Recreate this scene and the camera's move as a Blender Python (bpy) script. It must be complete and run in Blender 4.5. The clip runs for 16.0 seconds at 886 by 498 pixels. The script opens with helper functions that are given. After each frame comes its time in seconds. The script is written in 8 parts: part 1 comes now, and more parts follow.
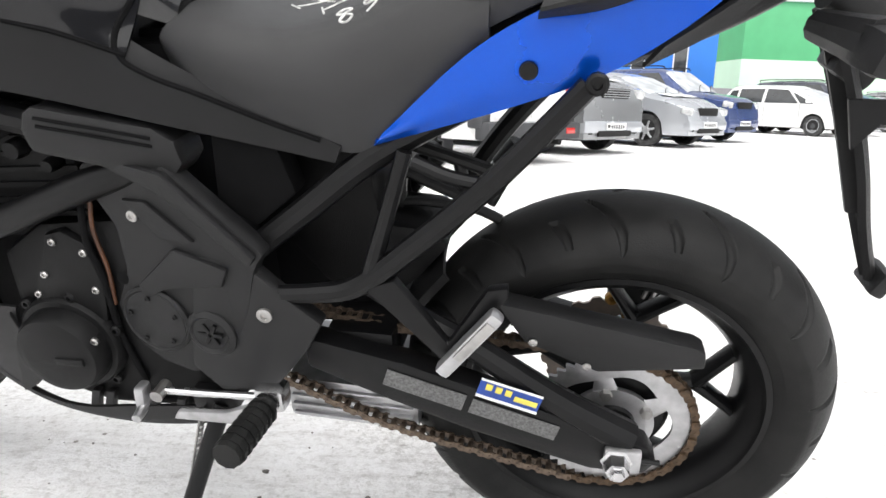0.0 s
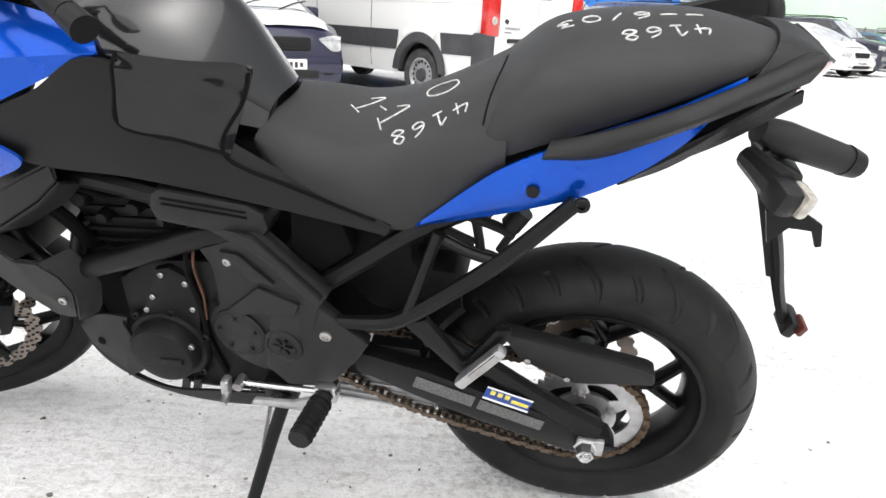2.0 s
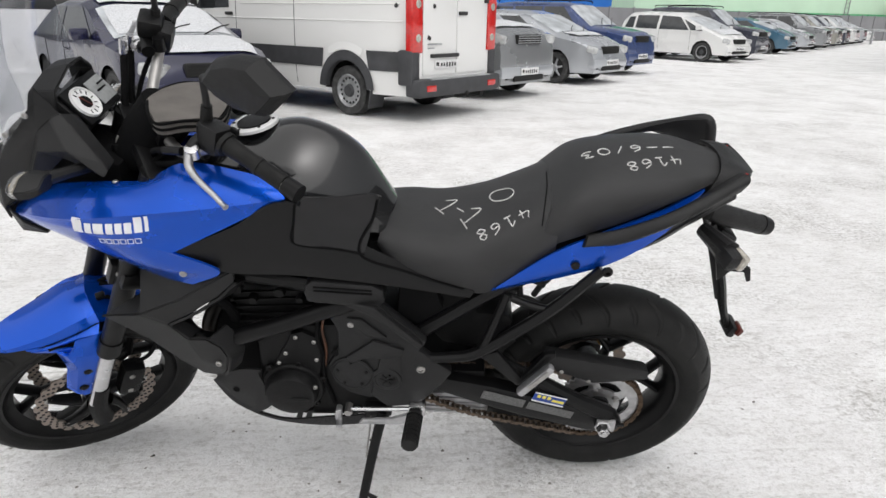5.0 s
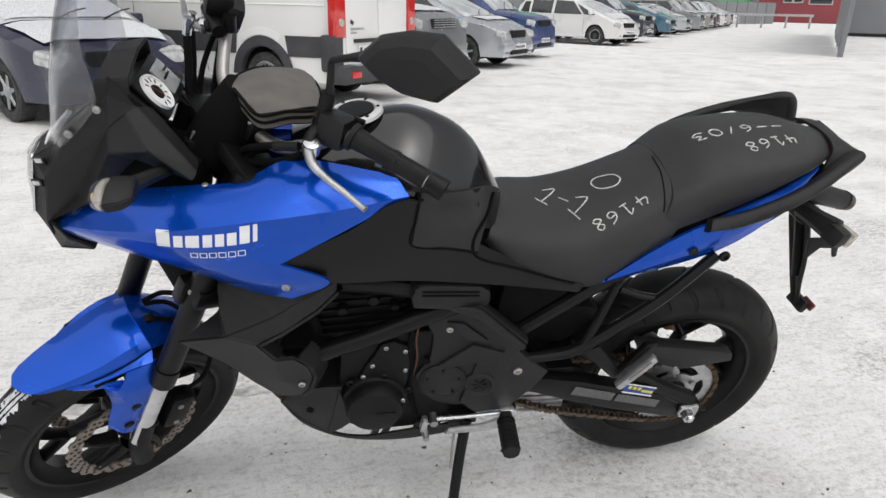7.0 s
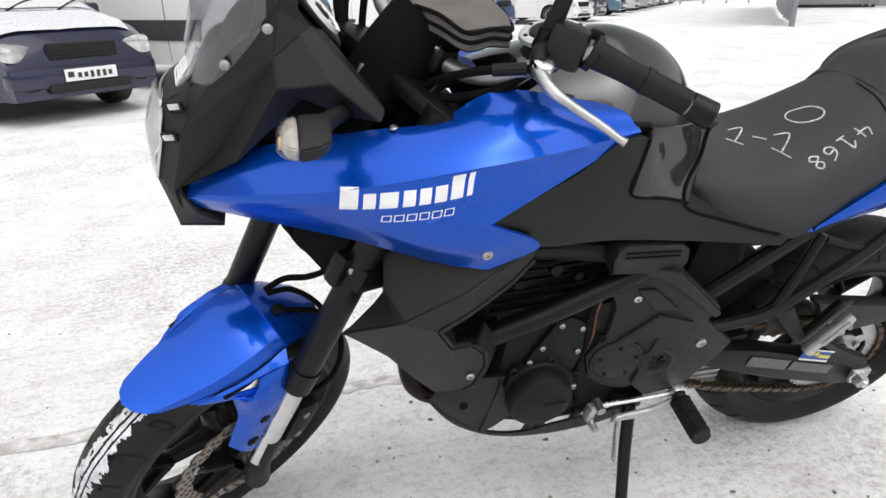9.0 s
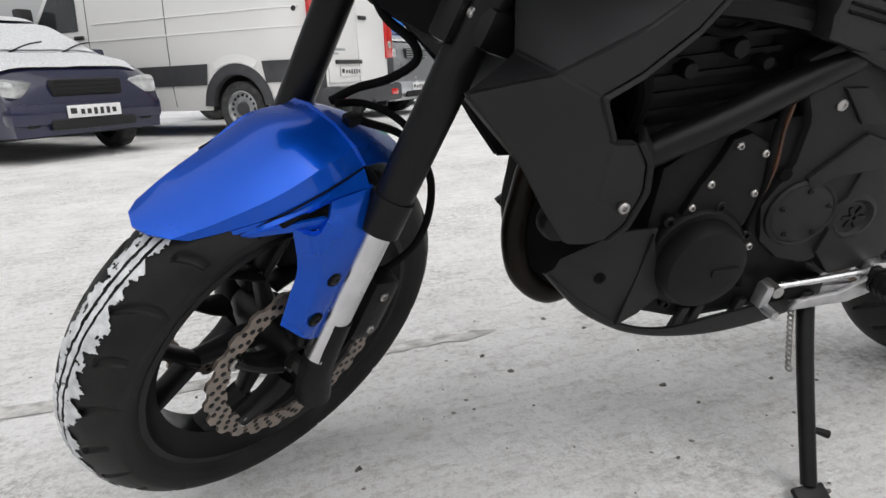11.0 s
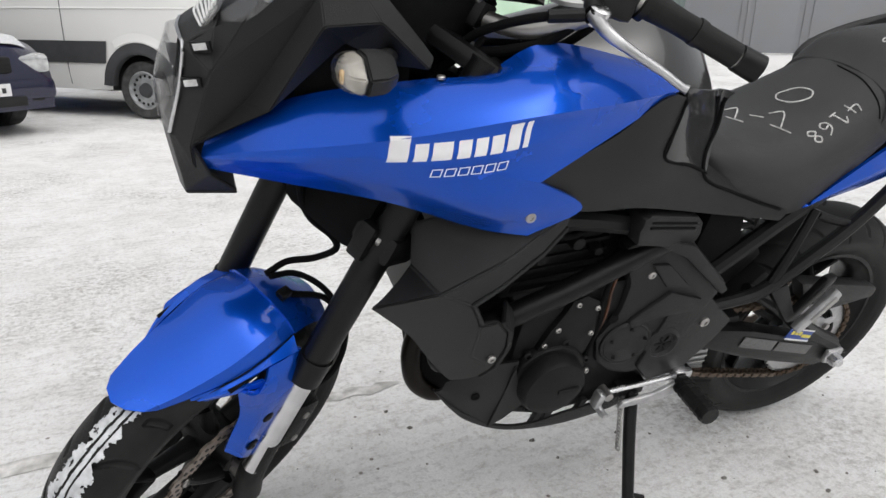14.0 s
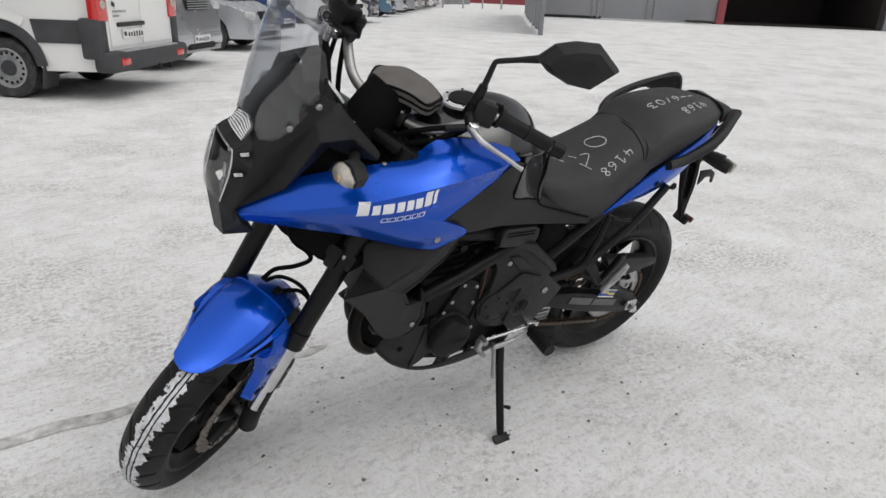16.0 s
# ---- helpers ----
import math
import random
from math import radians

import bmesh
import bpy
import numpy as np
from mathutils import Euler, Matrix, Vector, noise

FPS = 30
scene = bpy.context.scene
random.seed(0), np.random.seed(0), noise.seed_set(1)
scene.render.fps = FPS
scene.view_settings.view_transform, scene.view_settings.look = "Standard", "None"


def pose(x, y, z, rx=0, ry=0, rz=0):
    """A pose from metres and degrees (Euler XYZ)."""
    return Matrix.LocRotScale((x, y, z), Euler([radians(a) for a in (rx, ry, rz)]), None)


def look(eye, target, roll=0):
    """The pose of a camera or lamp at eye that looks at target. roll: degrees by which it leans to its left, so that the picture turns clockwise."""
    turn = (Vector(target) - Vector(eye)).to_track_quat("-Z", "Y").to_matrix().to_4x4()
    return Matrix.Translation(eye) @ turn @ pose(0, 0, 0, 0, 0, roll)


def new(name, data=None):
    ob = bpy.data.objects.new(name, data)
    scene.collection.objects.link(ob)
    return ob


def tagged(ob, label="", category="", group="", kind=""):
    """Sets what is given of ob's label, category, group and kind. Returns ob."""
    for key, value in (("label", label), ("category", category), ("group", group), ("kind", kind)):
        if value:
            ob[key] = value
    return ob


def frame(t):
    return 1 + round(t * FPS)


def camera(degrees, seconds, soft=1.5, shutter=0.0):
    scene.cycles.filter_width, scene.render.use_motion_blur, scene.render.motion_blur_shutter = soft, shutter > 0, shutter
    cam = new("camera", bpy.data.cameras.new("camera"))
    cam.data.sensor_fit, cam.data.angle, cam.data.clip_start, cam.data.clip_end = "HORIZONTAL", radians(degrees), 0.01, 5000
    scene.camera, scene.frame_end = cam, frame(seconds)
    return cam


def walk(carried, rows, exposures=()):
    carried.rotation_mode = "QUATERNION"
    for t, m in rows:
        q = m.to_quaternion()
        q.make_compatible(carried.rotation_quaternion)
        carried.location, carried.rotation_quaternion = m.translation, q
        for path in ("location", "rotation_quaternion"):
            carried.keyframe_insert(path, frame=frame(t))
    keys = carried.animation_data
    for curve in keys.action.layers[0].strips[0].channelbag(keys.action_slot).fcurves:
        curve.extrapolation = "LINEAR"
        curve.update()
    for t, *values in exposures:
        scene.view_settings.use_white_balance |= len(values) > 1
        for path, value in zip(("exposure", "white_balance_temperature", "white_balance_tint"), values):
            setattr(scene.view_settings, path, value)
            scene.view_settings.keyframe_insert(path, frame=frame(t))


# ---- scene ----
cam = camera(68.6, 16.0)
PATH = [
    (0, (0.0594, 0.0547, 0.7387), (-0.0104, 1.8934, 0.3236), 1.5),
    (0.5, (0.0226, 0.0217, 0.7811), (-0.0406, 1.8453, 0.3019), 1.5),
    (1, (-0.0160, -0.0094, 0.8132), (-0.0321, 1.7792, 0.2123), 2.2),
    (1.5, (-0.0151, -0.0802, 0.9151), (0.0292, 1.7009, 0.2934), 2.5),
    (2, (0.0170, -0.1509, 0.9915), (-0.0283, 1.6283, 0.3660), 3.3),
    (2.5, (0.0113, -0.2745, 1.0623), (0.0123, 1.5085, 0.4462), 4.2),
    (3, (-0.0632, -0.3906, 1.1283), (-0.0028, 1.3943, 0.5179), 2.4),
    (3.5, (-0.1160, -0.4821, 1.1849), (-0.0047, 1.3028, 0.5821), 2.8),
    (4, (-0.1670, -0.5094, 1.2358), (-0.0245, 1.2594, 0.5953), 3.1),
    (4.5, (-0.2509, -0.5264, 1.2613), (-0.0849, 1.2396, 0.6170), 2.5),
    (4.7, (-0.2736, -0.5321, 1.2717), (-0.1085, 1.2358, 0.6321), 1.7),
    (6.8, (-0.6962, -0.3613, 1.2528), (-0.2075, 1.3481, 0.6226), 1.1),
    (7, (-0.7330, -0.3368, 1.2443), (-0.2509, 1.3613, 0.5783), 1.2),
    (7.5, (-0.8113, -0.2858, 1.2368), (-0.3283, 1.3981, 0.5358), 0.5),
    (8, (-0.9528, -0.2274, 1.2321), (-0.3236, 1.4377, 0.6047), 0.4),
    (8.5, (-1.0368, -0.1396, 1.1934), (-0.3415, 1.4849, 0.5321), 0.2),
    (9, (-1.0708, -0.0226, 1.1123), (-0.4736, 1.6274, 0.4198), -0.9),
    (9.5, (-1.1340, 0.0925, 0.9509), (-0.5151, 1.7566, 0.3113), -2.3),
    (10, (-1.1623, 0.1811, 0.7811), (-0.5575, 1.8802, 0.2264), -3.8),
    (10.2, (-1.1679, 0.1868, 0.7113), (-0.5896, 1.9038, 0.1830), -2.8),
    (12.3, (-1.1887, 0.2868, 0.6340), (-0.4783, 1.9689, 0.1623), -2.5),
    (12.5, (-1.1811, 0.2764, 0.6472), (-0.4726, 1.9604, 0.1783), -2.4),
    (13, (-1.1698, 0.2358, 0.7283), (-0.4538, 1.9000, 0.2047), -1.4),
    (13.5, (-1.1896, 0.1755, 0.8519), (-0.4292, 1.8057, 0.2811), 0.4),
    (14, (-1.2321, 0.0745, 0.9981), (-0.3783, 1.6472, 0.4009), 0.8),
    (14.5, (-1.2717, -0.0538, 1.1028), (-0.3396, 1.4632, 0.4783), 1.3),
    (15, (-1.3217, -0.1943, 1.1811), (-0.3462, 1.2943, 0.5547), 2.1),
    (15.5, (-1.4236, -0.2726, 1.2585), (-0.3906, 1.1736, 0.6264), 2.2),
    (16, (-1.6104, -0.3075, 1.2934), (-0.4792, 1.0321, 0.5972), 2.4),
]
EXPOSURES = [(0, 0.97), (0.5, 1.08), (1.0, 1.18), (1.5, 1.02), (3, 0.50), (4.5, 0.16), (7, 0.03), (8.5, 0.26), (9, 0.38), (10, 0.15), (12.5, -0.08), (14, 0.06), (15, 0.08), (16, -0.26)]
walk(cam, [(t, look(eye, target, roll)) for t, eye, target, roll in PATH], EXPOSURES)

# ---- world and light: overcast winter day ----
world = bpy.data.worlds.new("sky")
scene.world = world
world.use_nodes = True
wn = world.node_tree
wn.nodes.clear()
sky = wn.nodes.new("ShaderNodeTexSky")
sky.sky_type = "NISHITA"
sky.sun_disc = False
sky.sun_elevation = radians(58)
sky.sun_rotation = radians(150)
sky.dust_density = 4.0
grey = wn.nodes.new("ShaderNodeHueSaturation")
grey.inputs["Saturation"].default_value = 0.12
back = wn.nodes.new("ShaderNodeBackground")
back.inputs["Strength"].default_value = 0.115
wout = wn.nodes.new("ShaderNodeOutputWorld")
wn.links.new(sky.outputs[0], grey.inputs["Color"])
wn.links.new(grey.outputs[0], back.inputs["Color"])
wn.links.new(back.outputs[0], wout.inputs["Surface"])
sun = new("sun", bpy.data.lights.new("sun", "SUN"))
sun.data.energy = 1.7
sun.data.angle = radians(115)
sun.data.color = (1.0, 0.98, 0.95)
sun.matrix_world = look((0, 0, 0), (0.27, 0.46, -0.85))


# ---- materials ----
def mat(name, base, rough=0.5, metal=0.0, var=0.15, scale=25.0, bump=0.1, bscale=300.0, coat=0.0, rvar=0.1, dirt=None, spec=0.5, coat_rough=0.04, flake=0.0):
    m = bpy.data.materials.new(name)
    m.use_nodes = True
    nt = m.node_tree
    p = nt.nodes["Principled BSDF"]
    tc = nt.nodes.new("ShaderNodeTexCoord")
    n1 = nt.nodes.new("ShaderNodeTexNoise")
    n1.inputs["Scale"].default_value = scale
    n1.inputs["Detail"].default_value = 6
    nt.links.new(tc.outputs["Object"], n1.inputs["Vector"])
    ramp = nt.nodes.new("ShaderNodeValToRGB")
    a, b = ramp.color_ramp.elements
    a.position, b.position = 0.3, 0.72
    a.color = (*[c * (1 - var) for c in base], 1)
    b.color = (*[min(1, c * (1 + var)) for c in (dirt or base)], 1)
    nt.links.new(n1.outputs["Fac"], ramp.inputs["Fac"])
    nt.links.new(ramp.outputs["Color"], p.inputs["Base Color"])
    n2 = nt.nodes.new("ShaderNodeTexNoise")
    n2.inputs["Scale"].default_value = bscale
    n2.inputs["Detail"].default_value = 4
    nt.links.new(tc.outputs["Object"], n2.inputs["Vector"])
    mr = nt.nodes.new("ShaderNodeMapRange")
    mr.inputs["To Min"].default_value = max(0.02, rough - rvar)
    mr.inputs["To Max"].default_value = min(1, rough + rvar)
    nt.links.new(n1.outputs["Fac"], mr.inputs["Value"])
    nt.links.new(mr.outputs["Result"], p.inputs["Roughness"])
    if flake:
        n2.inputs["Scale"].default_value, bump = 2600.0, flake
    if bump:
        bp = nt.nodes.new("ShaderNodeBump")
        bp.inputs["Strength"].default_value = bump
        bp.inputs["Distance"].default_value = 0.002
        nt.links.new(n2.outputs["Fac"], bp.inputs["Height"])
        nt.links.new(bp.outputs["Normal"], p.inputs["Normal"])
    p.inputs["Metallic"].default_value = metal
    p.inputs["Coat Weight"].default_value = coat
    p.inputs["Coat Roughness"].default_value = coat_rough
    p.inputs["Specular IOR Level"].default_value = spec
    return m


def glass_mat(name, tint, rough=0.03, alpha=0.25):
    m = bpy.data.materials.new(name)
    m.use_nodes = True
    nt = m.node_tree
    nt.nodes.clear()
    o = nt.nodes.new("ShaderNodeOutputMaterial")
    mix = nt.nodes.new("ShaderNodeMixShader")
    tr = nt.nodes.new("ShaderNodeBsdfTransparent")
    tr.inputs["Color"].default_value = (*tint, 1)
    gl = nt.nodes.new("ShaderNodeBsdfGlossy")
    gl.inputs["Roughness"].default_value = rough
    fr = nt.nodes.new("ShaderNodeLayerWeight")
    fr.inputs["Blend"].default_value = 0.5
    pw = nt.nodes.new("ShaderNodeMath")
    pw.operation = "POWER"
    pw.inputs[1].default_value = 4.0
    ad = nt.nodes.new("ShaderNodeMath")
    ad.operation = "MULTIPLY_ADD"
    ad.inputs[1].default_value = 0.6
    ad.inputs[2].default_value = alpha
    nt.links.new(fr.outputs["Facing"], pw.inputs[0])
    nt.links.new(pw.outputs[0], ad.inputs[0])
    nt.links.new(ad.outputs[0], mix.inputs["Fac"])
    nt.links.new(tr.outputs[0], mix.inputs[1])
    nt.links.new(gl.outputs[0], mix.inputs[2])
    nt.links.new(mix.outputs[0], o.inputs["Surface"])
    return m


BLUE = mat("blue_metallic_paint", (0.0015, 0.072, 0.50), 0.27, 0.62, 0.05, 6, 0.0, 900, coat=0.5, rvar=0.03, spec=0.12, coat_rough=0.015, flake=0.03)
PLASTIC = mat("matte_black_plastic", (0.0098, 0.0098, 0.0104), 0.42, 0, 0.22, 14, 0.45, 1100, spec=0.32, rvar=0.08)
SATIN = mat("satin_black_panel", (0.0065, 0.0065, 0.007), 0.36, 0, 0.15, 9, 0.22, 1300, spec=0.24)
GLOSS = mat("gloss_black_tank_paint", (0.005, 0.005, 0.006), 0.16, 0.0, 0.1, 8, 0.0, 300, coat=0.45, rvar=0.05, spec=0.2, coat_rough=0.02)
TANK = mat("gloss_dark_tank_paint", (0.0095, 0.0097, 0.0105), 0.15, 0.1, 0.1, 7, 0.0, 900, coat=0.75, rvar=0.03, spec=0.34, coat_rough=0.015)
VINYL = mat("black_seat_vinyl", (0.025, 0.025, 0.026), 0.44, 0, 0.2, 10, 0.6, 1400, spec=0.42)
RUBBER = mat("tyre_rubber", (0.0072, 0.0072, 0.0075), 0.50, 0, 0.3, 18, 0.3, 500, dirt=(0.012, 0.012, 0.0117), spec=0.20)
FRAME = mat("black_powder_coat", (0.0050, 0.0050, 0.0054), 0.34, 0, 0.2, 30, 0.2, 900, spec=0.22)
ENGINE = mat("black_engine_casting", (0.0050, 0.0050, 0.0053), 0.42, 0.0, 0.3, 22, 0.5, 700, spec=0.18)
CHROME = mat("polished_aluminium", (0.62, 0.62, 0.63), 0.24, 1.0, 0.12, 30, 0.05, 400)
BAR = mat("dull_aluminium_bar", (0.36, 0.35, 0.34), 0.42, 0.8, 0.15, 30, 0.1, 400)
ALU = mat("cast_aluminium", (0.48, 0.48, 0.49), 0.38, 0.9, 0.2, 40, 0.3, 500)
STEEL = mat("bare_steel", (0.42, 0.41, 0.40), 0.35, 0.95, 0.2, 50, 0.1, 500)
DISC = mat("brake_disc_steel", (0.34, 0.31, 0.29), 0.42, 0.85, 0.25, 60, 0.1, 500, dirt=(0.30, 0.24, 0.20))
RUST = mat("rusty_chain_steel", (0.048, 0.037, 0.029), 0.55, 0.6, 0.5, 60, 0.4, 500, dirt=(0.085, 0.055, 0.033))
CHAIN = mat("oily_chain_steel", (0.07, 0.055, 0.045), 0.45, 0.7, 0.4, 60, 0.3, 500, dirt=(0.16, 0.12, 0.09))
SNOW = mat("packed_tread_snow", (0.50, 0.51, 0.53), 0.8, 0, 0.15, 60, 0.8, 160, dirt=(0.62, 0.63, 0.65))
CHALK = mat("white_paint_marker", (0.52, 0.52, 0.51), 0.8, 0, 0.4, 160, 0.3, 600)
DECAL = mat("silver_decal", (0.78, 0.78, 0.79), 0.35, 0.1, 0.06, 40, 0.0)
ORANGE = mat("orange_wire", (0.06, 0.020, 0.006), 0.5, 0, 0.5, 30, 0.1)
GOLD = mat("amber_spring", (0.30, 0.16, 0.03), 0.4, 0.4, 0.4, 60, 0.1)
LABEL = mat("grey_warning_label", (0.10, 0.10, 0.10), 0.5, 0, 0.5, 260, 0.1)
STICKBLUE = mat("blue_sticker", (0.01, 0.05, 0.28), 0.35, 0, 0.1, 50, 0.0)
WHITE = mat("white_vinyl", (0.75, 0.75, 0.75), 0.4, 0, 0.05, 50, 0.0)
YELLOW = mat("yellow_vinyl", (0.70, 0.60, 0.10), 0.4, 0, 0.1, 50, 0.0)
BEIGE = mat("taupe_bag_cloth", (0.115, 0.105, 0.096), 0.65, 0, 0.2, 30, 0.6, 900)
# black for cloth and hoses, and painted darkness for gaps and openings
CLOTH_AND_FILL = mat("black_cloth_and_gap_fill", (0.0040, 0.0040, 0.0044), 0.75, 0, 0.3, 60, 0.6, 1200, spec=0.10)
REDLENS = mat("red_lamp_lens", (0.55, 0.015, 0.012), 0.12, 0, 0.2, 40, 0.1, 200, coat=1.0)
CLEAR = mat("clear_lamp_lens", (0.46, 0.43, 0.38), 0.14, 0.25, 0.35, 60, 0.3, 160, coat=0.8)
AMBER = mat("amber_lamp_bulb", (0.60, 0.40, 0.18), 0.2, 0, 0.2, 50, 0.1, coat=1.0)
LENS = glass_mat("clear_lamp_glass", (0.92, 0.92, 0.92), 0.03, 0.07)
REFLECTOR = mat("silvered_lamp_reflector", (0.62, 0.62, 0.62), 0.22, 0.85, 0.35, 70, 0.3, 120)
BRUSHED = mat("brushed_cap_ring", (0.66, 0.66, 0.66), 0.40, 0.45, 0.08, 60, 0.05, 600)
SHIELD = glass_mat("smoked_acrylic", (0.84, 0.85, 0.87), 0.03, 0.08)
SCORCH = mat("scorched_header_steel", (0.0035, 0.003, 0.003), 0.34, 0.2, 0.4, 9, 0.1, 500, dirt=(0.008, 0.005, 0.003), spec=0.15)
BROWNLENS = mat("dark_reflector_lens", (0.09, 0.02, 0.015), 0.3, 0, 0.3, 50, 0.1)
LCDGREY = mat("grey_lcd_glass", (0.30, 0.31, 0.31), 0.15, 0, 0.15, 60, 0.0, coat=0.6)


# ---- mesh helpers ----
def crom(pts, n):
    p = np.asarray(pts, float)
    k = len(p)
    if k == 2:
        t = np.linspace(0, 1, n)[:, None]
        return p[0] * (1 - t) + p[1] * t
    q = np.vstack([2 * p[0] - p[1], p, 2 * p[-1] - p[-2]])
    out = []
    for s in np.linspace(0, k - 1, n):
        i = min(int(s), k - 2)
        t = s - i
        a, b, c, d = q[i], q[i + 1], q[i + 2], q[i + 3]
        out.append(0.5 * (2 * b + (c - a) * t + (2 * a - 5 * b + 4 * c - d) * t * t + (3 * b - a - 3 * c + d) * t ** 3))
    return np.array(out)


def grid_bm(g, wrap_u=False, wrap_v=False):
    bm = bmesh.new()
    nv, nu = g.shape[:2]
    vs = [[bm.verts.new(tuple(g[j, i])) for i in range(nu)] for j in range(nv)]
    for j in range(nv if wrap_v else nv - 1):
        for i in range(nu if wrap_u else nu - 1):
            a, b = vs[j][i], vs[j][(i + 1) % nu]
            c, d = vs[(j + 1) % nv][(i + 1) % nu], vs[(j + 1) % nv][i]
            if len({a, b, c, d}) == 4:
                bm.faces.new((a, b, c, d))
    return bm


def sheet(rows, nu=24, nv=12, thick=0.0, mid=None, caps=False, folds=False):
    rows = [np.asarray(r, float) for r in rows]
    if mid is not None:
        flip = [np.stack([r[:, 0], 2 * mid - r[:, 1], r[:, 2]], 1) for r in reversed(rows[:-1])]
        rows = rows + flip
    g = np.array([crom(r, nu) for r in rows])
    if folds:
        nv = len(rows)
    else:
        g = np.stack([crom(g[:, i], nv) for i in range(nu)], 1)
    bm = grid_bm(g)
    if caps:
        bm.verts.ensure_lookup_table()
        for i in (0, nu - 1):
            ring = [bm.verts[j * nu + i] for j in range(nv)]
            bm.faces.new(ring if i else ring[::-1])
        bm.faces.new([bm.verts[i] for i in range(nu)] + [bm.verts[(nv - 1) * nu + i] for i in reversed(range(nu))])
    bmesh.ops.recalc_face_normals(bm, faces=bm.faces)
    if thick:
        bmesh.ops.solidify(bm, geom=bm.faces[:], thickness=thick)
    return bm


def facets(rows, thick=0.005):
    """Flat-sided panel: straight runs between the rows' points."""
    bm = grid_bm(np.asarray(rows, float))
    bmesh.ops.recalc_face_normals(bm, faces=bm.faces)
    bmesh.ops.triangulate(bm, faces=bm.faces[:])
    bmesh.ops.solidify(bm, geom=bm.faces[:], thickness=thick)
    bmesh.ops.bevel(bm, geom=[e for e in bm.edges if len(e.link_faces) == 2 and e.calc_face_angle(0) > 0.15], offset=0.0015, segments=1, affect="EDGES")
    return bm


def shell(verts, faces, thick=0.005, bevel=0.002):
    """A folded panel: flat faces over shared corners, given some thickness."""
    bm = bmesh.new()
    vs = [bm.verts.new(v) for v in verts]
    for f in faces:
        bm.faces.new([vs[i] for i in f])
    bmesh.ops.recalc_face_normals(bm, faces=bm.faces)
    bmesh.ops.triangulate(bm, faces=[f for f in bm.faces if len(f.verts) > 4])
    bmesh.ops.solidify(bm, geom=bm.faces[:], thickness=thick)
    if bevel:
        bmesh.ops.bevel(bm, geom=[e for e in bm.edges if len(e.link_faces) == 2 and e.calc_face_angle(0) > 0.12], offset=bevel, segments=2, affect="EDGES")
    return bm


def sheared(bm, k, x0):
    """Leans a side part inwards along its length."""
    for v in bm.verts:
        v.co.y += k * (x0 - v.co.x)
    return bm


def tube(pts, r, seg=10, n=None, caps=True):
    p = crom(pts, n or max(2, (len(pts) - 1) * 8 + 1)) if len(pts) > 2 else np.asarray(pts, float)
    rr = np.interp(np.linspace(0, 1, len(p)), np.linspace(0, 1, len(r)), r) if isinstance(r, (list, tuple)) else [r] * len(p)
    rings, side = [], None
    for i in range(len(p)):
        t = Vector(p[min(i + 1, len(p) - 1)] - p[max(i - 1, 0)]).normalized()
        if side is None:
            side = t.orthogonal().normalized()
        side = (side - t * side.dot(t)).normalized()
        up = t.cross(side)
        rings.append([Vector(p[i]) + (side * math.cos(a) + up * math.sin(a)) * rr[i] for a in np.linspace(0, 2 * math.pi, seg, endpoint=False)])
    bm = grid_bm(np.array(rings), wrap_u=True)
    if caps:
        bm.verts.ensure_lookup_table()
        bm.faces.new([bm.verts[i] for i in range(seg)][::-1])
        bm.faces.new([bm.verts[len(bm.verts) - seg + i] for i in range(seg)])
    bmesh.ops.recalc_face_normals(bm, faces=bm.faces)
    return bm


def prism(outline, y0, y1, bevel=0.004):
    """An outline in x and z, drawn out from y0 to y1, with eased edges."""
    bm = bmesh.new()
    f = bm.faces.new([bm.verts.new((x, y0, z)) for x, z in outline])
    e = bmesh.ops.extrude_face_region(bm, geom=[f])
    bmesh.ops.translate(bm, verts=[v for v in e["geom"] if isinstance(v, bmesh.types.BMVert)], vec=(0, y1 - y0, 0))
    bmesh.ops.recalc_face_normals(bm, faces=bm.faces)
    if bevel:
        bmesh.ops.bevel(bm, geom=bm.edges[:], offset=bevel, segments=2, affect="EDGES", profile=0.6)
    return bm


def block(c, size, bevel=0.004, rot=None, seg=2):
    bm = bmesh.new()
    bmesh.ops.create_cube(bm, size=1.0)
    bmesh.ops.scale(bm, vec=size, verts=bm.verts)
    if bevel:
        bmesh.ops.bevel(bm, geom=bm.edges[:], offset=min(bevel, min(size) * 0.45), segments=seg, affect="EDGES", profile=0.6)
    m = Matrix.Translation(c) @ (Euler([radians(a) for a in rot]).to_matrix().to_4x4() if rot else Matrix())
    bmesh.ops.transform(bm, matrix=m, verts=bm.verts)
    return bm


def lathe(profile, c, axis="y", seg=48, a0=0.0, a1=360.0):
    """A profile of (offset along the axis, radius), turned about the axis through c."""
    full = abs(a1 - a0 - 360) < 0.01
    g = []
    for a in np.radians(np.linspace(a0, a1, seg, endpoint=not full)):
        ring = []
        for w, r in profile:
            p = {"y": (r * math.cos(a), w, r * math.sin(a)), "z": (r * math.cos(a), r * math.sin(a), w), "x": (w, r * math.cos(a), r * math.sin(a))}[axis]
            ring.append((p[0] + c[0], p[1] + c[1], p[2] + c[2]))
        g.append(ring)
    bm = grid_bm(np.array(g), wrap_v=full)
    bmesh.ops.remove_doubles(bm, verts=bm.verts, dist=1e-5)
    bmesh.ops.recalc_face_normals(bm, faces=bm.faces)
    return bm


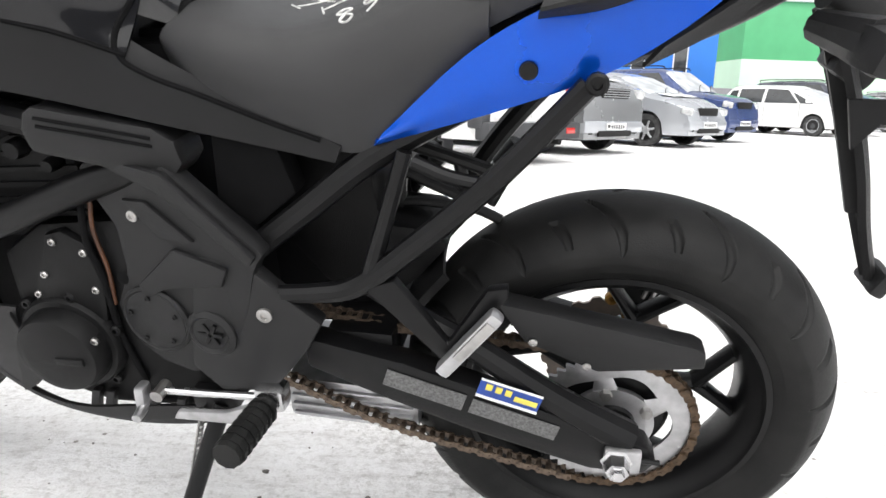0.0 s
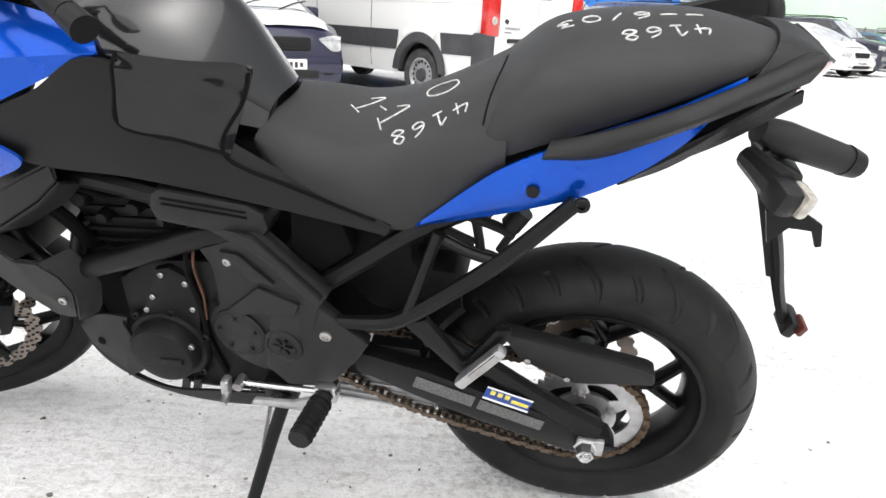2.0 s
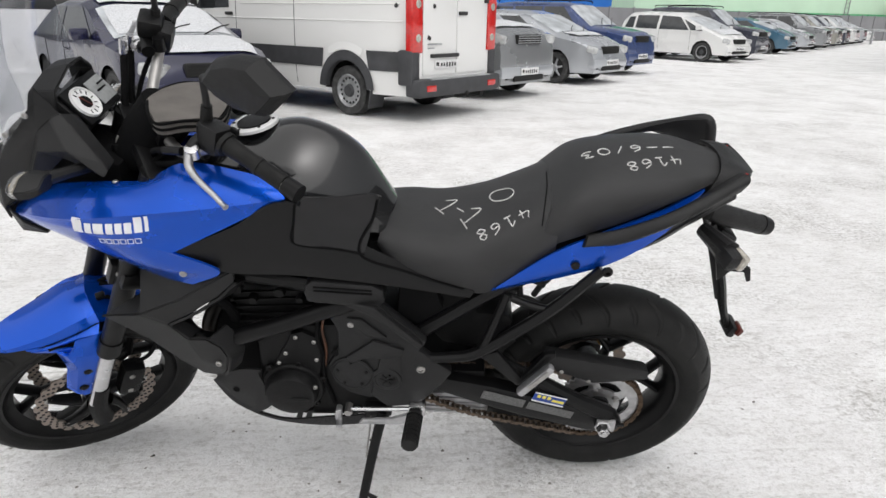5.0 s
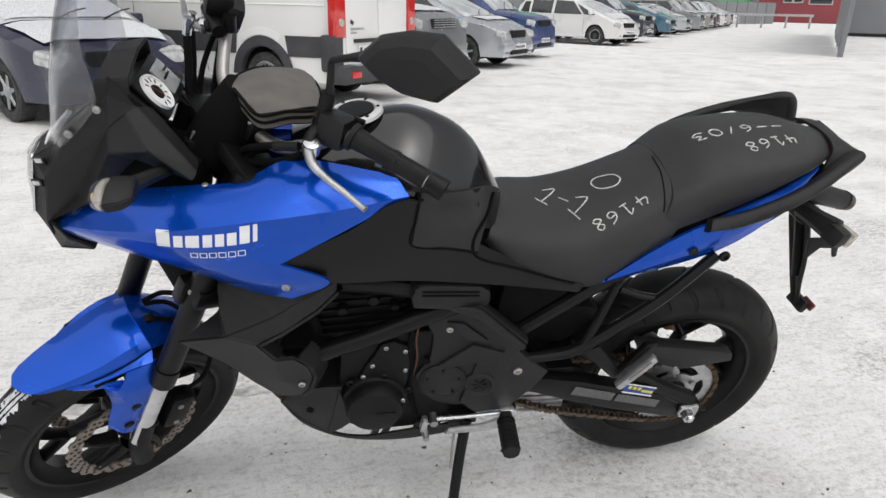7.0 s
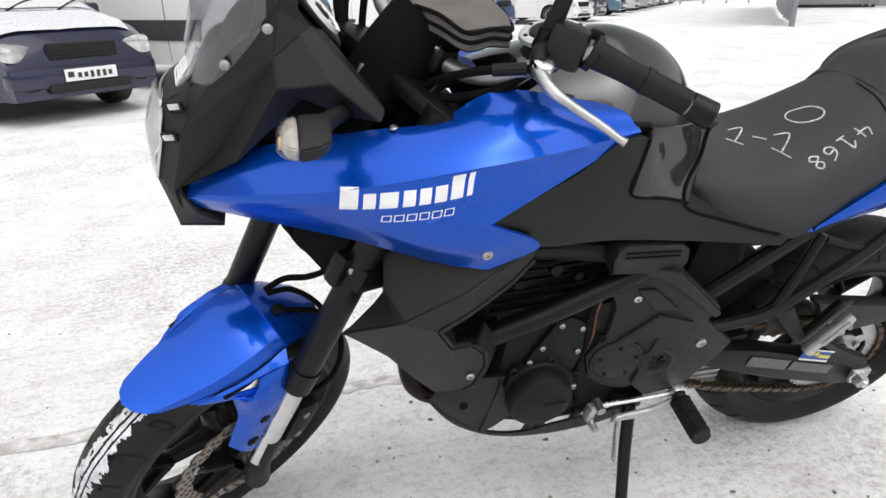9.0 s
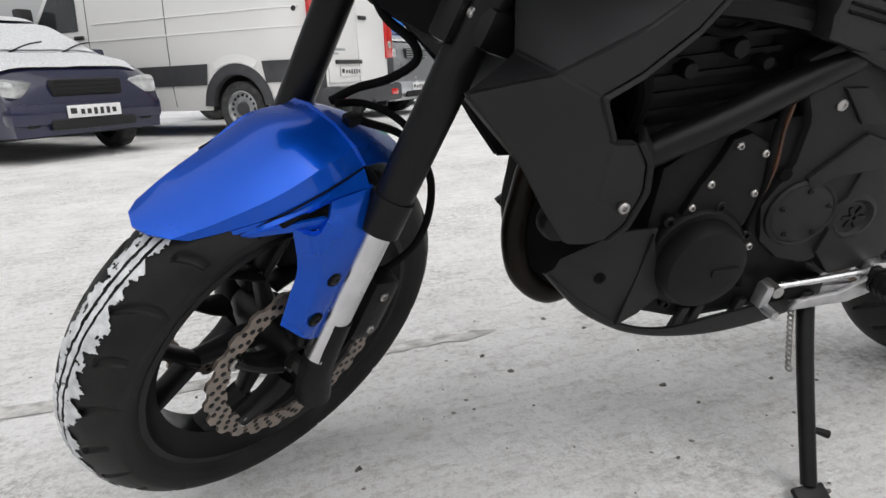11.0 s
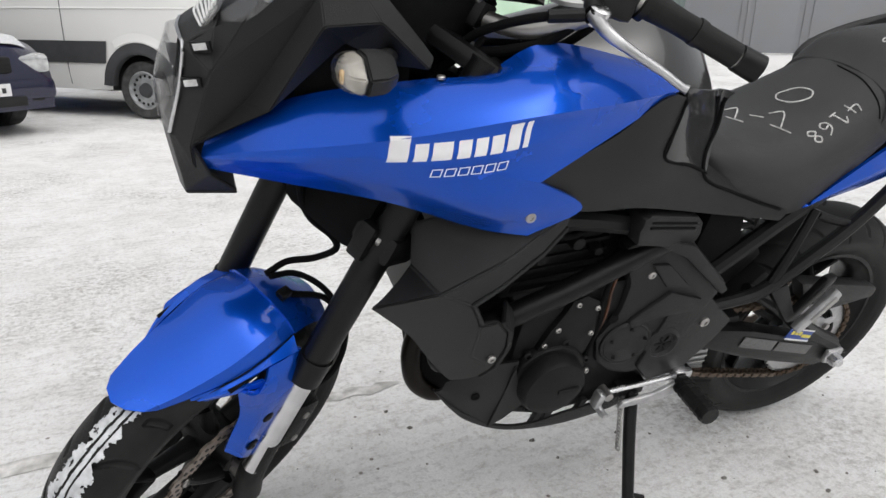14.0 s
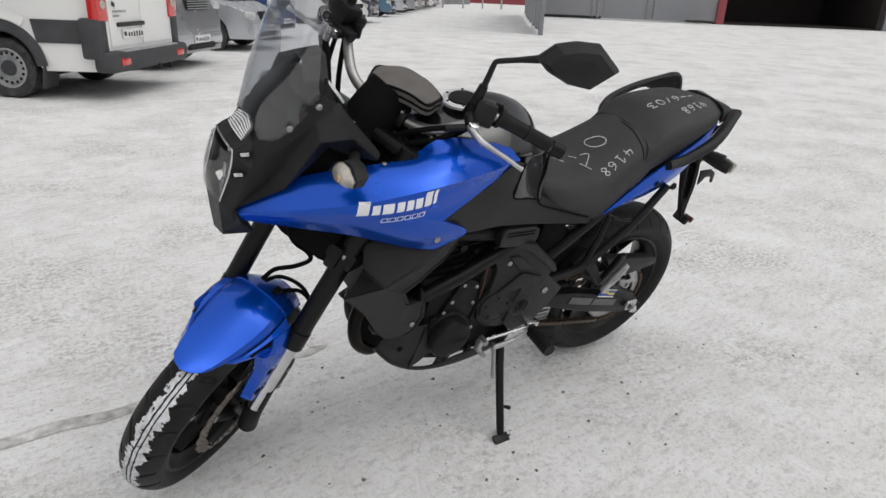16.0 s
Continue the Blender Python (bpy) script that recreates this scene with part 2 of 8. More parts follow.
def join(*bms):
    out = bmesh.new()
    for b in bms:
        me = bpy.data.meshes.new("t")
        b.to_mesh(me)
        out.from_mesh(me)
        bpy.data.meshes.remove(me)
        b.free()
    return out


def part(name, bm, material, parent=None, label="", sharp=35.0):
    for e in bm.edges:
        if len(e.link_faces) == 2 and e.calc_face_angle(0) > radians(sharp):
            e.smooth = False
    for f in bm.faces:
        f.smooth = True
    me = bpy.data.meshes.new(name)
    bm.to_mesh(me)
    bm.free()
    me.materials.append(material)
    ob = new(name, me)
    if parent:
        ob.parent = parent
    return tagged(ob, label)


def thing(name, label, category, m=None, group="", kind=""):
    ob = new(name)
    ob.matrix_world = m or Matrix()
    ob.empty_display_size = 0.1
    return tagged(ob, label, category, group, kind)


def bolt(c, r=0.007, h=0.005, axis="y", sign=-1):
    return lathe([(0, 0.0001), (0, r), (sign * h * 0.7, r), (sign * h, r * 0.75), (sign * h, r * 0.45), (sign * h * 0.5, r * 0.4), (sign * h * 0.5, 0.0001)], c, axis, 12)


# ---- ground ----
def ground_mat():
    m = bpy.data.materials.new("packed_snow_ground")
    m.use_nodes = True
    nt = m.node_tree
    p = nt.nodes["Principled BSDF"]
    tc = nt.nodes.new("ShaderNodeTexCoord")

    def noise_node(scale, detail=6, rough=0.6):
        n = nt.nodes.new("ShaderNodeTexNoise")
        n.inputs["Scale"].default_value = scale
        n.inputs["Detail"].default_value = detail
        n.inputs["Roughness"].default_value = rough
        nt.links.new(tc.outputs["Object"], n.inputs["Vector"])
        return n

    def ramp_node(src, lo, hi, c0, c1):
        r = nt.nodes.new("ShaderNodeValToRGB")
        a, b = r.color_ramp.elements
        a.position, b.position = lo, hi
        a.color, b.color = (*c0, 1), (*c1, 1)
        nt.links.new(src, r.inputs["Fac"])
        return r

    def stretched(scale, sx, sy, turn, detail, rough):
        mp = nt.nodes.new("ShaderNodeMapping")
        mp.inputs["Rotation"].default_value = (0, 0, turn)
        mp.inputs["Scale"].default_value = (sx, sy, 1.0)
        nt.links.new(tc.outputs["Object"], mp.inputs["Vector"])
        n = noise_node(scale, detail, rough)
        nt.links.new(mp.outputs[0], n.inputs["Vector"])
        return n

    def times(last, layer, fac=1.0):
        mx = nt.nodes.new("ShaderNodeMix")
        mx.data_type, mx.blend_type = "RGBA", "MULTIPLY"
        if isinstance(fac, float):
            mx.inputs["Factor"].default_value = fac
        else:
            nt.links.new(fac, mx.inputs["Factor"])
        nt.links.new(last, mx.inputs[6])
        nt.links.new(layer.outputs["Color"], mx.inputs[7])
        return mx.outputs[2]

    big, midn = noise_node(0.55), noise_node(4.2, 9, 0.72)
    fine, grain = noise_node(62.0, 7, 0.72), noise_node(190.0, 4, 0.7)
    flake, scrape = stretched(1.0, 11.0, 34.0, 0.12, 7, 0.72), stretched(1.0, 3.2, 15.0, -0.35, 8, 0.7)
    base = ramp_node(midn.outputs["Fac"], 0.34, 0.58, (0.82, 0.815, 0.81), (0.92, 0.92, 0.925))
    last = base.outputs["Color"]
    last = times(last, ramp_node(big.outputs["Fac"], 0.36, 0.62, (0.94, 0.938, 0.935), (1, 1, 1)))
    last = times(last, ramp_node(flake.outputs["Fac"], 0.39, 0.47, (0.80, 0.79, 0.78), (1, 1, 1)), 0.75)
    last = times(last, ramp_node(scrape.outputs["Fac"], 0.40, 0.46, (0.86, 0.85, 0.84), (1, 1, 1)), 0.4)
    last = times(last, ramp_node(fine.outputs["Fac"], 0.37, 0.49, (0.72, 0.71, 0.695), (1, 1, 1)), 0.7)
    last = times(last, ramp_node(grain.outputs["Fac"], 0.36, 0.52, (0.82, 0.81, 0.80), (1, 1, 1)), 0.6)
    # worn granular patches where the snow is thin
    patch, grit = noise_node(1.25, 7, 0.62), noise_node(46.0, 9, 0.8)
    mask = ramp_node(patch.outputs["Fac"], 0.46, 0.62, (0, 0, 0), (0.75, 0.75, 0.75))
    last = times(last, ramp_node(grit.outputs["Fac"], 0.41, 0.53, (0.40, 0.385, 0.36), (1, 1, 1)), mask.outputs["Color"])
    # scattered dark crumbs of dirt
    cell = nt.nodes.new("ShaderNodeTexVoronoi")
    cell.inputs["Scale"].default_value = 26.0
    nt.links.new(tc.outputs["Object"], cell.inputs["Vector"])
    near = ramp_node(cell.outputs["Distance"], 0.10, 0.16, (1, 1, 1), (0, 0, 0))
    rare = ramp_node(cell.outputs["Color"], 0.86, 0.88, (0, 0, 0), (1, 1, 1))
    both = nt.nodes.new("ShaderNodeMath")
    both.operation = "MULTIPLY"
    nt.links.new(near.outputs["Color"], both.inputs[0])
    nt.links.new(rare.outputs["Color"], both.inputs[1])
    dirt = ramp_node(grain.outputs["Fac"], 0.3, 0.7, (0.22, 0.20, 0.18), (0.40, 0.38, 0.35))
    last = times(last, dirt, both.outputs[0])
    nt.links.new(last, p.inputs["Base Color"])
    p.inputs["Roughness"].default_value = 0.62
    p.inputs["Specular IOR Level"].default_value = 0.3
    bp = nt.nodes.new("ShaderNodeBump")
    bp.inputs["Strength"].default_value = 0.9
    bp.inputs["Distance"].default_value = 0.008
    add = nt.nodes.new("ShaderNodeMath")
    add.operation = "ADD"
    nt.links.new(fine.outputs["Fac"], add.inputs[0])
    nt.links.new(flake.outputs["Fac"], add.inputs[1])
    nt.links.new(add.outputs[0], bp.inputs["Height"])
    nt.links.new(bp.outputs["Normal"], p.inputs["Normal"])
    return m


def ground():
    """One sheet to the horizon, fine near the motorcycle."""
    rad = np.concatenate([np.linspace(0.0, 4.0, 90), np.geomspace(4.1, 900.0, 60)])
    ang = np.linspace(0, 2 * np.pi, 200, endpoint=False)
    g = np.zeros((len(rad), len(ang), 3))
    for j, r in enumerate(rad):
        for i, a in enumerate(ang):
            x, y = -0.4 + r * math.cos(a), 1.2 + r * math.sin(a)
            z = 0.0
            if r < 40:
                v = Vector((x, y, 0))
                z = 0.006 * noise.noise(v * 2.3) + 0.003 * noise.noise(v * 9.0) - 0.004
                bank = max(0.0, 1 - ((x - 19.0) / 7.0) ** 2 - ((y - 15.5) / 4.5) ** 2)
                z += 0.18 * bank ** 0.7 * (0.8 + 0.3 * noise.noise(v * 0.7)) if bank > 0 else 0
            g[j, i] = (x, y, z)
    bm = grid_bm(g, wrap_u=True)
    bmesh.ops.remove_doubles(bm, verts=bm.verts, dist=1e-4)
    bmesh.ops.recalc_face_normals(bm, faces=bm.faces)
    return tagged(part("ground", bm, ground_mat()), "trampled white snow over frozen parking ground", "ground", kind="structure")


ground()


def dirty_streak(name, a, b, w, mtl):
    """A band of worn, dirty ice pressed into the snow."""
    a, b = Vector(a), Vector(b)
    d = (b - a).normalized()
    n = Vector((-d.y, d.x))
    m = 60
    g = np.zeros((5, m, 3))
    for i in range(m):
        f = i / (m - 1)
        p = a.lerp(b, f)
        ww = w * (0.5 + 0.5 * noise.noise(Vector((f * 9, 1, 0))) + 0.35) * min(1, 6 * f + 0.1, 6 * (1 - f) + 0.1)
        for j in range(5):
            q = p + n * ww * (j / 4 - 0.5) + n * 0.02 * noise.noise(Vector((f * 7, 3, 0)))
            g[j, i] = (q.x, q.y, 0.006 * noise.noise(Vector((q.x, q.y, 0)) * 2.3) + 0.003 * noise.noise(Vector((q.x, q.y, 0)) * 9.0) - 0.004 + 0.0025)
    bm = grid_bm(g)
    bmesh.ops.recalc_face_normals(bm, faces=bm.faces)
    return tagged(part(name, bm, mtl), "worn streak of dirty grey ice", "ground", kind="structure")


DIRTY = mat("dirty_ice", (0.36, 0.35, 0.33), 0.55, 0, 0.35, 22, 0.6, 60, dirt=(0.58, 0.57, 0.56))
dirty_streak("pavement_streak", (-2.3, 1.76), (-1.02, 1.655), 0.07, DIRTY)
dirty_streak("pavement_streak", (-0.95, 1.67), (-0.52, 1.655), 0.06, DIRTY)


def dirt_crumbs():
    """Small frozen crumbs of dirt scattered over the snow."""
    rnd = random.Random(5)
    bm = bmesh.new()
    for k in range(300):
        x, y = rnd.gauss(-0.5, 1.1), rnd.gauss(0.75, 0.75)
        r = 0.0016 + 0.0050 * rnd.random() ** 3
        z = 0.006 * noise.noise(Vector((x, y, 0)) * 2.3) + 0.003 * noise.noise(Vector((x, y, 0)) * 9.0) - 0.004
        geo = bmesh.ops.create_icosphere(bm, subdivisions=1, radius=r, matrix=pose(x, y, z + r * 0.25, 0, 0, rnd.random() * 360))
        for v in geo["verts"]:
            v.co += Vector((rnd.uniform(-1, 1) * 1.2, rnd.uniform(-1, 1) * 0.6, rnd.uniform(-0.5, 0.2))) * r * 0.6
    return tagged(part("dirt_crumbs", bm, mat("frozen_dirt", (0.09, 0.082, 0.074), 0.85, 0, 0.4, 60, 0.4, 300, dirt=(0.20, 0.19, 0.175))), "scattered dark crumbs of frozen dirt", "dirt", kind="stuff")


dirt_crumbs()


# ---- the motorcycle: x to its rear, y to its right, z up, rear axle over the origin ----
LEAN, HEADING = 16.5, -7.0
bike = thing("motorcycle", "blue and black touring motorcycle leaning on its side stand in snow", "motorcycle",
             pose(0.301, 1.1266, 0.0101, 0, 0, HEADING) @ pose(0, 0, 0, LEAN, 0, 0))
MID = -0.02
RAKE = Vector((math.sin(radians(25)), 0, math.cos(radians(25))))
STEER = Matrix.Translation((-1.523, 0, 0)) @ Matrix.Rotation(radians(35), 4, RAKE) @ Matrix.Translation((1.523, 0, 0))


def steered(bm):
    bmesh.ops.transform(bm, matrix=STEER, verts=bm.verts)
    return bm


def tyre_bm(c, radius, width, pitch, seg=1040):
    """A road tyre; pitch: curved tread grooves on each side."""
    prof = []
    half = width / 2
    for s in np.linspace(-1, 1, 89):
        if abs(s) < 0.72:
            a = s / 0.72 * 1.15
            w, r = half * math.sin(a) / math.sin(1.15), radius - 0.62 * half * (1 - math.cos(a)) / (1 - math.cos(1.15))
        else:
            k = (abs(s) - 0.72) / 0.28
            w = math.copysign(half * (1 - 0.30 * k ** 2.2), s)
            r = radius - 0.62 * half - k * (radius - 0.62 * half - 0.222)
        prof.append((w, r, s))
    g = np.zeros((seg, len(prof), 3))
    for i in range(seg):
        a = 2 * math.pi * i / seg
        for j, (w, r, s) in enumerate(prof):
            d = 0.0
            u = abs(s) / 0.72
            side = 1 if s > 0 else -1
            turn = a * pitch / (2 * math.pi) + (0.5 if side > 0 else 0)
            if 0.10 < u < 1.02:
                ph = (turn + 1.9 * u - 1.1 * u * u) % 1.0
                long = int(turn + 1.9 * u - 1.1 * u * u) % 2
                if (0.10 if long else 0.42) < u < (1.02 if long else 0.86):
                    wide = 0.105 * math.sin(math.pi * min(1, max(0, (u - 0.05) / 1.0))) ** 0.6
                    d = 0.0055 * max(0.0, 1 - (abs(ph - 0.5) / max(0.01, wide)) ** 4)
            if abs(abs(s) - 0.84) < 0.010 or abs(abs(s) - 0.93) < 0.010:
                d = -0.0012
            g[i, j] = (c[0] + (r - d) * math.cos(a), c[1] + w, c[2] + (r - d) * math.sin(a))
    bm = grid_bm(g, wrap_v=True)
    bmesh.ops.recalc_face_normals(bm, faces=bm.faces)
    return bm


def rim_bm(c, half):
    """The hoop that carries the tyre."""
    p = [(-half, 0.226), (-half, 0.217), (-half + 0.012, 0.211), (-half + 0.02, 0.200), (-0.02, 0.190), (0.02, 0.190), (half - 0.02, 0.200),
         (half - 0.012, 0.211), (half, 0.217), (half, 0.226), (half - 0.008, 0.224), (0, 0.205), (-half + 0.008, 0.224), (-half, 0.226)]
    return lathe(p, c, "y", 96)


def spoke_bm(c, ang, r0=0.035, r1=0.20, w=0.020, twist=0.10):
    a = radians(ang)
    rows = []
    for k, r in ((0.0, r0), (0.35, r0 + 0.35 * (r1 - r0)), (0.75, r0 + 0.75 * (r1 - r0)), (1.0, r1)):
        b = a + twist * (1 - k)
        ring = []
        ww = w * (1.25 - 0.65 * k + (0.5 if k == 1.0 else 0))
        for q in np.linspace(0, 2 * math.pi, 12, endpoint=False):
            s, t = ww * 0.5 * math.cos(q), 0.016 * math.sin(q) * (1.4 - 0.5 * k)
            ring.append((c[0] + r * math.cos(b) - s * math.sin(b), c[1] + t, c[2] + r * math.sin(b) + s * math.cos(b)))
        rows.append(ring)
    bm = grid_bm(np.array(rows), wrap_u=True)
    bmesh.ops.recalc_face_normals(bm, faces=bm.faces)
    return bm


def y_spoke_bm(c, ang, w=0.024):
    """A cast spoke whose outer end forks into two arms that meet the rim."""
    out = [spoke_bm(c, ang, 0.035, 0.145, w * 1.15, 0.0)]
    a = radians(ang)
    root = Vector((c[0] + 0.128 * math.cos(a), c[1], c[2] + 0.128 * math.sin(a)))
    for side in (-1, 1):
        b = a + side * radians(19)
        tip = Vector((c[0] + 0.208 * math.cos(b), c[1], c[2] + 0.208 * math.sin(b)))
        along = (tip - root).normalized()
        across = Vector((-along.z, 0, along.x))
        rings = []
        for f, k in ((0.0, 1.0), (0.4, 0.78), (0.8, 0.74), (1.0, 1.05)):
            p = root.lerp(tip, f)
            rings.append([tuple(p + across * (w * 0.5 * k * math.cos(q)) + Vector((0, 0.019 * math.sin(q), 0))) for q in np.linspace(0, 2 * math.pi, 12, endpoint=False)])
        bm = grid_bm(np.array(rings), wrap_u=True)
        bmesh.ops.recalc_face_normals(bm, faces=bm.faces)
        out.append(bm)
    return join(*out)


def petal_disc(c, y, r_in, r_out, waves, holes=True, thick=0.005):
    """A brake rotor with a wavy rim and rows of drilled holes."""
    seg = waves * 12
    g = []
    for i in range(seg):
        a = 2 * math.pi * i / seg
        wv = math.sin(a * waves)
        ro = r_out - 0.006 * (1 if wv > 0.1 else 0 if wv < -0.3 else 0.5)
        ri = r_in + 0.003 * (1 if math.sin(a * waves) > 0 else 0)
        g.append([(c[0] + r * math.cos(a), c[1] + y + s, c[2] + r * math.sin(a)) for r, s in ((ri, -thick / 2), (ro, -thick / 2), (ro, thick / 2), (ri, thick / 2), (ri, -thick / 2))])
    bm = grid_bm(np.array(g), wrap_v=True)
    bmesh.ops.remove_doubles(bm, verts=bm.verts, dist=1e-6)
    bmesh.ops.recalc_face_normals(bm, faces=bm.faces)
    return bm


def hole_dots(c, y, r_in, r_out, n):
    out = []
    for i in range(n):
        for k, f in enumerate((0.22, 0.5, 0.78)):
            a = 2 * math.pi * (i + k * 0.33) / n
            r = r_in + f * (r_out - r_in)
            for s in (-1, 1):
                out.append(lathe([(0, 0.0042), (s * 0.0006, 0.004), (s * 0.0006, 0.0001)], (c[0] + r * math.cos(a), c[1] + y + s * 0.0026, c[2] + r * math.sin(a)), "y", 8))
    return join(*out)


# wheels
RC, FC = Vector((0.002, -0.009, 0.320)), Vector((-1.426, -0.018, 0.318))
rear_wheel = part("rear_wheel", lathe([(-0.10, 0.012), (-0.10, 0.03), (-0.05, 0.045), (0.05, 0.045), (0.10, 0.03), (0.10, 0.012)], RC, "y", 32), FRAME, bike, "black cast rear wheel with thin spokes")
part("tyre", tyre_bm(RC, 0.323, 0.161, 26), RUBBER, rear_wheel, "worn black road tyre with curved tread grooves")
part("rim", rim_bm(RC, 0.062), FRAME, rear_wheel)
for k in range(5):
    part("spoke", y_spoke_bm(RC, 72 * k + 7), FRAME, rear_wheel)
part("brake_disc", petal_disc(RC, 0.075, 0.075, 0.110, 20), DISC, rear_wheel)
part("carrier", lathe([(-0.075, 0.03), (-0.075, 0.075), (-0.06, 0.085), (-0.04, 0.08), (-0.04, 0.03)], RC, "y", 40), FRAME, rear_wheel)
fw = part("front_wheel", steered(lathe([(-0.07, 0.012), (-0.07, 0.026), (-0.03, 0.04), (0.03, 0.04), (0.07, 0.026), (0.07, 0.012)], FC, "y", 32)), FRAME, bike, "black cast front wheel turned towards the stand")
part("tyre", steered(tyre_bm(FC, 0.297, 0.119, 24)), RUBBER, fw, "black road tyre with curved tread grooves")
part("rim", steered(rim_bm(FC, 0.046)), FRAME, fw)
for k in range(5):
    part("spoke", steered(y_spoke_bm(FC, 72 * k + 26, 0.020)), FRAME, fw)
for y in (-0.068, 0.068):
    d = part("brake_disc", steered(petal_disc(FC, y, 0.118, 0.152, 24)), DISC, fw, "drilled wave brake disc, slightly rusty")
    part("hole", steered(hole_dots(FC, y, 0.118, 0.148, 36)), FRAME, d)
    part("carrier", steered(join(*[spoke_bm(FC + Vector((0, y * 0.95, 0)), 72 * k, 0.04, 0.126, 0.022, 0.3) for k in range(5)])), FRAME, d)
    for k in range(5):
        a = radians(72 * k + 2)
        part("rivet", steered(bolt((FC.x + 0.122 * math.cos(a), FC.y + y + math.copysign(0.004, y), FC.z + 0.122 * math.sin(a)), 0.010, 0.004, "y", math.copysign(1, y))), STEEL, d)


def tread_snow():
    """Snow caked on the crown of the front tyre, with a ragged edge."""
    bm = bmesh.new()
    na, nw = 640, 84
    a0, a1 = radians(112), radians(262)
    vs = {}
    for i in range(na + 1):
        for j in range(nw + 1):
            a = a0 + (a1 - a0) * i / na
            s = (-0.62 + 1.2 * j / nw)
            rag = noise.fractal(Vector((a * 11, 3.1, 0.4)), 0.7, 2.1, 5)
            step = 0.10 * (((a * 15 / (2 * math.pi) * 2 + 1.2 * s) % 1.0) - 0.5)
            lo, hi = -0.34 + 0.16 * rag + step, 0.26 + 0.16 * noise.fractal(Vector((a * 13, 7.7, 2.4)), 0.7, 2.1, 5)
            n = noise.fractal(Vector((a * 26, s * 9, 1.7)), 0.8, 2.2, 5)
            groove = abs(s + 0.02 * noise.noise(Vector((a * 9, 0, 0)))) < 0.022 or abs(s + 0.15 - 0.02 * noise.noise(Vector((a * 7, 2, 0)))) < 0.016
            if lo < s < hi and n > -0.80 + (0.30 if s > 0.02 else 0) and not groove:
                w, r = 0.0595 * math.sin(s * 1.15) / math.sin(1.15), 0.2990 - 0.0369 * (1 - math.cos(s * 1.15)) / (1 - math.cos(1.15)) + 0.0012 * n
                vs[i, j] = bm.verts.new((FC.x + r * math.cos(a), FC.y + w, FC.z + r * math.sin(a)))
    for i in range(na):
        for j in range(nw):
            q = [vs.get(k) for k in ((i, j), (i + 1, j), (i + 1, j + 1), (i, j + 1))]
            if all(q):
                bm.faces.new(q)
    for v in [v for v in bm.verts if not v.link_faces]:
        bm.verts.remove(v)
    bmesh.ops.recalc_face_normals(bm, faces=bm.faces)
    return bm


part("tread_snow", steered(tread_snow()), SNOW, fw, "patches of white snow caked on the tread")

# swingarm and chain drive
swing = part("swingarm", prism([(-0.43, 0.475), (-0.29, 0.445), (-0.10, 0.385), (0.045, 0.335), (0.06, 0.31), (0.045, 0.285), (-0.03, 0.285), (-0.20, 0.335), (-0.31, 0.375), (-0.43, 0.425)], -0.165, -0.125, 0.008), FRAME, bike, "black box-section swingarm with truss")
part("arm", prism([(-0.43, 0.475), (-0.10, 0.375), (0.05, 0.335), (0.05, 0.285), (-0.2, 0.33), (-0.43, 0.42)], 0.11, 0.15, 0.008), FRAME, swing)
part("crossbar", block((-0.36, -0.01, 0.44), (0.10, 0.25, 0.06), 0.012), FRAME, swing)
part("brace", tube([(-0.345, -0.140, 0.555), (-0.271, -0.142, 0.512), (-0.187, -0.145, 0.462), (-0.08, -0.145, 0.388), (0.02, -0.145, 0.332)], [0.012, 0.014, 0.018, 0.022, 0.026]), FRAME, swing)
part("axle_block", block((0.012, -0.172, 0.318), (0.05, 0.012, 0.038), 0.004), ALU, swing)
part("axle_nut", lathe([(-0.178, 0.0001), (-0.205, 0.0001), (-0.205, 0.009), (-0.198, 0.011), (-0.198, 0.016), (-0.180, 0.018), (-0.178, 0.022)], (0.004, 0, 0.318), "y", 6), CHROME, swing)
part("adjuster", tube([(0.03, -0.17, 0.318), (0.062, -0.17, 0.317)], 0.004), FRAME, swing)
part("warning_label", block((-0.262, -0.1672, 0.405), (0.115, 0.002, 0.028), 0.0005, (0, 17, 0)), LABEL, swing, "grey warning label with tiny print")
part("warning_label", block((-0.138, -0.1672, 0.367), (0.125, 0.002, 0.026), 0.0005, (0, 17, 0)), LABEL, swing, "grey warning label with tiny print")
stick = part("sticker", block((-0.145, -0.170, 0.412), (0.086, 0.002, 0.030), 0.0005, (0, 16, 0)), STICKBLUE, swing, "blue sticker with white border and yellow emblem")
part("border", join(block((-0.141, -0.1715, 0.426), (0.086, 0.002, 0.003), 0.0004, (0, 16, 0)), block((-0.149, -0.1715, 0.398), (0.086, 0.002, 0.004), 0.0004, (0, 16, 0))), WHITE, stick)
part("emblem", join(*[block((-0.172 + 0.013 * k, -0.1715, 0.424 - 0.0038 * k), (0.009, 0.002, 0.010), 0.0005, (0, 16, 0)) for k in range(3)], block((-0.123, -0.1715, 0.404), (0.032, 0.002, 0.008), 0.0005, (0, 16, 0))), YELLOW, stick)
part("chain_guard", prism([(-0.17, 0.535), (-0.14, 0.530), (0.09, 0.487), (0.103, 0.480), (0.106, 0.455), (-0.03, 0.435), (-0.13, 0.475)], -0.135, -0.098, 0.006), PLASTIC, swing, "black plastic chain guard")
for x, z in ((-0.118, 0.478), (-0.045, 0.445)):
    part("screw", bolt((x, -0.136, z), 0.006, 0.003), STEEL, swing)
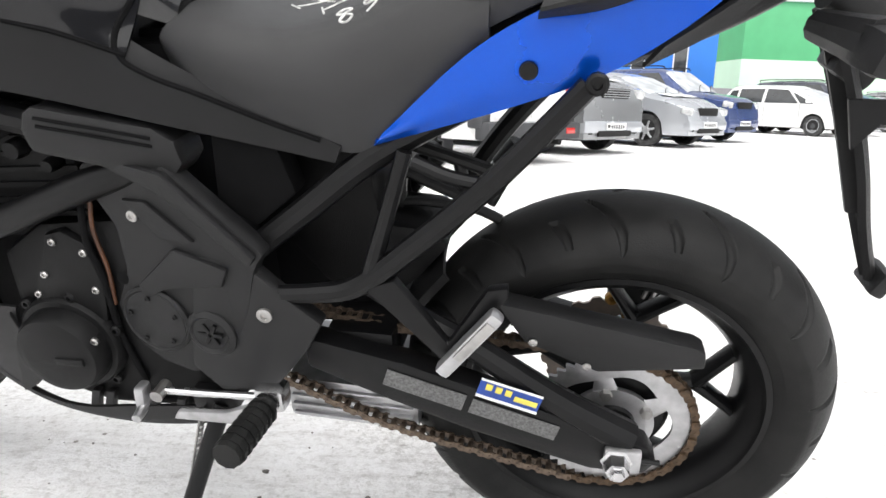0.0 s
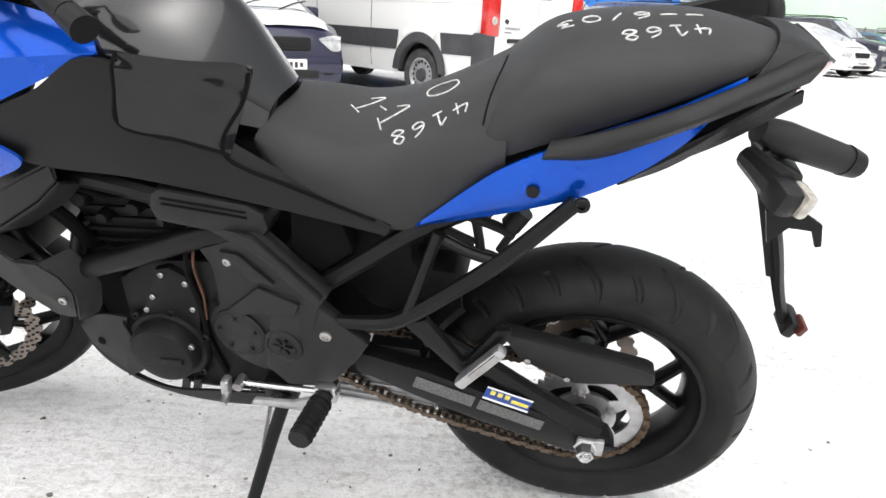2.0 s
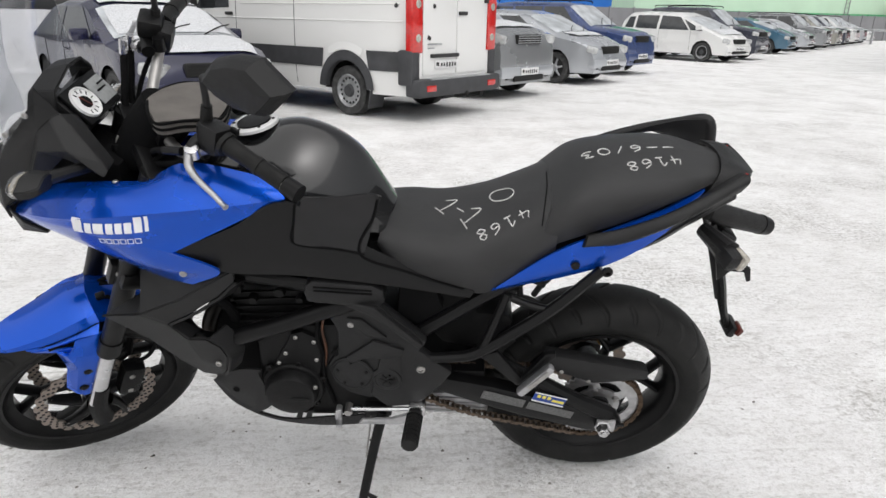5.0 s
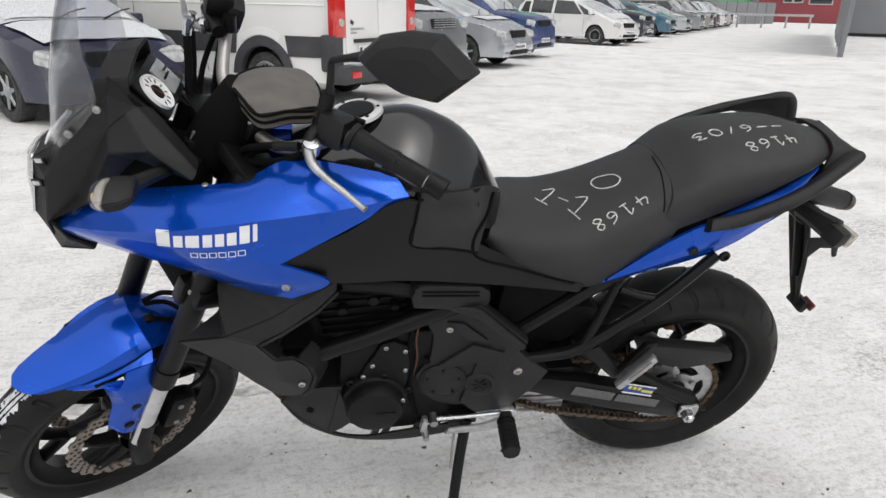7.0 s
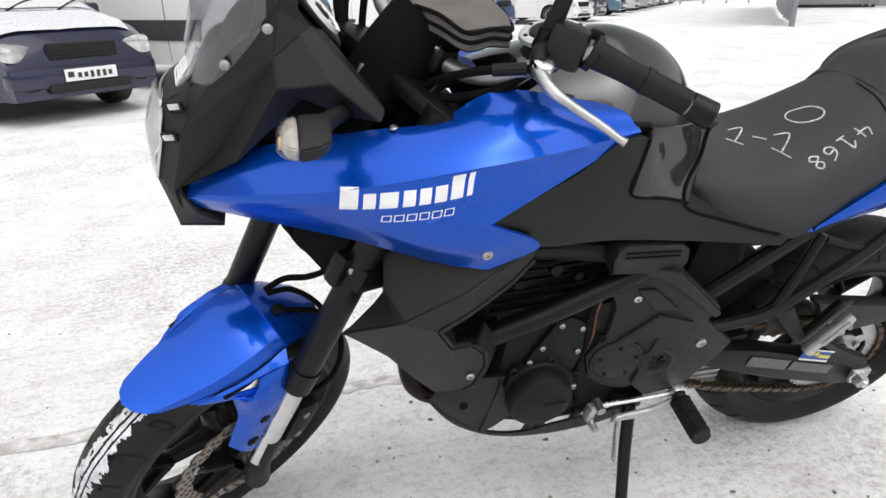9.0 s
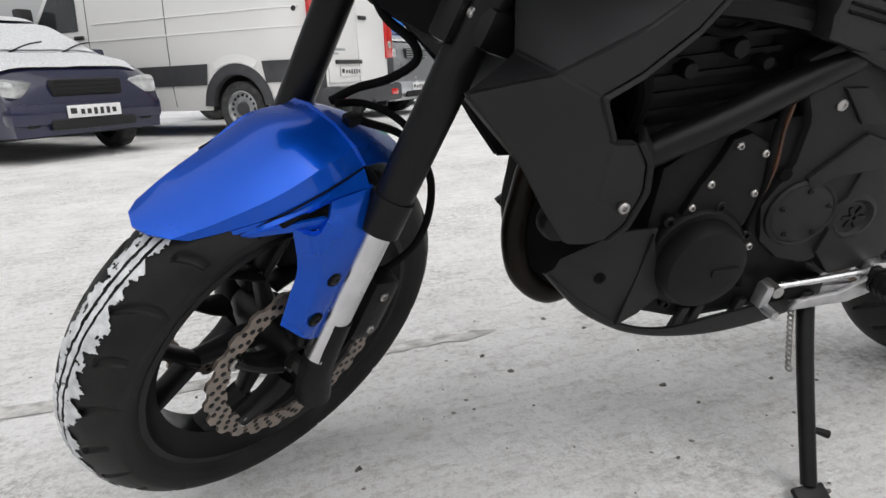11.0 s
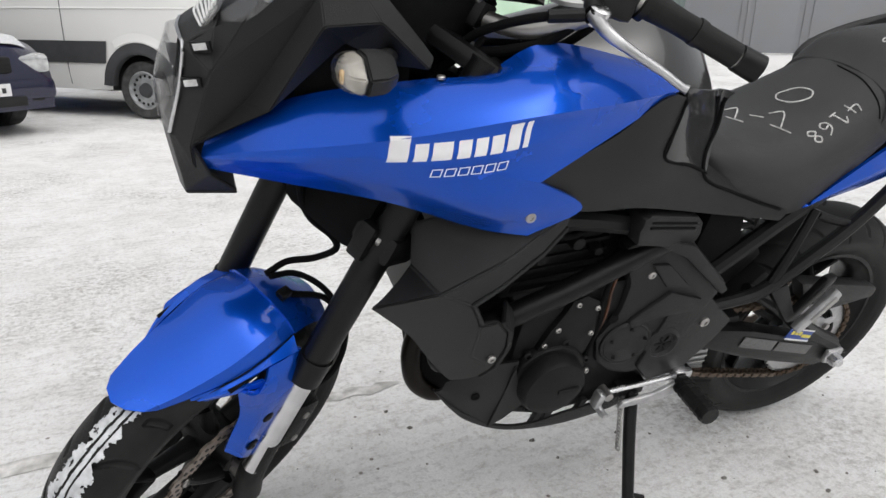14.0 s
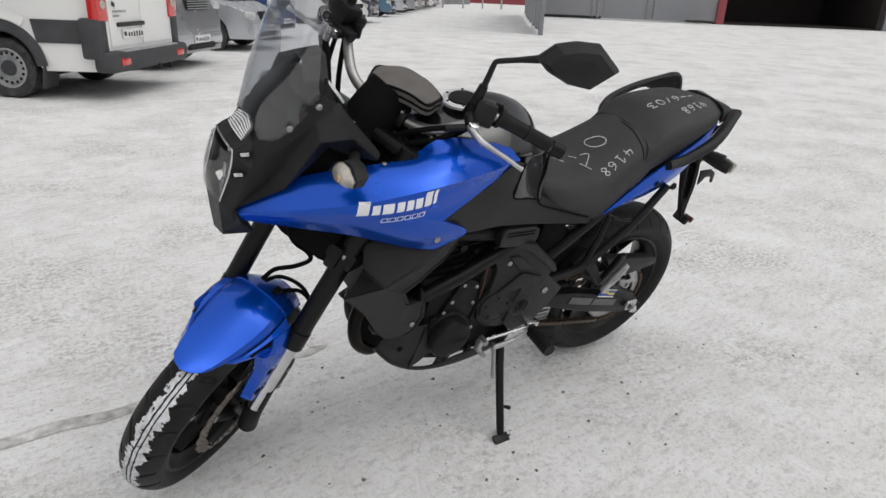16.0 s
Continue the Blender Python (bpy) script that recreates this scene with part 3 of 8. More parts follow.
part("hugger", sheet([[(RC.x + r * math.cos(radians(a)), y, RC.z + r * math.sin(radians(a))) for a in (137, 147, 157, 167, 177)] for y, r in ((-0.098, 0.326), (-0.090, 0.338), (-0.045, 0.346), (0.0, 0.348))], 22, 15, 0.004, mid=0.0), PLASTIC, swing, "black inner mudguard")

SPR = Vector((0, -0.098, 0.318))


def sprocket():
    g = []
    for i in range(46 * 6):
        a = 2 * math.pi * i / (46 * 6)
        ro = 0.116 + 0.0045 * math.cos(a * 46)
        ri = 0.084 + 0.004 * math.cos(a * 5)
        g.append([(SPR.x + r * math.cos(a), SPR.y + s, SPR.z + r * math.sin(a)) for r, s in ((ri, -0.003), (ro, -0.003), (ro, 0.003), (ri, 0.003), (ri, -0.003))])
    ring = grid_bm(np.array(g), wrap_v=True)
    arms = [spoke_bm(SPR, 72 * k + 30, 0.045, 0.092, 0.034, 0.0) for k in range(5)]
    hub = lathe([(-0.004, 0.034), (-0.004, 0.062), (0.004, 0.062), (0.004, 0.034), (-0.004, 0.034)], SPR, "y", 40)
    for b in arms:
        bmesh.ops.scale(b, vec=(1, 0.2, 1), verts=b.verts, space=Matrix.Translation(-SPR))
    for b in (ring, hub, *arms):
        bmesh.ops.recalc_face_normals(b, faces=b.faces)
    return ring, hub, arms


ring_bm, hub_bm, arm_bms = sprocket()
spr = part("sprocket", ring_bm, ALU, bike, "bare metal rear sprocket")
part("hub", hub_bm, ALU, spr)
for b in arm_bms:
    part("arm", b, ALU, spr)
for k in range(5):
    a = radians(72 * k + 30)
    part("nut", lathe([(-0.004, 0.0095), (-0.012, 0.0085), (-0.012, 0.0001)], (SPR.x + 0.055 * math.cos(a), SPR.y, SPR.z + 0.055 * math.sin(a)), "y", 6), STEEL, spr)

# chain: lower run, round the sprocket, upper run
path = [(-0.50, 0.345), (-0.35, 0.275), (-0.20, 0.235), (-0.06, 0.203), (0.0, 0.200)]
path += [(0.118 * math.sin(radians(a)), 0.318 - 0.118 * math.cos(radians(a))) for a in range(15, 170, 15)]
path += [(0.0, 0.436), (-0.10, 0.448), (-0.28, 0.458), (-0.44, 0.478), (-0.50, 0.485)]
dense = crom([(x, -0.098, z) for x, z in path], 600)
seglen = np.concatenate([[0], np.cumsum(np.linalg.norm(np.diff(dense, axis=0), axis=1))])
chain = thing("chain", "rusty drive chain", "chain")
chain.parent = bike
del chain["category"]


def link_mesh(wide):
    bms = []
    for s in (-1, 1):
        y = s * (0.0095 if wide else 0.0065)
        b = prism([(-0.0125, 0.0), (-0.010, 0.0062), (-0.005, 0.0066), (0.0, 0.0046), (0.005, 0.0066), (0.010, 0.0062), (0.0125, 0.0), (0.010, -0.0062), (0.005, -0.0066), (0.0, -0.0046), (-0.005, -0.0066), (-0.010, -0.0062)], y - 0.001, y + 0.001, 0)
        bms.append(b)
    bms.append(lathe([(-0.0115, 0.0001), (-0.0115, 0.0025), (0.0115, 0.0025), (0.0115, 0.0001)], (-0.0079, 0, 0), "y", 8))
    bms.append(lathe([(-0.0055, 0.0048), (0.0055, 0.0048)], (0.0079, 0, 0), "y", 10))
    bm = join(*bms)
    bmesh.ops.recalc_face_normals(bm, faces=bm.faces)
    me = bpy.data.meshes.new("link")
    bm.to_mesh(me)
    bm.free()
    return me


outer, inner = link_mesh(True), link_mesh(False)
outer_r, inner_r = outer.copy(), inner.copy()
for me, mm in ((outer, CHAIN), (inner, CHAIN), (outer_r, RUST), (inner_r, RUST)):
    me.materials.append(mm)
s = 0.004
count = 0
while s < seglen[-1] - 0.01:
    p, q = [np.array([np.interp(v, seglen, dense[:, k]) for k in range(3)]) for v in (s - 0.006, s + 0.006)]
    c = (p + q) / 2
    rusty = c[0] > -0.06
    ob = new("link", (outer_r if rusty else outer) if count % 2 else (inner_r if rusty else inner))
    ob.parent = chain
    ob.matrix_basis = Matrix.Translation(c) @ Matrix.Rotation(-math.atan2(q[2] - p[2], q[0] - p[0]), 4, "Y")
    s += 0.01588
    count += 1

# main frame and engine
frame_main = part("frame", tube([(-1.10, -0.10, 0.80), (-1.06, -0.155, 0.70), (-1.00, -0.16, 0.585), (-0.85, -0.165, 0.625), (-0.70, -0.16, 0.685), (-0.60, -0.15, 0.72)], 0.021, 18), FRAME, bike, "black tubular frame")
part("upper_tube", tube([(-1.08, -0.08, 0.86), (-0.95, -0.14, 0.80), (-0.78, -0.155, 0.775), (-0.60, -0.15, 0.735)], 0.020), FRAME, frame_main)
part("subframe_tube", tube([(-0.505, -0.14, 0.585), (-0.41, -0.14, 0.66), (-0.315, -0.14, 0.735), (-0.20, -0.13, 0.80)], 0.017), FRAME, frame_main)
part("subframe_tube", tube([(-0.505, 0.10, 0.585), (-0.41, 0.10, 0.66), (-0.315, 0.10, 0.735), (-0.20, 0.09, 0.80)], 0.017), FRAME, frame_main)
part("peg_frame", tube([(-0.46, -0.165, 0.545), (-0.40, -0.168, 0.553), (-0.34, -0.172, 0.572), (-0.26, -0.175, 0.640), (-0.17, -0.175, 0.725), (-0.075, -0.165, 0.830)], [0.012, 0.0135, 0.0145, 0.0145, 0.0140, 0.0125]), FRAME, frame_main)
part("peg_frame", tube([(-0.275, -0.155, 0.748), (-0.30, -0.165, 0.665), (-0.325, -0.172, 0.585)], [0.0095, 0.0105, 0.012]), FRAME, frame_main)
part("peg_frame", tube([(-0.265, -0.155, 0.735), (-0.22, -0.165, 0.722), (-0.17, -0.172, 0.716)], 0.0092), FRAME, frame_main)
part("peg_frame", tube([(0.26 - 0.50, 0.125, 0.60), (-0.17, 0.125, 0.70), (-0.075, 0.115, 0.81)], 0.016), FRAME, frame_main)
part("peg_bracket", prism([(-0.33, 0.575), (-0.29, 0.59), (-0.225, 0.50), (-0.175, 0.585), (-0.15, 0.59), (-0.15, 0.575), (-0.215, 0.478), (-0.235, 0.475)], -0.185, -0.168, 0.004), FRAME, frame_main, "black passenger footrest bracket")
part("frame_bolt", bolt((-0.068, -0.178, 0.836), 0.012, 0.008), FRAME, frame_main)
pegp = part("passenger_peg", block((-0.195, -0.205, 0.520), (0.021, 0.022, 0.120), 0.008, (0, 37, 0)), ALU, frame_main, "folded aluminium passenger footpeg")
part("rubber", block((-0.188, -0.216, 0.530), (0.012, 0.005, 0.070), 0.002, (0, 37, 0)), STEEL, pegp)
part("pivot_plate", prism([(-0.56, 0.60), (-0.50, 0.605), (-0.455, 0.560), (-0.395, 0.508), (-0.42, 0.463), (-0.48, 0.385), (-0.56, 0.375), (-0.60, 0.42)], -0.178, -0.150, 0.006), PLASTIC, frame_main, "black pivot plate")
part("pivot_bolt", bolt((-0.472, -0.178, 0.519), 0.011, 0.006), STEEL, frame_main)
part("crankcase", prism([(-0.885, 0.42), (-0.87, 0.33), (-0.78, 0.30), (-0.58, 0.31), (-0.50, 0.38), (-0.50, 0.58), (-0.58, 0.64), (-0.72, 0.63), (-0.80, 0.62), (-0.875, 0.57)], -0.150, 0.13, 0.015), ENGINE, bike, "black parallel-twin engine crankcase")
cyl = part("cylinder_block", prism([(-0.88, 0.58), (-0.72, 0.60), (-0.74, 0.78), (-0.78, 0.84), (-0.93, 0.82), (-0.94, 0.72)], -0.125, 0.11, 0.012), ENGINE, bike, "black cylinder block and head")
for k in range(6):
    part("fin", prism([(-0.915, 0.615 + 0.022 * k), (-0.725, 0.628 + 0.022 * k), (-0.726, 0.635 + 0.022 * k), (-0.916, 0.622 + 0.022 * k)], -0.131, 0.12, 0), ENGINE, cyl)
part("throttle_body", lathe([(-0.14, 0.0001), (-0.14, 0.024), (-0.128, 0.03), (-0.09, 0.03), (-0.09, 0.0001)], (-0.83, 0, 0.765), "y", 20), ENGINE, cyl)
part("hose_clip", lathe([(-0.145, 0.0001), (-0.145, 0.010), (-0.13, 0.012), (-0.13, 0.0001)], (-0.77, 0, 0.775), "y", 12), STEEL, cyl)
for x, z, r in ((-0.90, 0.735, 0.018), (-0.865, 0.70, 0.012), (-0.80, 0.725, 0.014), (-0.755, 0.705, 0.010)):
    part("fitting", lathe([(-0.15, 0.0001), (-0.15, r * 0.8), (-0.142, r), (-0.12, r), (-0.12, 0.0001)], (x, 0, z), "y", 14), ENGINE, cyl)
part("wiring", tube([(-0.96, -0.14, 0.72), (-0.90, -0.15, 0.76), (-0.82, -0.15, 0.745), (-0.75, -0.145, 0.775), (-0.70, -0.14, 0.76)], 0.006), CLOTH_AND_FILL, cyl)
# airbox and the blocks below: added black fill, painting dark depth into gaps
part("airbox", block((-0.70, MID, 0.80), (0.46, 0.20, 0.12), 0.02), CLOTH_AND_FILL, cyl)
part("intake_gap_fill", block((-0.665, MID, 0.700), (0.20, 0.19, 0.15), 0.02), CLOTH_AND_FILL, cyl)
part("seat_base", block((-0.56, MID, 0.845), (0.12, 0.16, 0.06), 0.02), CLOTH_AND_FILL, cyl)
part("seat_pan", block((-0.215, MID, 0.835), (0.24, 0.235, 0.11), 0.02, (0, -22, 0)), CLOTH_AND_FILL, cyl)
part("swingarm_gap_fill", prism([(-0.545, 0.60), (-0.36, 0.60), (-0.31, 0.52), (-0.40, 0.43), (-0.54, 0.42)], -0.06, 0.06, 0.012), CLOTH_AND_FILL, cyl)
part("orange_wire", tube([(-0.700, -0.155, 0.67), (-0.708, -0.158, 0.62), (-0.704, -0.158, 0.56), (-0.712, -0.155, 0.50)], 0.003), ORANGE, cyl)
part("black_wire", tube([(-0.715, -0.158, 0.66), (-0.722, -0.16, 0.60), (-0.714, -0.16, 0.54), (-0.718, -0.155, 0.45), (-0.70, -0.155, 0.36)], 0.005), CLOTH_AND_FILL, cyl)
clutch = part("generator_cover", lathe([(-0.140, 0.082), (-0.163, 0.080), (-0.168, 0.076), (-0.169, 0.068), (-0.190, 0.066), (-0.198, 0.061), (-0.202, 0.045), (-0.2035, 0.0001)], (-0.800, 0, 0.427), "y", 56), ENGINE, bike, "round black engine cover")
for a in (20, 75, 130, 200, 250, 310):
    part("bolt", bolt((-0.800 + 0.084 * math.cos(radians(a)), -0.155, 0.427 + 0.084 * math.sin(radians(a))), 0.009, 0.010), ENGINE, clutch)
part("bolt", bolt((-0.736, -0.186, 0.455), 0.006, 0.006), STEEL, clutch)
part("rib", block((-0.775, -0.203, 0.425), (0.045, 0.006, 0.012), 0.003), ENGINE, clutch)
case = part("side_cover", prism([(-0.838, 0.500), (-0.818, 0.545), (-0.800, 0.575), (-0.785, 0.610), (-0.758, 0.618), (-0.722, 0.598), (-0.716, 0.530), (-0.728, 0.470), (-0.80, 0.470)], -0.162, -0.13, 0.007), ENGINE, bike, "small black engine side cover")
for x, z in ((-0.774, 0.600), (-0.731, 0.586), (-0.804, 0.546), (-0.825, 0.512), (-0.730, 0.526)):
    part("bolt", bolt((x, -0.160, z), 0.0058, 0.006), STEEL, case)
cover = part("frame_cover", prism([(-0.705, 0.712), (-0.665, 0.732), (-0.575, 0.722), (-0.455, 0.612), (-0.472, 0.592), (-0.505, 0.480), (-0.540, 0.428), (-0.605, 0.395), (-0.655, 0.408), (-0.692, 0.440), (-0.708, 0.500), (-0.675, 0.560), (-0.672, 0.630), (-0.69, 0.665)], -0.180, -0.145, 0.011), PLASTIC, bike, "angular matte black frame cover")
COVER_SHEAR = Matrix(((1, 0, 0, 0), (-0.10, 1, 0, -0.050), (0, 0, 1, 0), (0, 0, 0, 1)))
part("ridge", prism([(-0.665, 0.725), (-0.64, 0.73), (-0.575, 0.717), (-0.465, 0.612), (-0.475, 0.598), (-0.585, 0.69)], -0.192, -0.176, 0.006), PLASTIC, cover)
part("raised_panel", prism([(-0.655, 0.545), (-0.585, 0.610), (-0.510, 0.588), (-0.522, 0.560), (-0.61, 0.545), (-0.645, 0.525)], -0.188, -0.176, 0.005), PLASTIC, cover)
part("raised_panel", prism([(-0.645, 0.675), (-0.61, 0.675), (-0.55, 0.622), (-0.60, 0.622)], -0.187, -0.176, 0.005), PLASTIC, cover)
part("bolt", bolt((-0.637, -0.180, 0.650), 0.008, 0.004), STEEL, cover)
part("hole", lathe([(-0.1785, 0.010), (-0.1795, 0.008), (-0.1795, 0.0001)], (-0.683, 0, 0.548), "y", 16), CLOTH_AND_FILL, cover)
dc = part("sprocket_cap", lathe([(-0.170, 0.055), (-0.184, 0.054), (-0.187, 0.050), (-0.185, 0.047), (-0.187, 0.044), (-0.188, 0.0001)], (-0.643, 0, 0.488), "y", 40), PLASTIC, cover, "round black cap with screws")
for a in range(0, 360, 72):
    part("screw", bolt((-0.643 + 0.038 * math.cos(radians(a + 20)), -0.188, 0.488 + 0.038 * math.sin(radians(a + 20))), 0.004, 0.003), FRAME, dc)
hx = part("pivot_cap", lathe([(-0.174, 0.040), (-0.184, 0.038), (-0.188, 0.030), (-0.182, 0.024), (-0.180, 0.0001)], (-0.558, 0, 0.478), "y", 32), PLASTIC, cover)
part("insert", join(*[block((-0.558 + 0.011 * math.cos(radians(a)), -0.184, 0.478 + 0.011 * math.sin(radians(a))), (0.016, 0.006, 0.006), 0.001, (0, -a, 0)) for a in range(0, 360, 60)]), FRAME, hx)
cover.data.transform(COVER_SHEAR)
for o in cover.children_recursive:
    o.data.transform(COVER_SHEAR)
cap = part("intake_cover", sheared(prism([(-0.728, 0.772), (-0.722, 0.794), (-0.708, 0.801), (-0.580, 0.770), (-0.556, 0.752), (-0.552, 0.722), (-0.566, 0.702), (-0.590, 0.704), (-0.724, 0.744)], -0.182, -0.12, 0.010), -0.22, -0.64), PLASTIC, bike, "black plastic intake cover")
for z in (0.0, -0.010):
    part("groove", sheared(tube([(-0.706, -0.1825, 0.787 + z), (-0.650, -0.1835, 0.774 + z), (-0.582, -0.1825, 0.757 + z)], 0.0022), -0.22, -0.64), CLOTH_AND_FILL, cap)
# added black block: the shade inside the frame put into its colour
part("inner_gap_fill", prism([(-0.52, 0.77), (-0.44, 0.75), (-0.42, 0.68), (-0.48, 0.63), (-0.53, 0.66)], -0.14, -0.10, 0.006), CLOTH_AND_FILL, cap)
part("shock_area", prism([(-0.52, 0.76), (-0.37, 0.76), (-0.345, 0.69), (-0.335, 0.606), (-0.262, 0.600), (-0.240, 0.575), (-0.285, 0.52), (-0.33, 0.48), (-0.42, 0.50), (-0.50, 0.60)], -0.065, 0.06, 0.012), ENGINE, bike, "black rear shock and airbox behind the frame")
shock = part("rear_shock", tube([(-0.40, 0.085, 0.52), (-0.28, 0.09, 0.66)], 0.022), FRAME, bike, "rear shock absorber")
part("spring", tube([( -0.40 + 0.12 * t / 60 , 0.09 + 0.028 * math.cos(t * 0.75), 0.52 + 0.14 * t / 60 + 0.028 * math.sin(t * 0.75)) for t in range(60)], 0.005, 6, 120), FRAME, shock)
cal = part("rear_caliper", block((0.038, 0.085, 0.432), (0.080, 0.050, 0.056), 0.018, (0, 25, 0)), ENGINE, bike, "black rear brake caliper with amber fittings")
part("fitting", lathe([(0.052, 0.0001), (0.052, 0.013), (0.056, 0.016), (0.062, 0.016), (0.062, 0.0001)], (0.034, 0, 0.402), "y", 24), GOLD, cal, "amber piston fitting")
part("fitting", lathe([(0.052, 0.004), (0.050, 0.008), (0.054, 0.011), (0.062, 0.011), (0.062, 0.0001)], (0.000, 0, 0.432), "y", 20), GOLD, cal, "amber banjo fitting")
for k in range(3):
    part("rib", block((0.050 + 0.012 * k, 0.058, 0.446 - 0.004 * k), (0.006, 0.006, 0.022), 0.002, (0, 20, 0)), STEEL, cal)

# radiator, shrouds, belly pan, exhaust
rad = part("radiator", block((-1.03, -0.01, 0.70), (0.035, 0.30, 0.24), 0.006, (0, 18, 0)), FRAME, bike, "black radiator")
part("hose", tube([(-1.02, -0.13, 0.78), (-0.97, -0.155, 0.74), (-0.93, -0.15, 0.69), (-0.92, -0.13, 0.63)], 0.013), CLOTH_AND_FILL, rad)
part("horn", lathe([(-0.150, 0.0001), (-0.150, 0.012), (-0.146, 0.026), (-0.138, 0.031), (-0.125, 0.031), (-0.115, 0.020)], (-1.008, 0, 0.497), "y", 28), FRAME, rad, "round black horn")
for sgn in (1, -1):
    W = lambda x, y, z: (x, MID + sgn * (y + 0.02), z)
    skin = [W(-1.181, -0.225, 0.713), W(-1.138, -0.213, 0.662), W(-1.106, -0.204, 0.624), W(-1.058, -0.188, 0.543), W(-1.015, -0.174, 0.480), W(-0.985, -0.176, 0.478),
            W(-0.995, -0.203, 0.560), W(-1.000, -0.226, 0.646), W(-1.029, -0.237, 0.703), W(-1.085, -0.241, 0.734),
            W(-0.980, -0.228, 0.724), W(-0.912, -0.214, 0.766), W(-0.872, -0.202, 0.802), W(-0.870, -0.205, 0.836), W(-0.920, -0.222, 0.812), W(-0.985, -0.236, 0.776),
            W(-1.140, -0.192, 0.716), W(-1.106, -0.166, 0.738), W(-1.104, -0.148, 0.800), W(-1.000, -0.176, 0.842), W(-0.880, -0.186, 0.856),
            W(-0.962, -0.182, 0.486), W(-0.944, -0.194, 0.515), W(-0.930, -0.200, 0.565), W(-0.938, -0.208, 0.606), W(-0.963, -0.218, 0.640)]
    shr = part("radiator_shroud", shell(skin, [(0, 1, 2, 9), (2, 3, 8, 9), (3, 6, 7, 8), (3, 4, 5, 6), (9, 8, 10, 15), (10, 11, 14, 15), (11, 12, 13, 14), (0, 9, 17, 16), (9, 15, 18, 17), (15, 14, 19, 18), (14, 13, 20, 19),
                                               (5, 21, 22, 6), (22, 23, 6), (23, 24, 25, 6), (25, 7, 6)], 0.010, 0.0035), PLASTIC, bike, "angular matte black radiator shroud", 10)
    part("boss_edge", shell([W(-0.930, -0.200, 0.565), W(-0.944, -0.194, 0.515), W(-0.962, -0.182, 0.486), W(-0.938, -0.208, 0.606), W(-0.905, -0.160, 0.565), W(-0.925, -0.155, 0.510), W(-0.950, -0.145, 0.480), W(-0.912, -0.165, 0.606), W(-0.963, -0.218, 0.640), W(-0.935, -0.165, 0.640)],
                             [(0, 1, 5, 4), (1, 2, 6, 5), (0, 4, 7, 3), (3, 7, 9, 8)], 0.008, 0.002), PLASTIC, shr)
    lip = [skin[8], skin[10], skin[11], skin[12], W(-1.024, -0.200, 0.690), W(-0.970, -0.188, 0.706), W(-0.900, -0.172, 0.748), W(-0.862, -0.160, 0.784), skin[7], W(-0.990, -0.185, 0.640)]
    part("arm_lip", shell(lip, [(0, 1, 5, 4), (1, 2, 6, 5), (2, 3, 7, 6), (0, 4, 9, 8)], 0.006, 0.0015), PLASTIC, shr)
    part("inner_flap", shell([W(-1.181, -0.225, 0.713), W(-1.140, -0.192, 0.716), W(-1.106, -0.166, 0.738), W(-1.104, -0.148, 0.800), W(-1.120, -0.178, 0.652), W(-1.070, -0.135, 0.640), W(-1.060, -0.110, 0.780)],
                              [(0, 1, 4), (1, 2, 5, 4), (2, 3, 6, 5)], 0.005, 0.001), PLASTIC, shr)
    if sgn > 0:
        part("bolt", bolt((-0.956, -0.201, 0.546), 0.008, 0.006), STEEL, shr)
low = [(-1.017, -0.131, 0.408), (-0.985, -0.150, 0.372), (-0.950, -0.158, 0.340), (-0.890, -0.163, 0.306), (-0.820, -0.165, 0.287), (-0.730, -0.165, 0.280), (-0.630, -0.163, 0.289), (-0.560, -0.155, 0.300)]
high = [(-1.000, -0.136, 0.434), (-0.962, -0.152, 0.462), (-0.925, -0.160, 0.482), (-0.872, -0.165, 0.486)]
crest = [(-1.017, -0.131, 0.408), (-0.985, -0.150, 0.372), (-0.950, -0.158, 0.342), (-0.905, -0.164, 0.324)]
pan = part("belly_pan", sheet([crest, [((a[0] + b[0]) / 2, (a[1] + b[1]) / 2 - 0.006, (a[2] + b[2]) / 2) for a, b in zip(crest, high)], high], 24, 8, 0.006), PLASTIC, bike, "black belly pan under the engine")
part("lip", sheet([[(x, y + 0.012, z - 0.006) for x, y, z in low], low, [(x, y - 0.002, z + h) for (x, y, z), h in zip(low, (0.004, 0.012, 0.016, 0.012, 0.016, 0.034, 0.036, 0.020))]], 40, 7, 0.006), PLASTIC, pan)
part("web", shell([(-0.912, -0.165, 0.326), (-0.880, -0.166, 0.345), (-0.850, -0.166, 0.372), (-0.880, -0.166, 0.480)], [(0, 1, 2, 3)], 0.006, 0.001), PLASTIC, pan)
for x in (-0.800, -0.775, -0.700, -0.655):
    part("web", prism([(x - 0.012, 0.290), (x + 0.004, 0.290), (x + 0.018, 0.336), (x + 0.004, 0.336)], -0.164, -0.152, 0.002), PLASTIC, pan)
part("side", prism([(x, z) for x, _, z in low] + [(-0.56, 0.315), (-0.80, 0.330), (-0.905, 0.395), (-0.912, 0.468), (-0.955, 0.452)], 0.10, 0.114, 0.003), PLASTIC, pan)
part("bolt", bolt((-0.948, -0.163, 0.412), 0.009, 0.003), CLOTH_AND_FILL, pan)
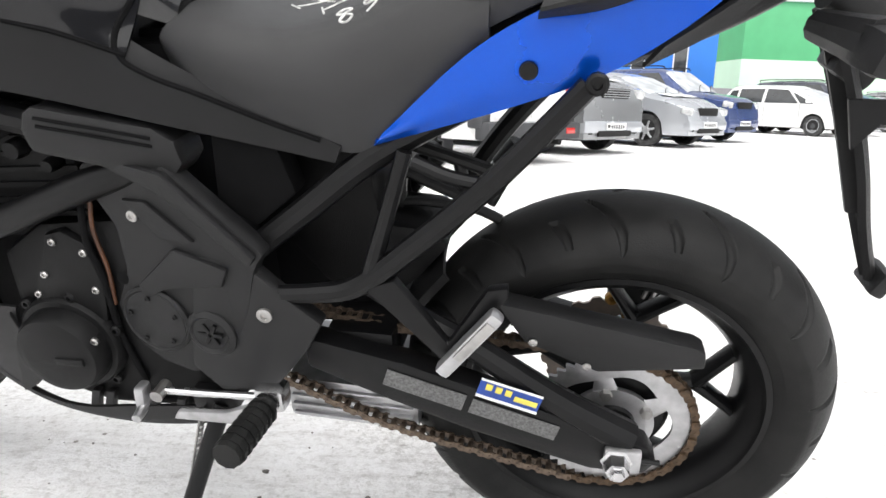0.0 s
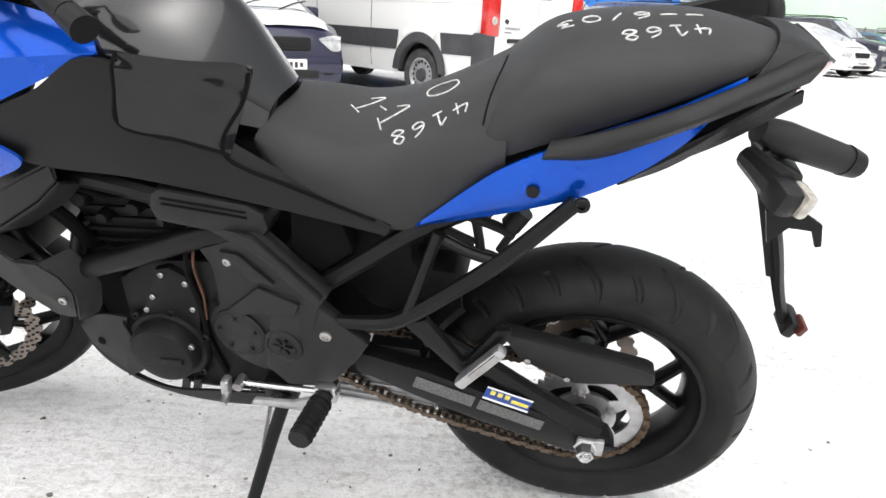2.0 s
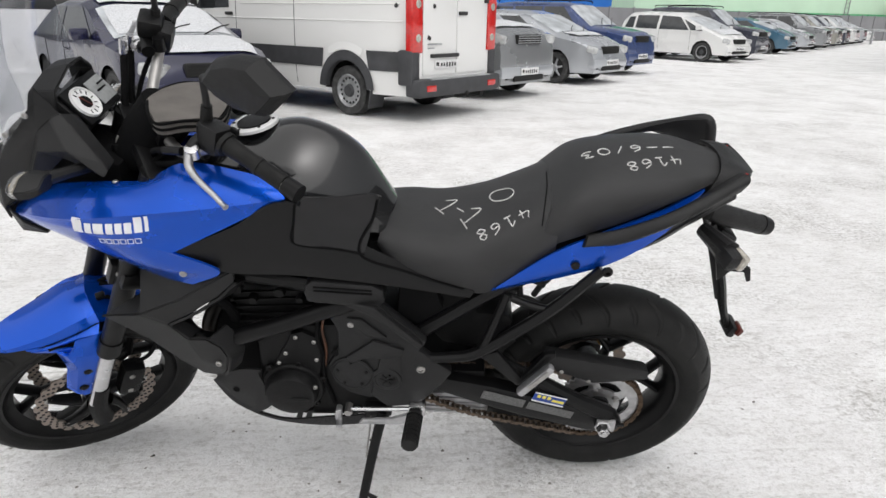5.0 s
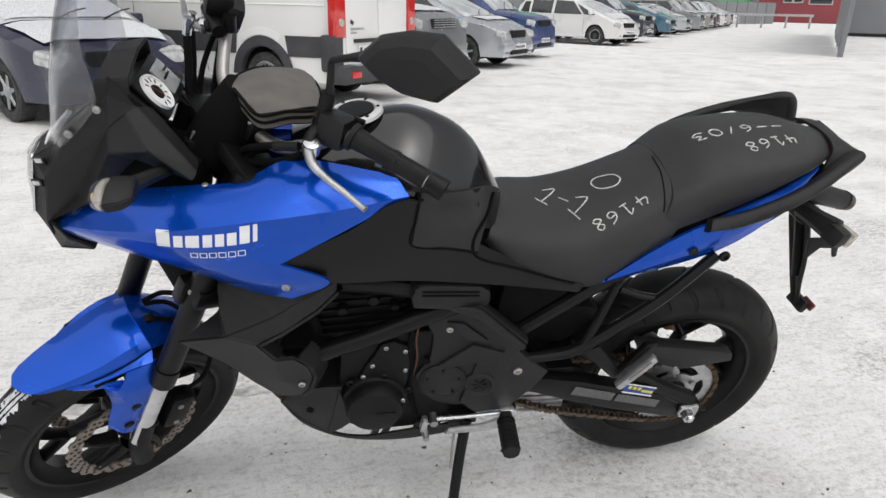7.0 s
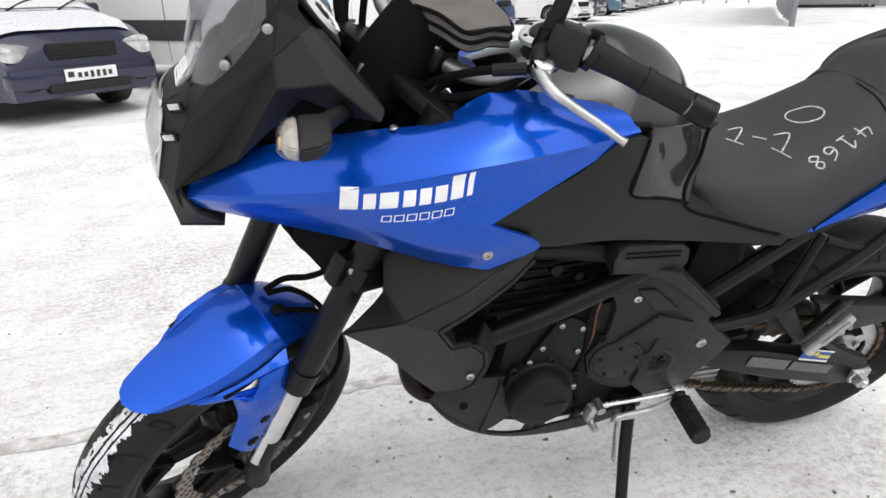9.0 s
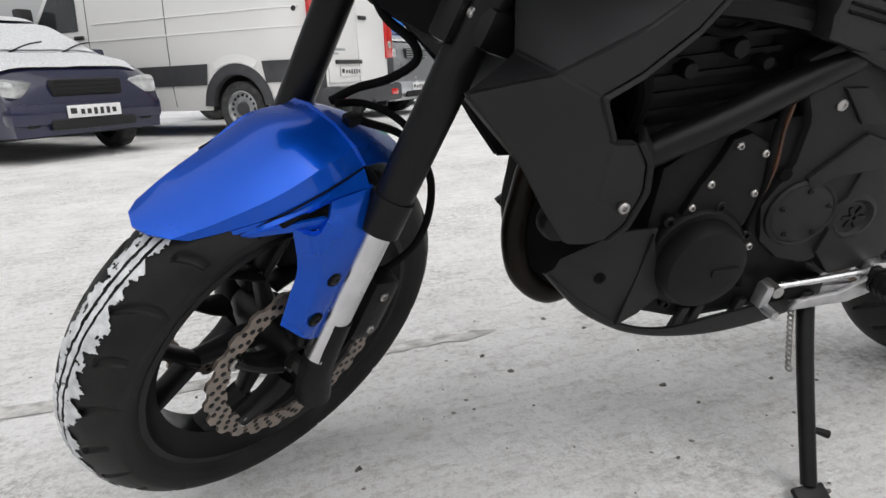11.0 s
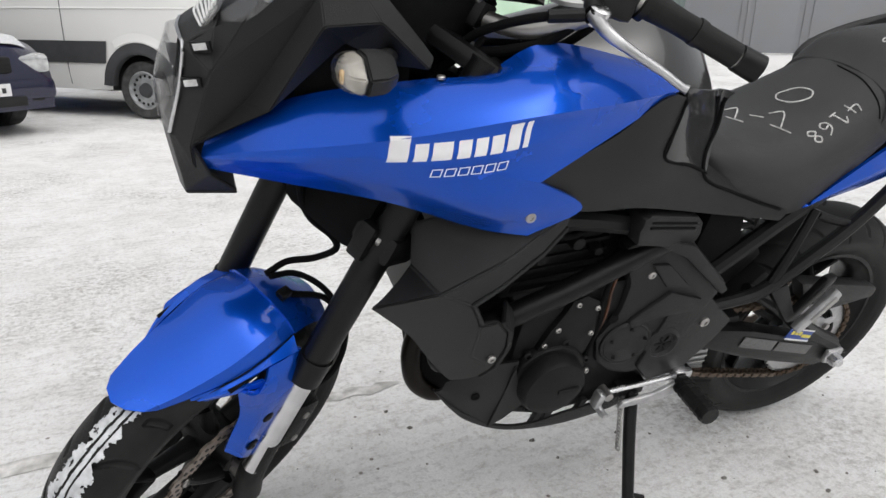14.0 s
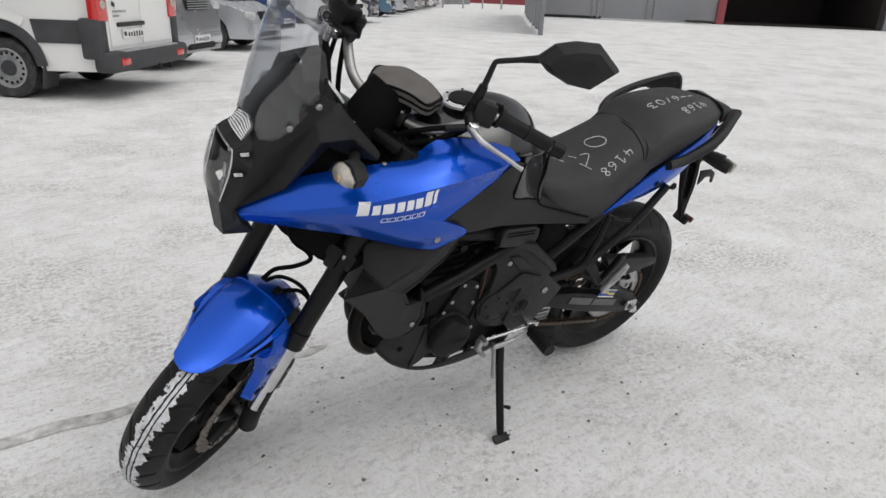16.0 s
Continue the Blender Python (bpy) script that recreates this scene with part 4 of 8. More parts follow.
for y, dx in ((-0.055, 0.012), (0.045, 0.045)):
    part("exhaust_pipe", tube([(-0.90 + dx, y, 0.655), (-0.985 + dx, y, 0.630), (-1.030 + dx, y, 0.560), (-1.046 + dx, y, 0.498), (-1.053 + dx, y, 0.432), (-1.036 + dx, y, 0.362), (-0.985 + dx, y + 0.01, 0.312), (-0.92 + dx, y + 0.04, 0.300), (-0.84, y + 0.05, 0.300)], 0.0195, 16), SCORCH, bike, "dark exhaust header pipe, scorched brown")
# black plate added behind the pipes, painting the gap to the engine dark
part("front_gap_fill", prism([(-0.985, 0.60), (-1.030, 0.54), (-1.040, 0.45), (-1.022, 0.375), (-0.975, 0.315), (-0.90, 0.290), (-0.86, 0.30), (-0.86, 0.62)], -0.055, 0.03, 0.015), CLOTH_AND_FILL, bike, "black fill plate behind the exhaust pipes")
muf = part("muffler", block((-0.40, 0.0, 0.285), (0.22, 0.17, 0.085), 0.015, (0, 2, 0)), ALU, bike, "ribbed aluminium underslung muffler")
for k in range(4):
    part("rib", block((-0.40, -0.087, 0.258 + 0.018 * k), (0.20, 0.008, 0.006), 0.002, (0, 2, 0)), ALU, muf)

# stand, shifter, footpeg
stand = part("side_stand", tube([(-0.575, -0.165, 0.335), (-0.598, -0.23, 0.25), (-0.632, -0.345, 0.104)], [0.014, 0.013, 0.012], 12), FRAME, bike, "black steel side stand")
part("foot", block((-0.636, -0.357, 0.097), (0.055, 0.03, 0.012), 0.005, (22, 0, 0)), FRAME, stand)
part("tang", tube([(-0.618, -0.292, 0.172), (-0.585, -0.305, 0.162)], [0.004, 0.007]), FRAME, stand)
part("spring", tube([(-0.605 - 0.012 * t / 70, -0.175 - 0.05 * t / 70 + 0.007 * math.cos(t * 1.2), 0.325 - 0.095 * t / 70 + 0.007 * math.sin(t * 1.2)) for t in range(70)], 0.002, 5, 140), STEEL, stand)
part("stand_bracket", block((-0.585, -0.155, 0.345), (0.07, 0.03, 0.035), 0.006), FRAME, stand)
shift = part("gear_lever", prism([(-0.635, 0.334), (-0.625, 0.350), (-0.55, 0.356), (-0.50, 0.378), (-0.468, 0.372), (-0.478, 0.352), (-0.53, 0.336)], -0.203, -0.192, 0.004), ALU, bike, "polished gear lever and linkage")
part("rod", tube([(-0.660, -0.178, 0.366), (-0.58, -0.180, 0.370), (-0.492, -0.182, 0.376)], 0.006), CHROME, shift)
part("toe_peg", block((-0.684, -0.190, 0.364), (0.016, 0.024, 0.040), 0.006, (0, 8, 0)), ALU, shift)
part("toe_tip", tube([(-0.684, -0.185, 0.352), (-0.682, -0.205, 0.346), (-0.680, -0.222, 0.346)], [0.007, 0.008, 0.007]), ALU, shift)
part("joint", tube([(-0.66, -0.165, 0.366), (-0.66, -0.195, 0.366)], 0.010), STEEL, shift)
peg = part("rider_peg", tube([(-0.486, -0.190, 0.372), (-0.492, -0.245, 0.376), (-0.496, -0.300, 0.380)], [0.017, 0.021, 0.020], 10), RUBBER, bike, "black rubber rider footpeg")
for k in range(7):
    part("rib", tube([(-0.4875 - 0.0011 * k, -0.205 - 0.0135 * k, 0.373 + 0.001 * k), (-0.488 - 0.0011 * k, -0.2105 - 0.0135 * k, 0.3734 + 0.001 * k)], 0.0225, 10), RUBBER, peg)
part("bracket", block((-0.482, -0.180, 0.380), (0.045, 0.035, 0.040), 0.010), CHROME, peg)

# bodywork
seat = part("seat", sheet([[(-0.570, -0.120, 0.850), (-0.53, -0.140, 0.805), (-0.43, -0.150, 0.768), (-0.33, -0.150, 0.742), (-0.25, -0.150, 0.80), (-0.18, -0.145, 0.86)],
                           [(-0.566, -0.125, 0.870), (-0.50, -0.152, 0.850), (-0.42, -0.165, 0.830), (-0.33, -0.168, 0.830), (-0.25, -0.162, 0.865), (-0.18, -0.155, 0.90)],
                           [(-0.552, -0.095, 0.893), (-0.50, -0.125, 0.880), (-0.42, -0.140, 0.870), (-0.33, -0.145, 0.887), (-0.25, -0.140, 0.922), (-0.18, -0.130, 0.962)],
                           [(-0.540, -0.060, 0.900), (-0.50, -0.080, 0.889), (-0.42, -0.085, 0.882), (-0.33, -0.085, 0.905), (-0.25, -0.085, 0.944), (-0.18, -0.08, 0.985)],
                           [(-0.535, MID, 0.902), (-0.50, MID, 0.892), (-0.42, MID, 0.885), (-0.33, MID, 0.908), (-0.25, MID, 0.947), (-0.18, MID, 0.988)]], 34, 29, 0.0, mid=MID, caps=True), VINYL, bike, "black vinyl rider seat marked with white numbers")
pseat = part("passenger_seat", sheet([[(-0.215, -0.145, 0.865), (-0.13, -0.150, 0.908), (-0.03, -0.140, 0.945), (0.07, -0.120, 0.985), (0.145, -0.085, 1.008)],
                                      [(-0.210, -0.150, 0.915), (-0.14, -0.158, 0.960), (-0.03, -0.152, 0.992), (0.07, -0.135, 1.010), (0.152, -0.092, 1.018)],
                                      [(-0.195, -0.125, 0.965), (-0.13, -0.132, 1.012), (-0.03, -0.125, 1.034), (0.07, -0.112, 1.042), (0.155, -0.080, 1.030)],
                                      [(-0.190, MID, 0.985), (-0.12, MID, 1.034), (-0.03, MID, 1.052), (0.08, MID, 1.056), (0.172, MID, 1.040)]], 34, 27, 0.0, mid=MID, caps=True), VINYL, bike, "raised black vinyl passenger seat")
tank = part("fuel_tank", sheet([[(-0.955, -0.14, 0.97), (-0.82, -0.178, 0.97), (-0.72, -0.178, 0.965), (-0.62, -0.150, 0.91), (-0.552, -0.110, 0.875)],
                                [(-0.955, -0.13, 1.010), (-0.82, -0.174, 1.014), (-0.72, -0.176, 1.010), (-0.62, -0.146, 0.966), (-0.548, -0.100, 0.900)],
                                [(-0.950, -0.105, 1.040), (-0.82, -0.122, 1.062), (-0.72, -0.124, 1.067), (-0.62, -0.102, 1.020), (-0.538, -0.075, 0.918)],
                                [(-0.945, -0.035, 1.055), (-0.83, -0.035, 1.088), (-0.72, -0.035, 1.105), (-0.61, -0.035, 1.052), (-0.530, -0.035, 0.922)]], 36, 31, 0.0, mid=-0.035, caps=True), TANK, bike, "dark metallic fuel tank")
fc = part("filler_cap", lathe([(0.0, 0.052), (0.006, 0.051), (0.008, 0.047), (0.008, 0.038), (0.004, 0.036), (0.004, 0.0001)], (0, 0, 0), "z", 48), BRUSHED, tank, "silver fuel cap ring")
fc.matrix_basis = pose(-0.826, -0.035, 1.0950, 0, -9, 0)
part("lid", lathe([(0.003, 0.036), (0.010, 0.034), (0.011, 0.02), (0.011, 0.0001)], (0, 0, 0), "z", 32), FRAME, fc)
for a in range(0, 360, 60):
    part("screw", bolt((0.043 * math.cos(radians(a)), 0.043 * math.sin(radians(a)), 0.008), 0.0035, 0.002, "z", 1), FRAME, fc)
for sgn in (1, -1):
    Y = lambda v: MID + sgn * (v - MID)
    panel_bm = sheet([[(-0.985, Y(-0.236), 0.895), (-0.878, Y(-0.214), 0.842), (-0.738, Y(-0.190), 0.820), (-0.55, Y(-0.155), 0.768), (-0.36, Y(-0.145), 0.730)],
                              [(-0.98, Y(-0.238), 0.903), (-0.865, Y(-0.216), 0.895), (-0.735, Y(-0.195), 0.880), (-0.56, Y(-0.150), 0.815), (-0.355, Y(-0.147), 0.740)],
                              [(-0.975, Y(-0.238), 0.910), (-0.850, Y(-0.212), 0.955), (-0.735, Y(-0.192), 1.005), (-0.590, Y(-0.140), 0.860), (-0.35, Y(-0.147), 0.750)]], 30, 12, 0.008)
    for v in panel_bm.verts if sgn < 0 else ():
        v.co.z = min(v.co.z, 0.88 + 0.1 * (v.co.z - 0.88))
    part("side_panel", panel_bm, SATIN, bike, "satin black side panel")
    crease = [(-1.380, Y(-0.086), 0.895), (-1.28, Y(-0.160), 0.932), (-1.154, Y(-0.224), 0.970), (-1.0, Y(-0.250), 1.003), (-0.86, Y(-0.228), 1.008), (-0.738, Y(-0.196), 1.012)]
    fairing_bm = join(
        sheet([[(-1.380, Y(-0.078), 0.872), (-1.28, Y(-0.125), 0.866), (-1.154, Y(-0.182), 0.858), (-1.03, Y(-0.212), 0.822), (-0.955, Y(-0.226), 0.810)],
               [(-1.382, Y(-0.082), 0.882), (-1.28, Y(-0.146), 0.892), (-1.154, Y(-0.206), 0.897), (-1.03, Y(-0.238), 0.868), (-0.884, Y(-0.240), 0.858)],
               [(-1.382, Y(-0.086), 0.889), (-1.28, Y(-0.158), 0.913), (-1.154, Y(-0.222), 0.935), (-1.06, Y(-0.245), 0.930), (-0.968, Y(-0.249), 0.910)]], 40, 16, 0.005),
        sheet([[(-1.382, Y(-0.086), 0.889), (-1.28, Y(-0.158), 0.913), (-1.154, Y(-0.222), 0.935), (-1.06, Y(-0.245), 0.930), (-0.968, Y(-0.249), 0.910)],
               [(-1.381, Y(-0.087), 0.892), (-1.28, Y(-0.161), 0.923), (-1.154, Y(-0.225), 0.951), (-1.02, Y(-0.251), 0.968), (-0.853, Y(-0.224), 0.961)], crease], 40, 12, 0.005),
        sheet([crease,
               [(-1.378, Y(-0.083), 0.902), (-1.28, Y(-0.140), 0.953), (-1.154, Y(-0.196), 0.990), (-1.0, Y(-0.222), 1.021), (-0.88, Y(-0.206), 1.034), (-0.745, Y(-0.186), 1.018)],
               [(-1.376, Y(-0.081), 0.906), (-1.28, Y(-0.122), 0.967), (-1.14, Y(-0.168), 1.006), (-1.02, Y(-0.184), 1.030), (-0.91, Y(-0.178), 1.052), (-0.752, Y(-0.176), 1.028)],
               [(-1.374, Y(-0.078), 0.910), (-1.27, Y(-0.108), 0.977), (-1.12, Y(-0.148), 1.014), (-1.03, Y(-0.152), 1.023), (-0.935, Y(-0.146), 1.062), (-0.765, Y(-0.160), 1.036)]], 40, 20, 0.005))
    if sgn < 0:
        for v in fairing_bm.verts:
            if v.co.z > 0.99:
                v.co.z = 0.99 + (v.co.z - 0.99) * 0.05
    if sgn > 0:
        from mathutils.bvhtree import BVHTree
        fair_tree = BVHTree.FromBMesh(fairing_bm)
    fairing = part("side_fairing", fairing_bm, BLUE, bike, "glossy metallic blue side fairing with silver emblem", 20)
    if sgn > 0:
        left_fairing = fairing
    part("screw", bolt((-0.963, Y(-0.236), 0.848), 0.008, 0.004, "y", -sgn), STEEL, fairing)
    part("screw", bolt((-1.089, Y(-0.160), 1.020), 0.006, 0.004, "z", 1), STEEL, fairing)
    tail = part("tail_panel", sheet([[(-0.312, Y(-0.152), 0.752), (-0.148, Y(-0.160), 0.806), (-0.04, Y(-0.155), 0.850), (0.055, Y(-0.138), 0.918), (0.12, Y(-0.110), 1.000)],
                                     [(-0.305, Y(-0.158), 0.760), (-0.17, Y(-0.170), 0.835), (-0.06, Y(-0.164), 0.888), (0.045, Y(-0.145), 0.945), (0.12, Y(-0.112), 1.003)],
                                     [(-0.300, Y(-0.156), 0.768), (-0.19, Y(-0.165), 0.868), (-0.08, Y(-0.158), 0.925), (0.03, Y(-0.140), 0.968), (0.12, Y(-0.110), 1.007)]], 26, 12, 0.008), BLUE, bike, "metallic blue tail panel")
    part("plug", lathe([(0, 0.010), (-sgn * 0.003, 0.009), (-sgn * 0.001, 0.004), (-sgn * 0.001, 0.0001)], (-0.137, Y(-0.1735), 0.846), "y", 20), FRAME, tail)
    if sgn < 0:
        part("grab_rail", tube([(-0.130, 0.135, 0.925), (-0.105, 0.160, 0.945), (-0.050, 0.182, 0.968), (0.050, 0.186, 1.000), (0.140, 0.172, 1.026), (0.185, 0.158, 1.040), (0.202, 0.150, 1.030), (0.206, 0.138, 0.985), (0.196, 0.120, 0.965)], [0.013, 0.014, 0.012, 0.012, 0.013, 0.015, 0.016, 0.017, 0.015], 12, 70), PLASTIC, bike, "black plastic grab rail with open grip")
        part("rail_fin", sheet([[(0.045, 0.186, 1.004), (0.130, 0.176, 1.032), (0.198, 0.156, 1.046)], [(0.072, 0.182, 0.998), (0.140, 0.170, 1.008), (0.204, 0.148, 1.010)], [(0.108, 0.170, 0.992), (0.155, 0.158, 0.982), (0.207, 0.136, 0.968)]], 16, 9, 0.016), PLASTIC, bike, "solid rear end of the grab rail")
        continue
    part("grab_rail", sheet([[(-0.130, Y(-0.172), 0.896), (-0.05, Y(-0.182), 0.912), (0.06, Y(-0.178), 0.965), (0.190, Y(-0.125), 1.010)],
                             [(-0.128, Y(-0.190), 0.908), (-0.05, Y(-0.196), 0.930), (0.06, Y(-0.190), 0.981), (0.200, Y(-0.128), 1.036)],
                             [(-0.120, Y(-0.172), 0.925), (-0.05, Y(-0.180), 0.950), (0.06, Y(-0.172), 0.997), (0.196, Y(-0.117), 1.046)],
                             [(-0.120, Y(-0.155), 0.915), (-0.05, Y(-0.160), 0.935), (0.06, Y(-0.152), 0.985), (0.186, Y(-0.098), 1.040)]], 22, 12, 0.004, caps=True), PLASTIC, bike, "black plastic grab rail")
part("undertail", sheet([[(-0.16, -0.125, 0.825), (-0.03, -0.125, 0.865), (0.10, -0.10, 0.93), (0.20, -0.08, 0.985)],
                         [(-0.16, -0.10, 0.808), (-0.02, -0.10, 0.845), (0.10, -0.085, 0.895), (0.205, -0.07, 0.965)],
                         [(-0.16, MID, 0.806), (-0.02, MID, 0.840), (0.10, MID, 0.89), (0.205, MID, 0.965)]], 18, 15, 0.005, mid=MID), PLASTIC, bike, "black undertail tray")
slot = part("slotted_bracket", join(tube([(-0.30, 0.0, 0.700), (-0.20, 0.0, 0.668), (-0.165, 0.0, 0.650)], 0.010), tube([(-0.312, 0.0, 0.660), (-0.276, 0.0, 0.643), (-0.236, 0.0, 0.626)], 0.009), tube([(-0.325, 0.0, 0.610), (-0.285, 0.0, 0.613), (-0.215, 0.0, 0.606), (-0.175, 0.0, 0.590)], 0.008),
                                    tube([(-0.308, 0.0, 0.705), (-0.318, 0.0, 0.655), (-0.322, 0.0, 0.605)], 0.009), tube([(-0.236, 0.0, 0.682), (-0.228, 0.0, 0.640), (-0.222, 0.0, 0.600)], 0.009), tube([(-0.17, 0.0, 0.655), (-0.19, 0.0, 0.615)], 0.008)), PLASTIC, bike, "black slotted mudguard bracket")
part("end", tube([(-0.172, 0.0, 0.672), (-0.150, 0.0, 0.705)], [0.020, 0.018], 14), PLASTIC, slot)
part("tail_cowl", sheet([[(0.125, -0.118, 1.005), (0.172, -0.112, 1.018), (0.212, -0.090, 1.034)], [(0.15, -0.092, 1.040), (0.19, -0.080, 1.040), (0.232, -0.060, 1.022)], [(0.165, MID, 1.046), (0.205, MID, 1.034), (0.250, MID, 1.006)]], 12, 13, 0.006, mid=MID), PLASTIC, bike, "black tail cowl")
part("tail_light", sheet([[(0.214, -0.088, 1.030), (0.198, -0.104, 1.012), (0.181, -0.116, 0.997)], [(0.233, -0.060, 1.016), (0.220, -0.066, 0.998), (0.200, -0.072, 0.982)], [(0.249, MID, 1.000), (0.236, MID, 0.985), (0.212, MID, 0.970)]], 10, 13, 0.008, mid=MID), REDLENS, bike, "red tail lamp")
for sgn in (1, -1):
    Y = lambda v: MID + sgn * (v - MID)
    part("tail_underpanel", sheet([[(-0.02, Y(-0.118), 0.842), (0.05, Y(-0.116), 0.880), (0.12, Y(-0.112), 0.940), (0.178, Y(-0.110), 0.992)], [(-0.005, Y(-0.138), 0.868), (0.06, Y(-0.132), 0.912), (0.12, Y(-0.124), 0.960), (0.178, Y(-0.116), 1.003)]], 14, 4, 0.005), PLASTIC, bike, "black lower tail panel")
plate = part("plate_bracket", sheet([[(0.185, -0.060, 0.880), (0.222, -0.062, 0.795), (0.258, -0.055, 0.705), (0.285, -0.044, 0.625), (0.316, -0.034, 0.545)],
                                     [(0.196, -0.048, 0.880), (0.233, -0.050, 0.795), (0.268, -0.042, 0.705), (0.294, -0.034, 0.625), (0.323, -0.026, 0.548)],
                                     [(0.198, MID, 0.880), (0.235, MID, 0.795), (0.270, MID, 0.705), (0.296, MID, 0.625), (0.325, MID, 0.550)]], 24, 13, 0.010, mid=MID), PLASTIC, bike, "black plastic number plate bracket without plate")
part("rib", sheet([[(0.180, -0.030, 0.860), (0.215, -0.030, 0.770), (0.262, -0.028, 0.640)], [(0.205, -0.030, 0.860), (0.240, -0.030, 0.770), (0.285, -0.028, 0.640)]], 12, 4, 0.006), PLASTIC, plate)
part("foot", block((0.325, MID, 0.545), (0.020, 0.060, 0.034), 0.006, (0, 25, 0)), PLASTIC, plate)
part("reflector", block((0.338, MID - 0.02, 0.553), (0.010, 0.04, 0.022), 0.004, (0, 25, 0)), BROWNLENS, plate)
part("lug", prism([(0.205, 0.800), (0.262, 0.800), (0.290, 0.782), (0.300, 0.745), (0.291, 0.742), (0.278, 0.770), (0.245, 0.772), (0.222, 0.742)], -0.085, -0.078, 0.002), FRAME, plate)
part("plate_lamp", block((0.225, -0.02, 0.83), (0.05, 0.06, 0.05), 0.01, (0, 30, 0)), PLASTIC, plate)
rs = part("rear_turn_signal", tube([(0.175, -0.035, 0.905), (0.22, -0.025, 0.888), (0.315, -0.004, 0.853), (0.340, 0.002, 0.843)], [0.020, 0.026, 0.023, 0.016], 14), PLASTIC, bike, "black stubby rear turn signal")
part("end_cap", tube([(0.318, -0.003, 0.852), (0.342, 0.003, 0.842), (0.350, 0.005, 0.839)], [0.0245, 0.021, 0.010], 14), FRAME, rs)
ls = part("rear_turn_signal", tube([(0.165, -0.060, 0.872), (0.180, -0.10, 0.870), (0.195, -0.145, 0.868)], [0.018, 0.022, 0.028], 10), PLASTIC, bike, "rear turn signal with clear lens")
part("housing", block((0.192, -0.158, 0.866), (0.042, 0.050, 0.044), 0.016, (10, 12, 20)), PLASTIC, ls)
part("lens", block((0.213, -0.161, 0.864), (0.018, 0.042, 0.038), 0.008, (10, 12, 20)), CLEAR, ls)

# nose cowl, screen, lamps
NOSE = [(-1.387, 0.040, 1.030), (-1.388, -0.080, 1.036), (-1.413, -0.082, 0.926), (-1.392, -0.098, 0.912), (-1.352, -0.080, 1.057), (-1.314, -0.116, 1.083), (-1.292, -0.121, 1.115),
        (-1.224, -0.121, 1.170), (-1.218, -0.114, 1.200), (-1.188, -0.106, 1.143), (-1.203, -0.122, 1.139), (-1.236, -0.126, 1.112), (-1.362, -0.113, 1.013), (-1.322, -0.103, 0.971),
        (-1.169, -0.160, 1.087), (-1.235, -0.148, 1.078), (-1.204, -0.122, 1.051), (-1.299, -0.138, 0.972), (-1.107, -0.165, 1.032), (-1.099, -0.157, 1.044), (-1.111, -0.149, 1.059),
        (-1.170, -0.080, 1.130), (-1.102, -0.115, 1.045), (-1.390, -0.098, 0.880), (-1.150, -0.125, 1.025)]
SIDE = [(1, 4, 12), (1, 12, 2), (2, 12, 3), (4, 5, 12), (5, 11, 12), (5, 6, 11), (6, 7, 11), (7, 9, 10, 11), (7, 8, 9), (11, 13, 12), (12, 13, 3), (11, 15, 13), (11, 10, 15), (10, 14, 15), (13, 15, 17),
        (13, 17, 3), (15, 14, 16), (15, 16, 17), (9, 20, 14, 10), (14, 20, 19, 18), (14, 18, 24, 16), (9, 21, 22, 20), (20, 22, 19), (2, 3, 23)]
cowl = part("nose_cowl", shell(NOSE, SIDE, 0.006, 0.0016), PLASTIC, bike, "angular matte black headlamp cowl", 8)
part("nose_cowl", shell([(x, 2 * MID - y, z - 0.02 * (z > 1.1)) for x, y, z in NOSE], [f for f in SIDE if max(f) < 21 and 8 not in f], 0.006, 0.0016), PLASTIC, bike, "angular matte black headlamp cowl", 8)
part("inner_panel", sheet([[(-1.350, -0.076, 1.052), (-1.314, -0.110, 1.078), (-1.292, -0.116, 1.110), (-1.226, -0.116, 1.166)], [(-1.345, -0.050, 1.060), (-1.305, -0.060, 1.085), (-1.285, -0.060, 1.105), (-1.235, -0.060, 1.140)],
                           [(-1.342, MID, 1.066), (-1.300, MID, 1.085), (-1.282, MID, 1.100), (-1.238, MID, 1.130)]], 14, 13, 0.004, mid=MID), PLASTIC, cowl, "dark panel behind the screen")
part("brow", facets([[(-1.388, -0.080, 1.036), (-1.372, -0.080, 1.047), (-1.350, -0.078, 1.057)], [(-1.392, MID, 1.040), (-1.372, MID, 1.052), (-1.340, MID, 1.068)], [(-1.388, 0.040, 1.036), (-1.372, 0.040, 1.047), (-1.350, 0.038, 1.057)]], 0.005), PLASTIC, cowl, "", 8)
part("rim", tube([(-1.388, 0.036, 1.036), (-1.393, MID, 1.041), (-1.391, -0.060, 1.039), (-1.389, -0.080, 1.034), (-1.397, -0.086, 0.990), (-1.415, -0.082, 0.926)], 0.0024, 8, 60), CHROME, cowl, "thin bright headlamp rim")
for x, z in ((-1.3690, 1.0385), (-1.3830, 0.9965)):
    vent = part("vent", block((x, -0.0965 - 0.10 * (1.0385 - z), z), (0.026, 0.005, 0.0130), 0.0015, (0, -10, -30)), FRAME, cowl, "small recessed vent")
    part("vent_clip", block((x - 0.001, -0.0993 - 0.10 * (1.0385 - z), z + 0.001), (0.018, 0.003, 0.0085), 0.001, (0, -14, -30)), REFLECTOR, vent, "pale clip in the vent")
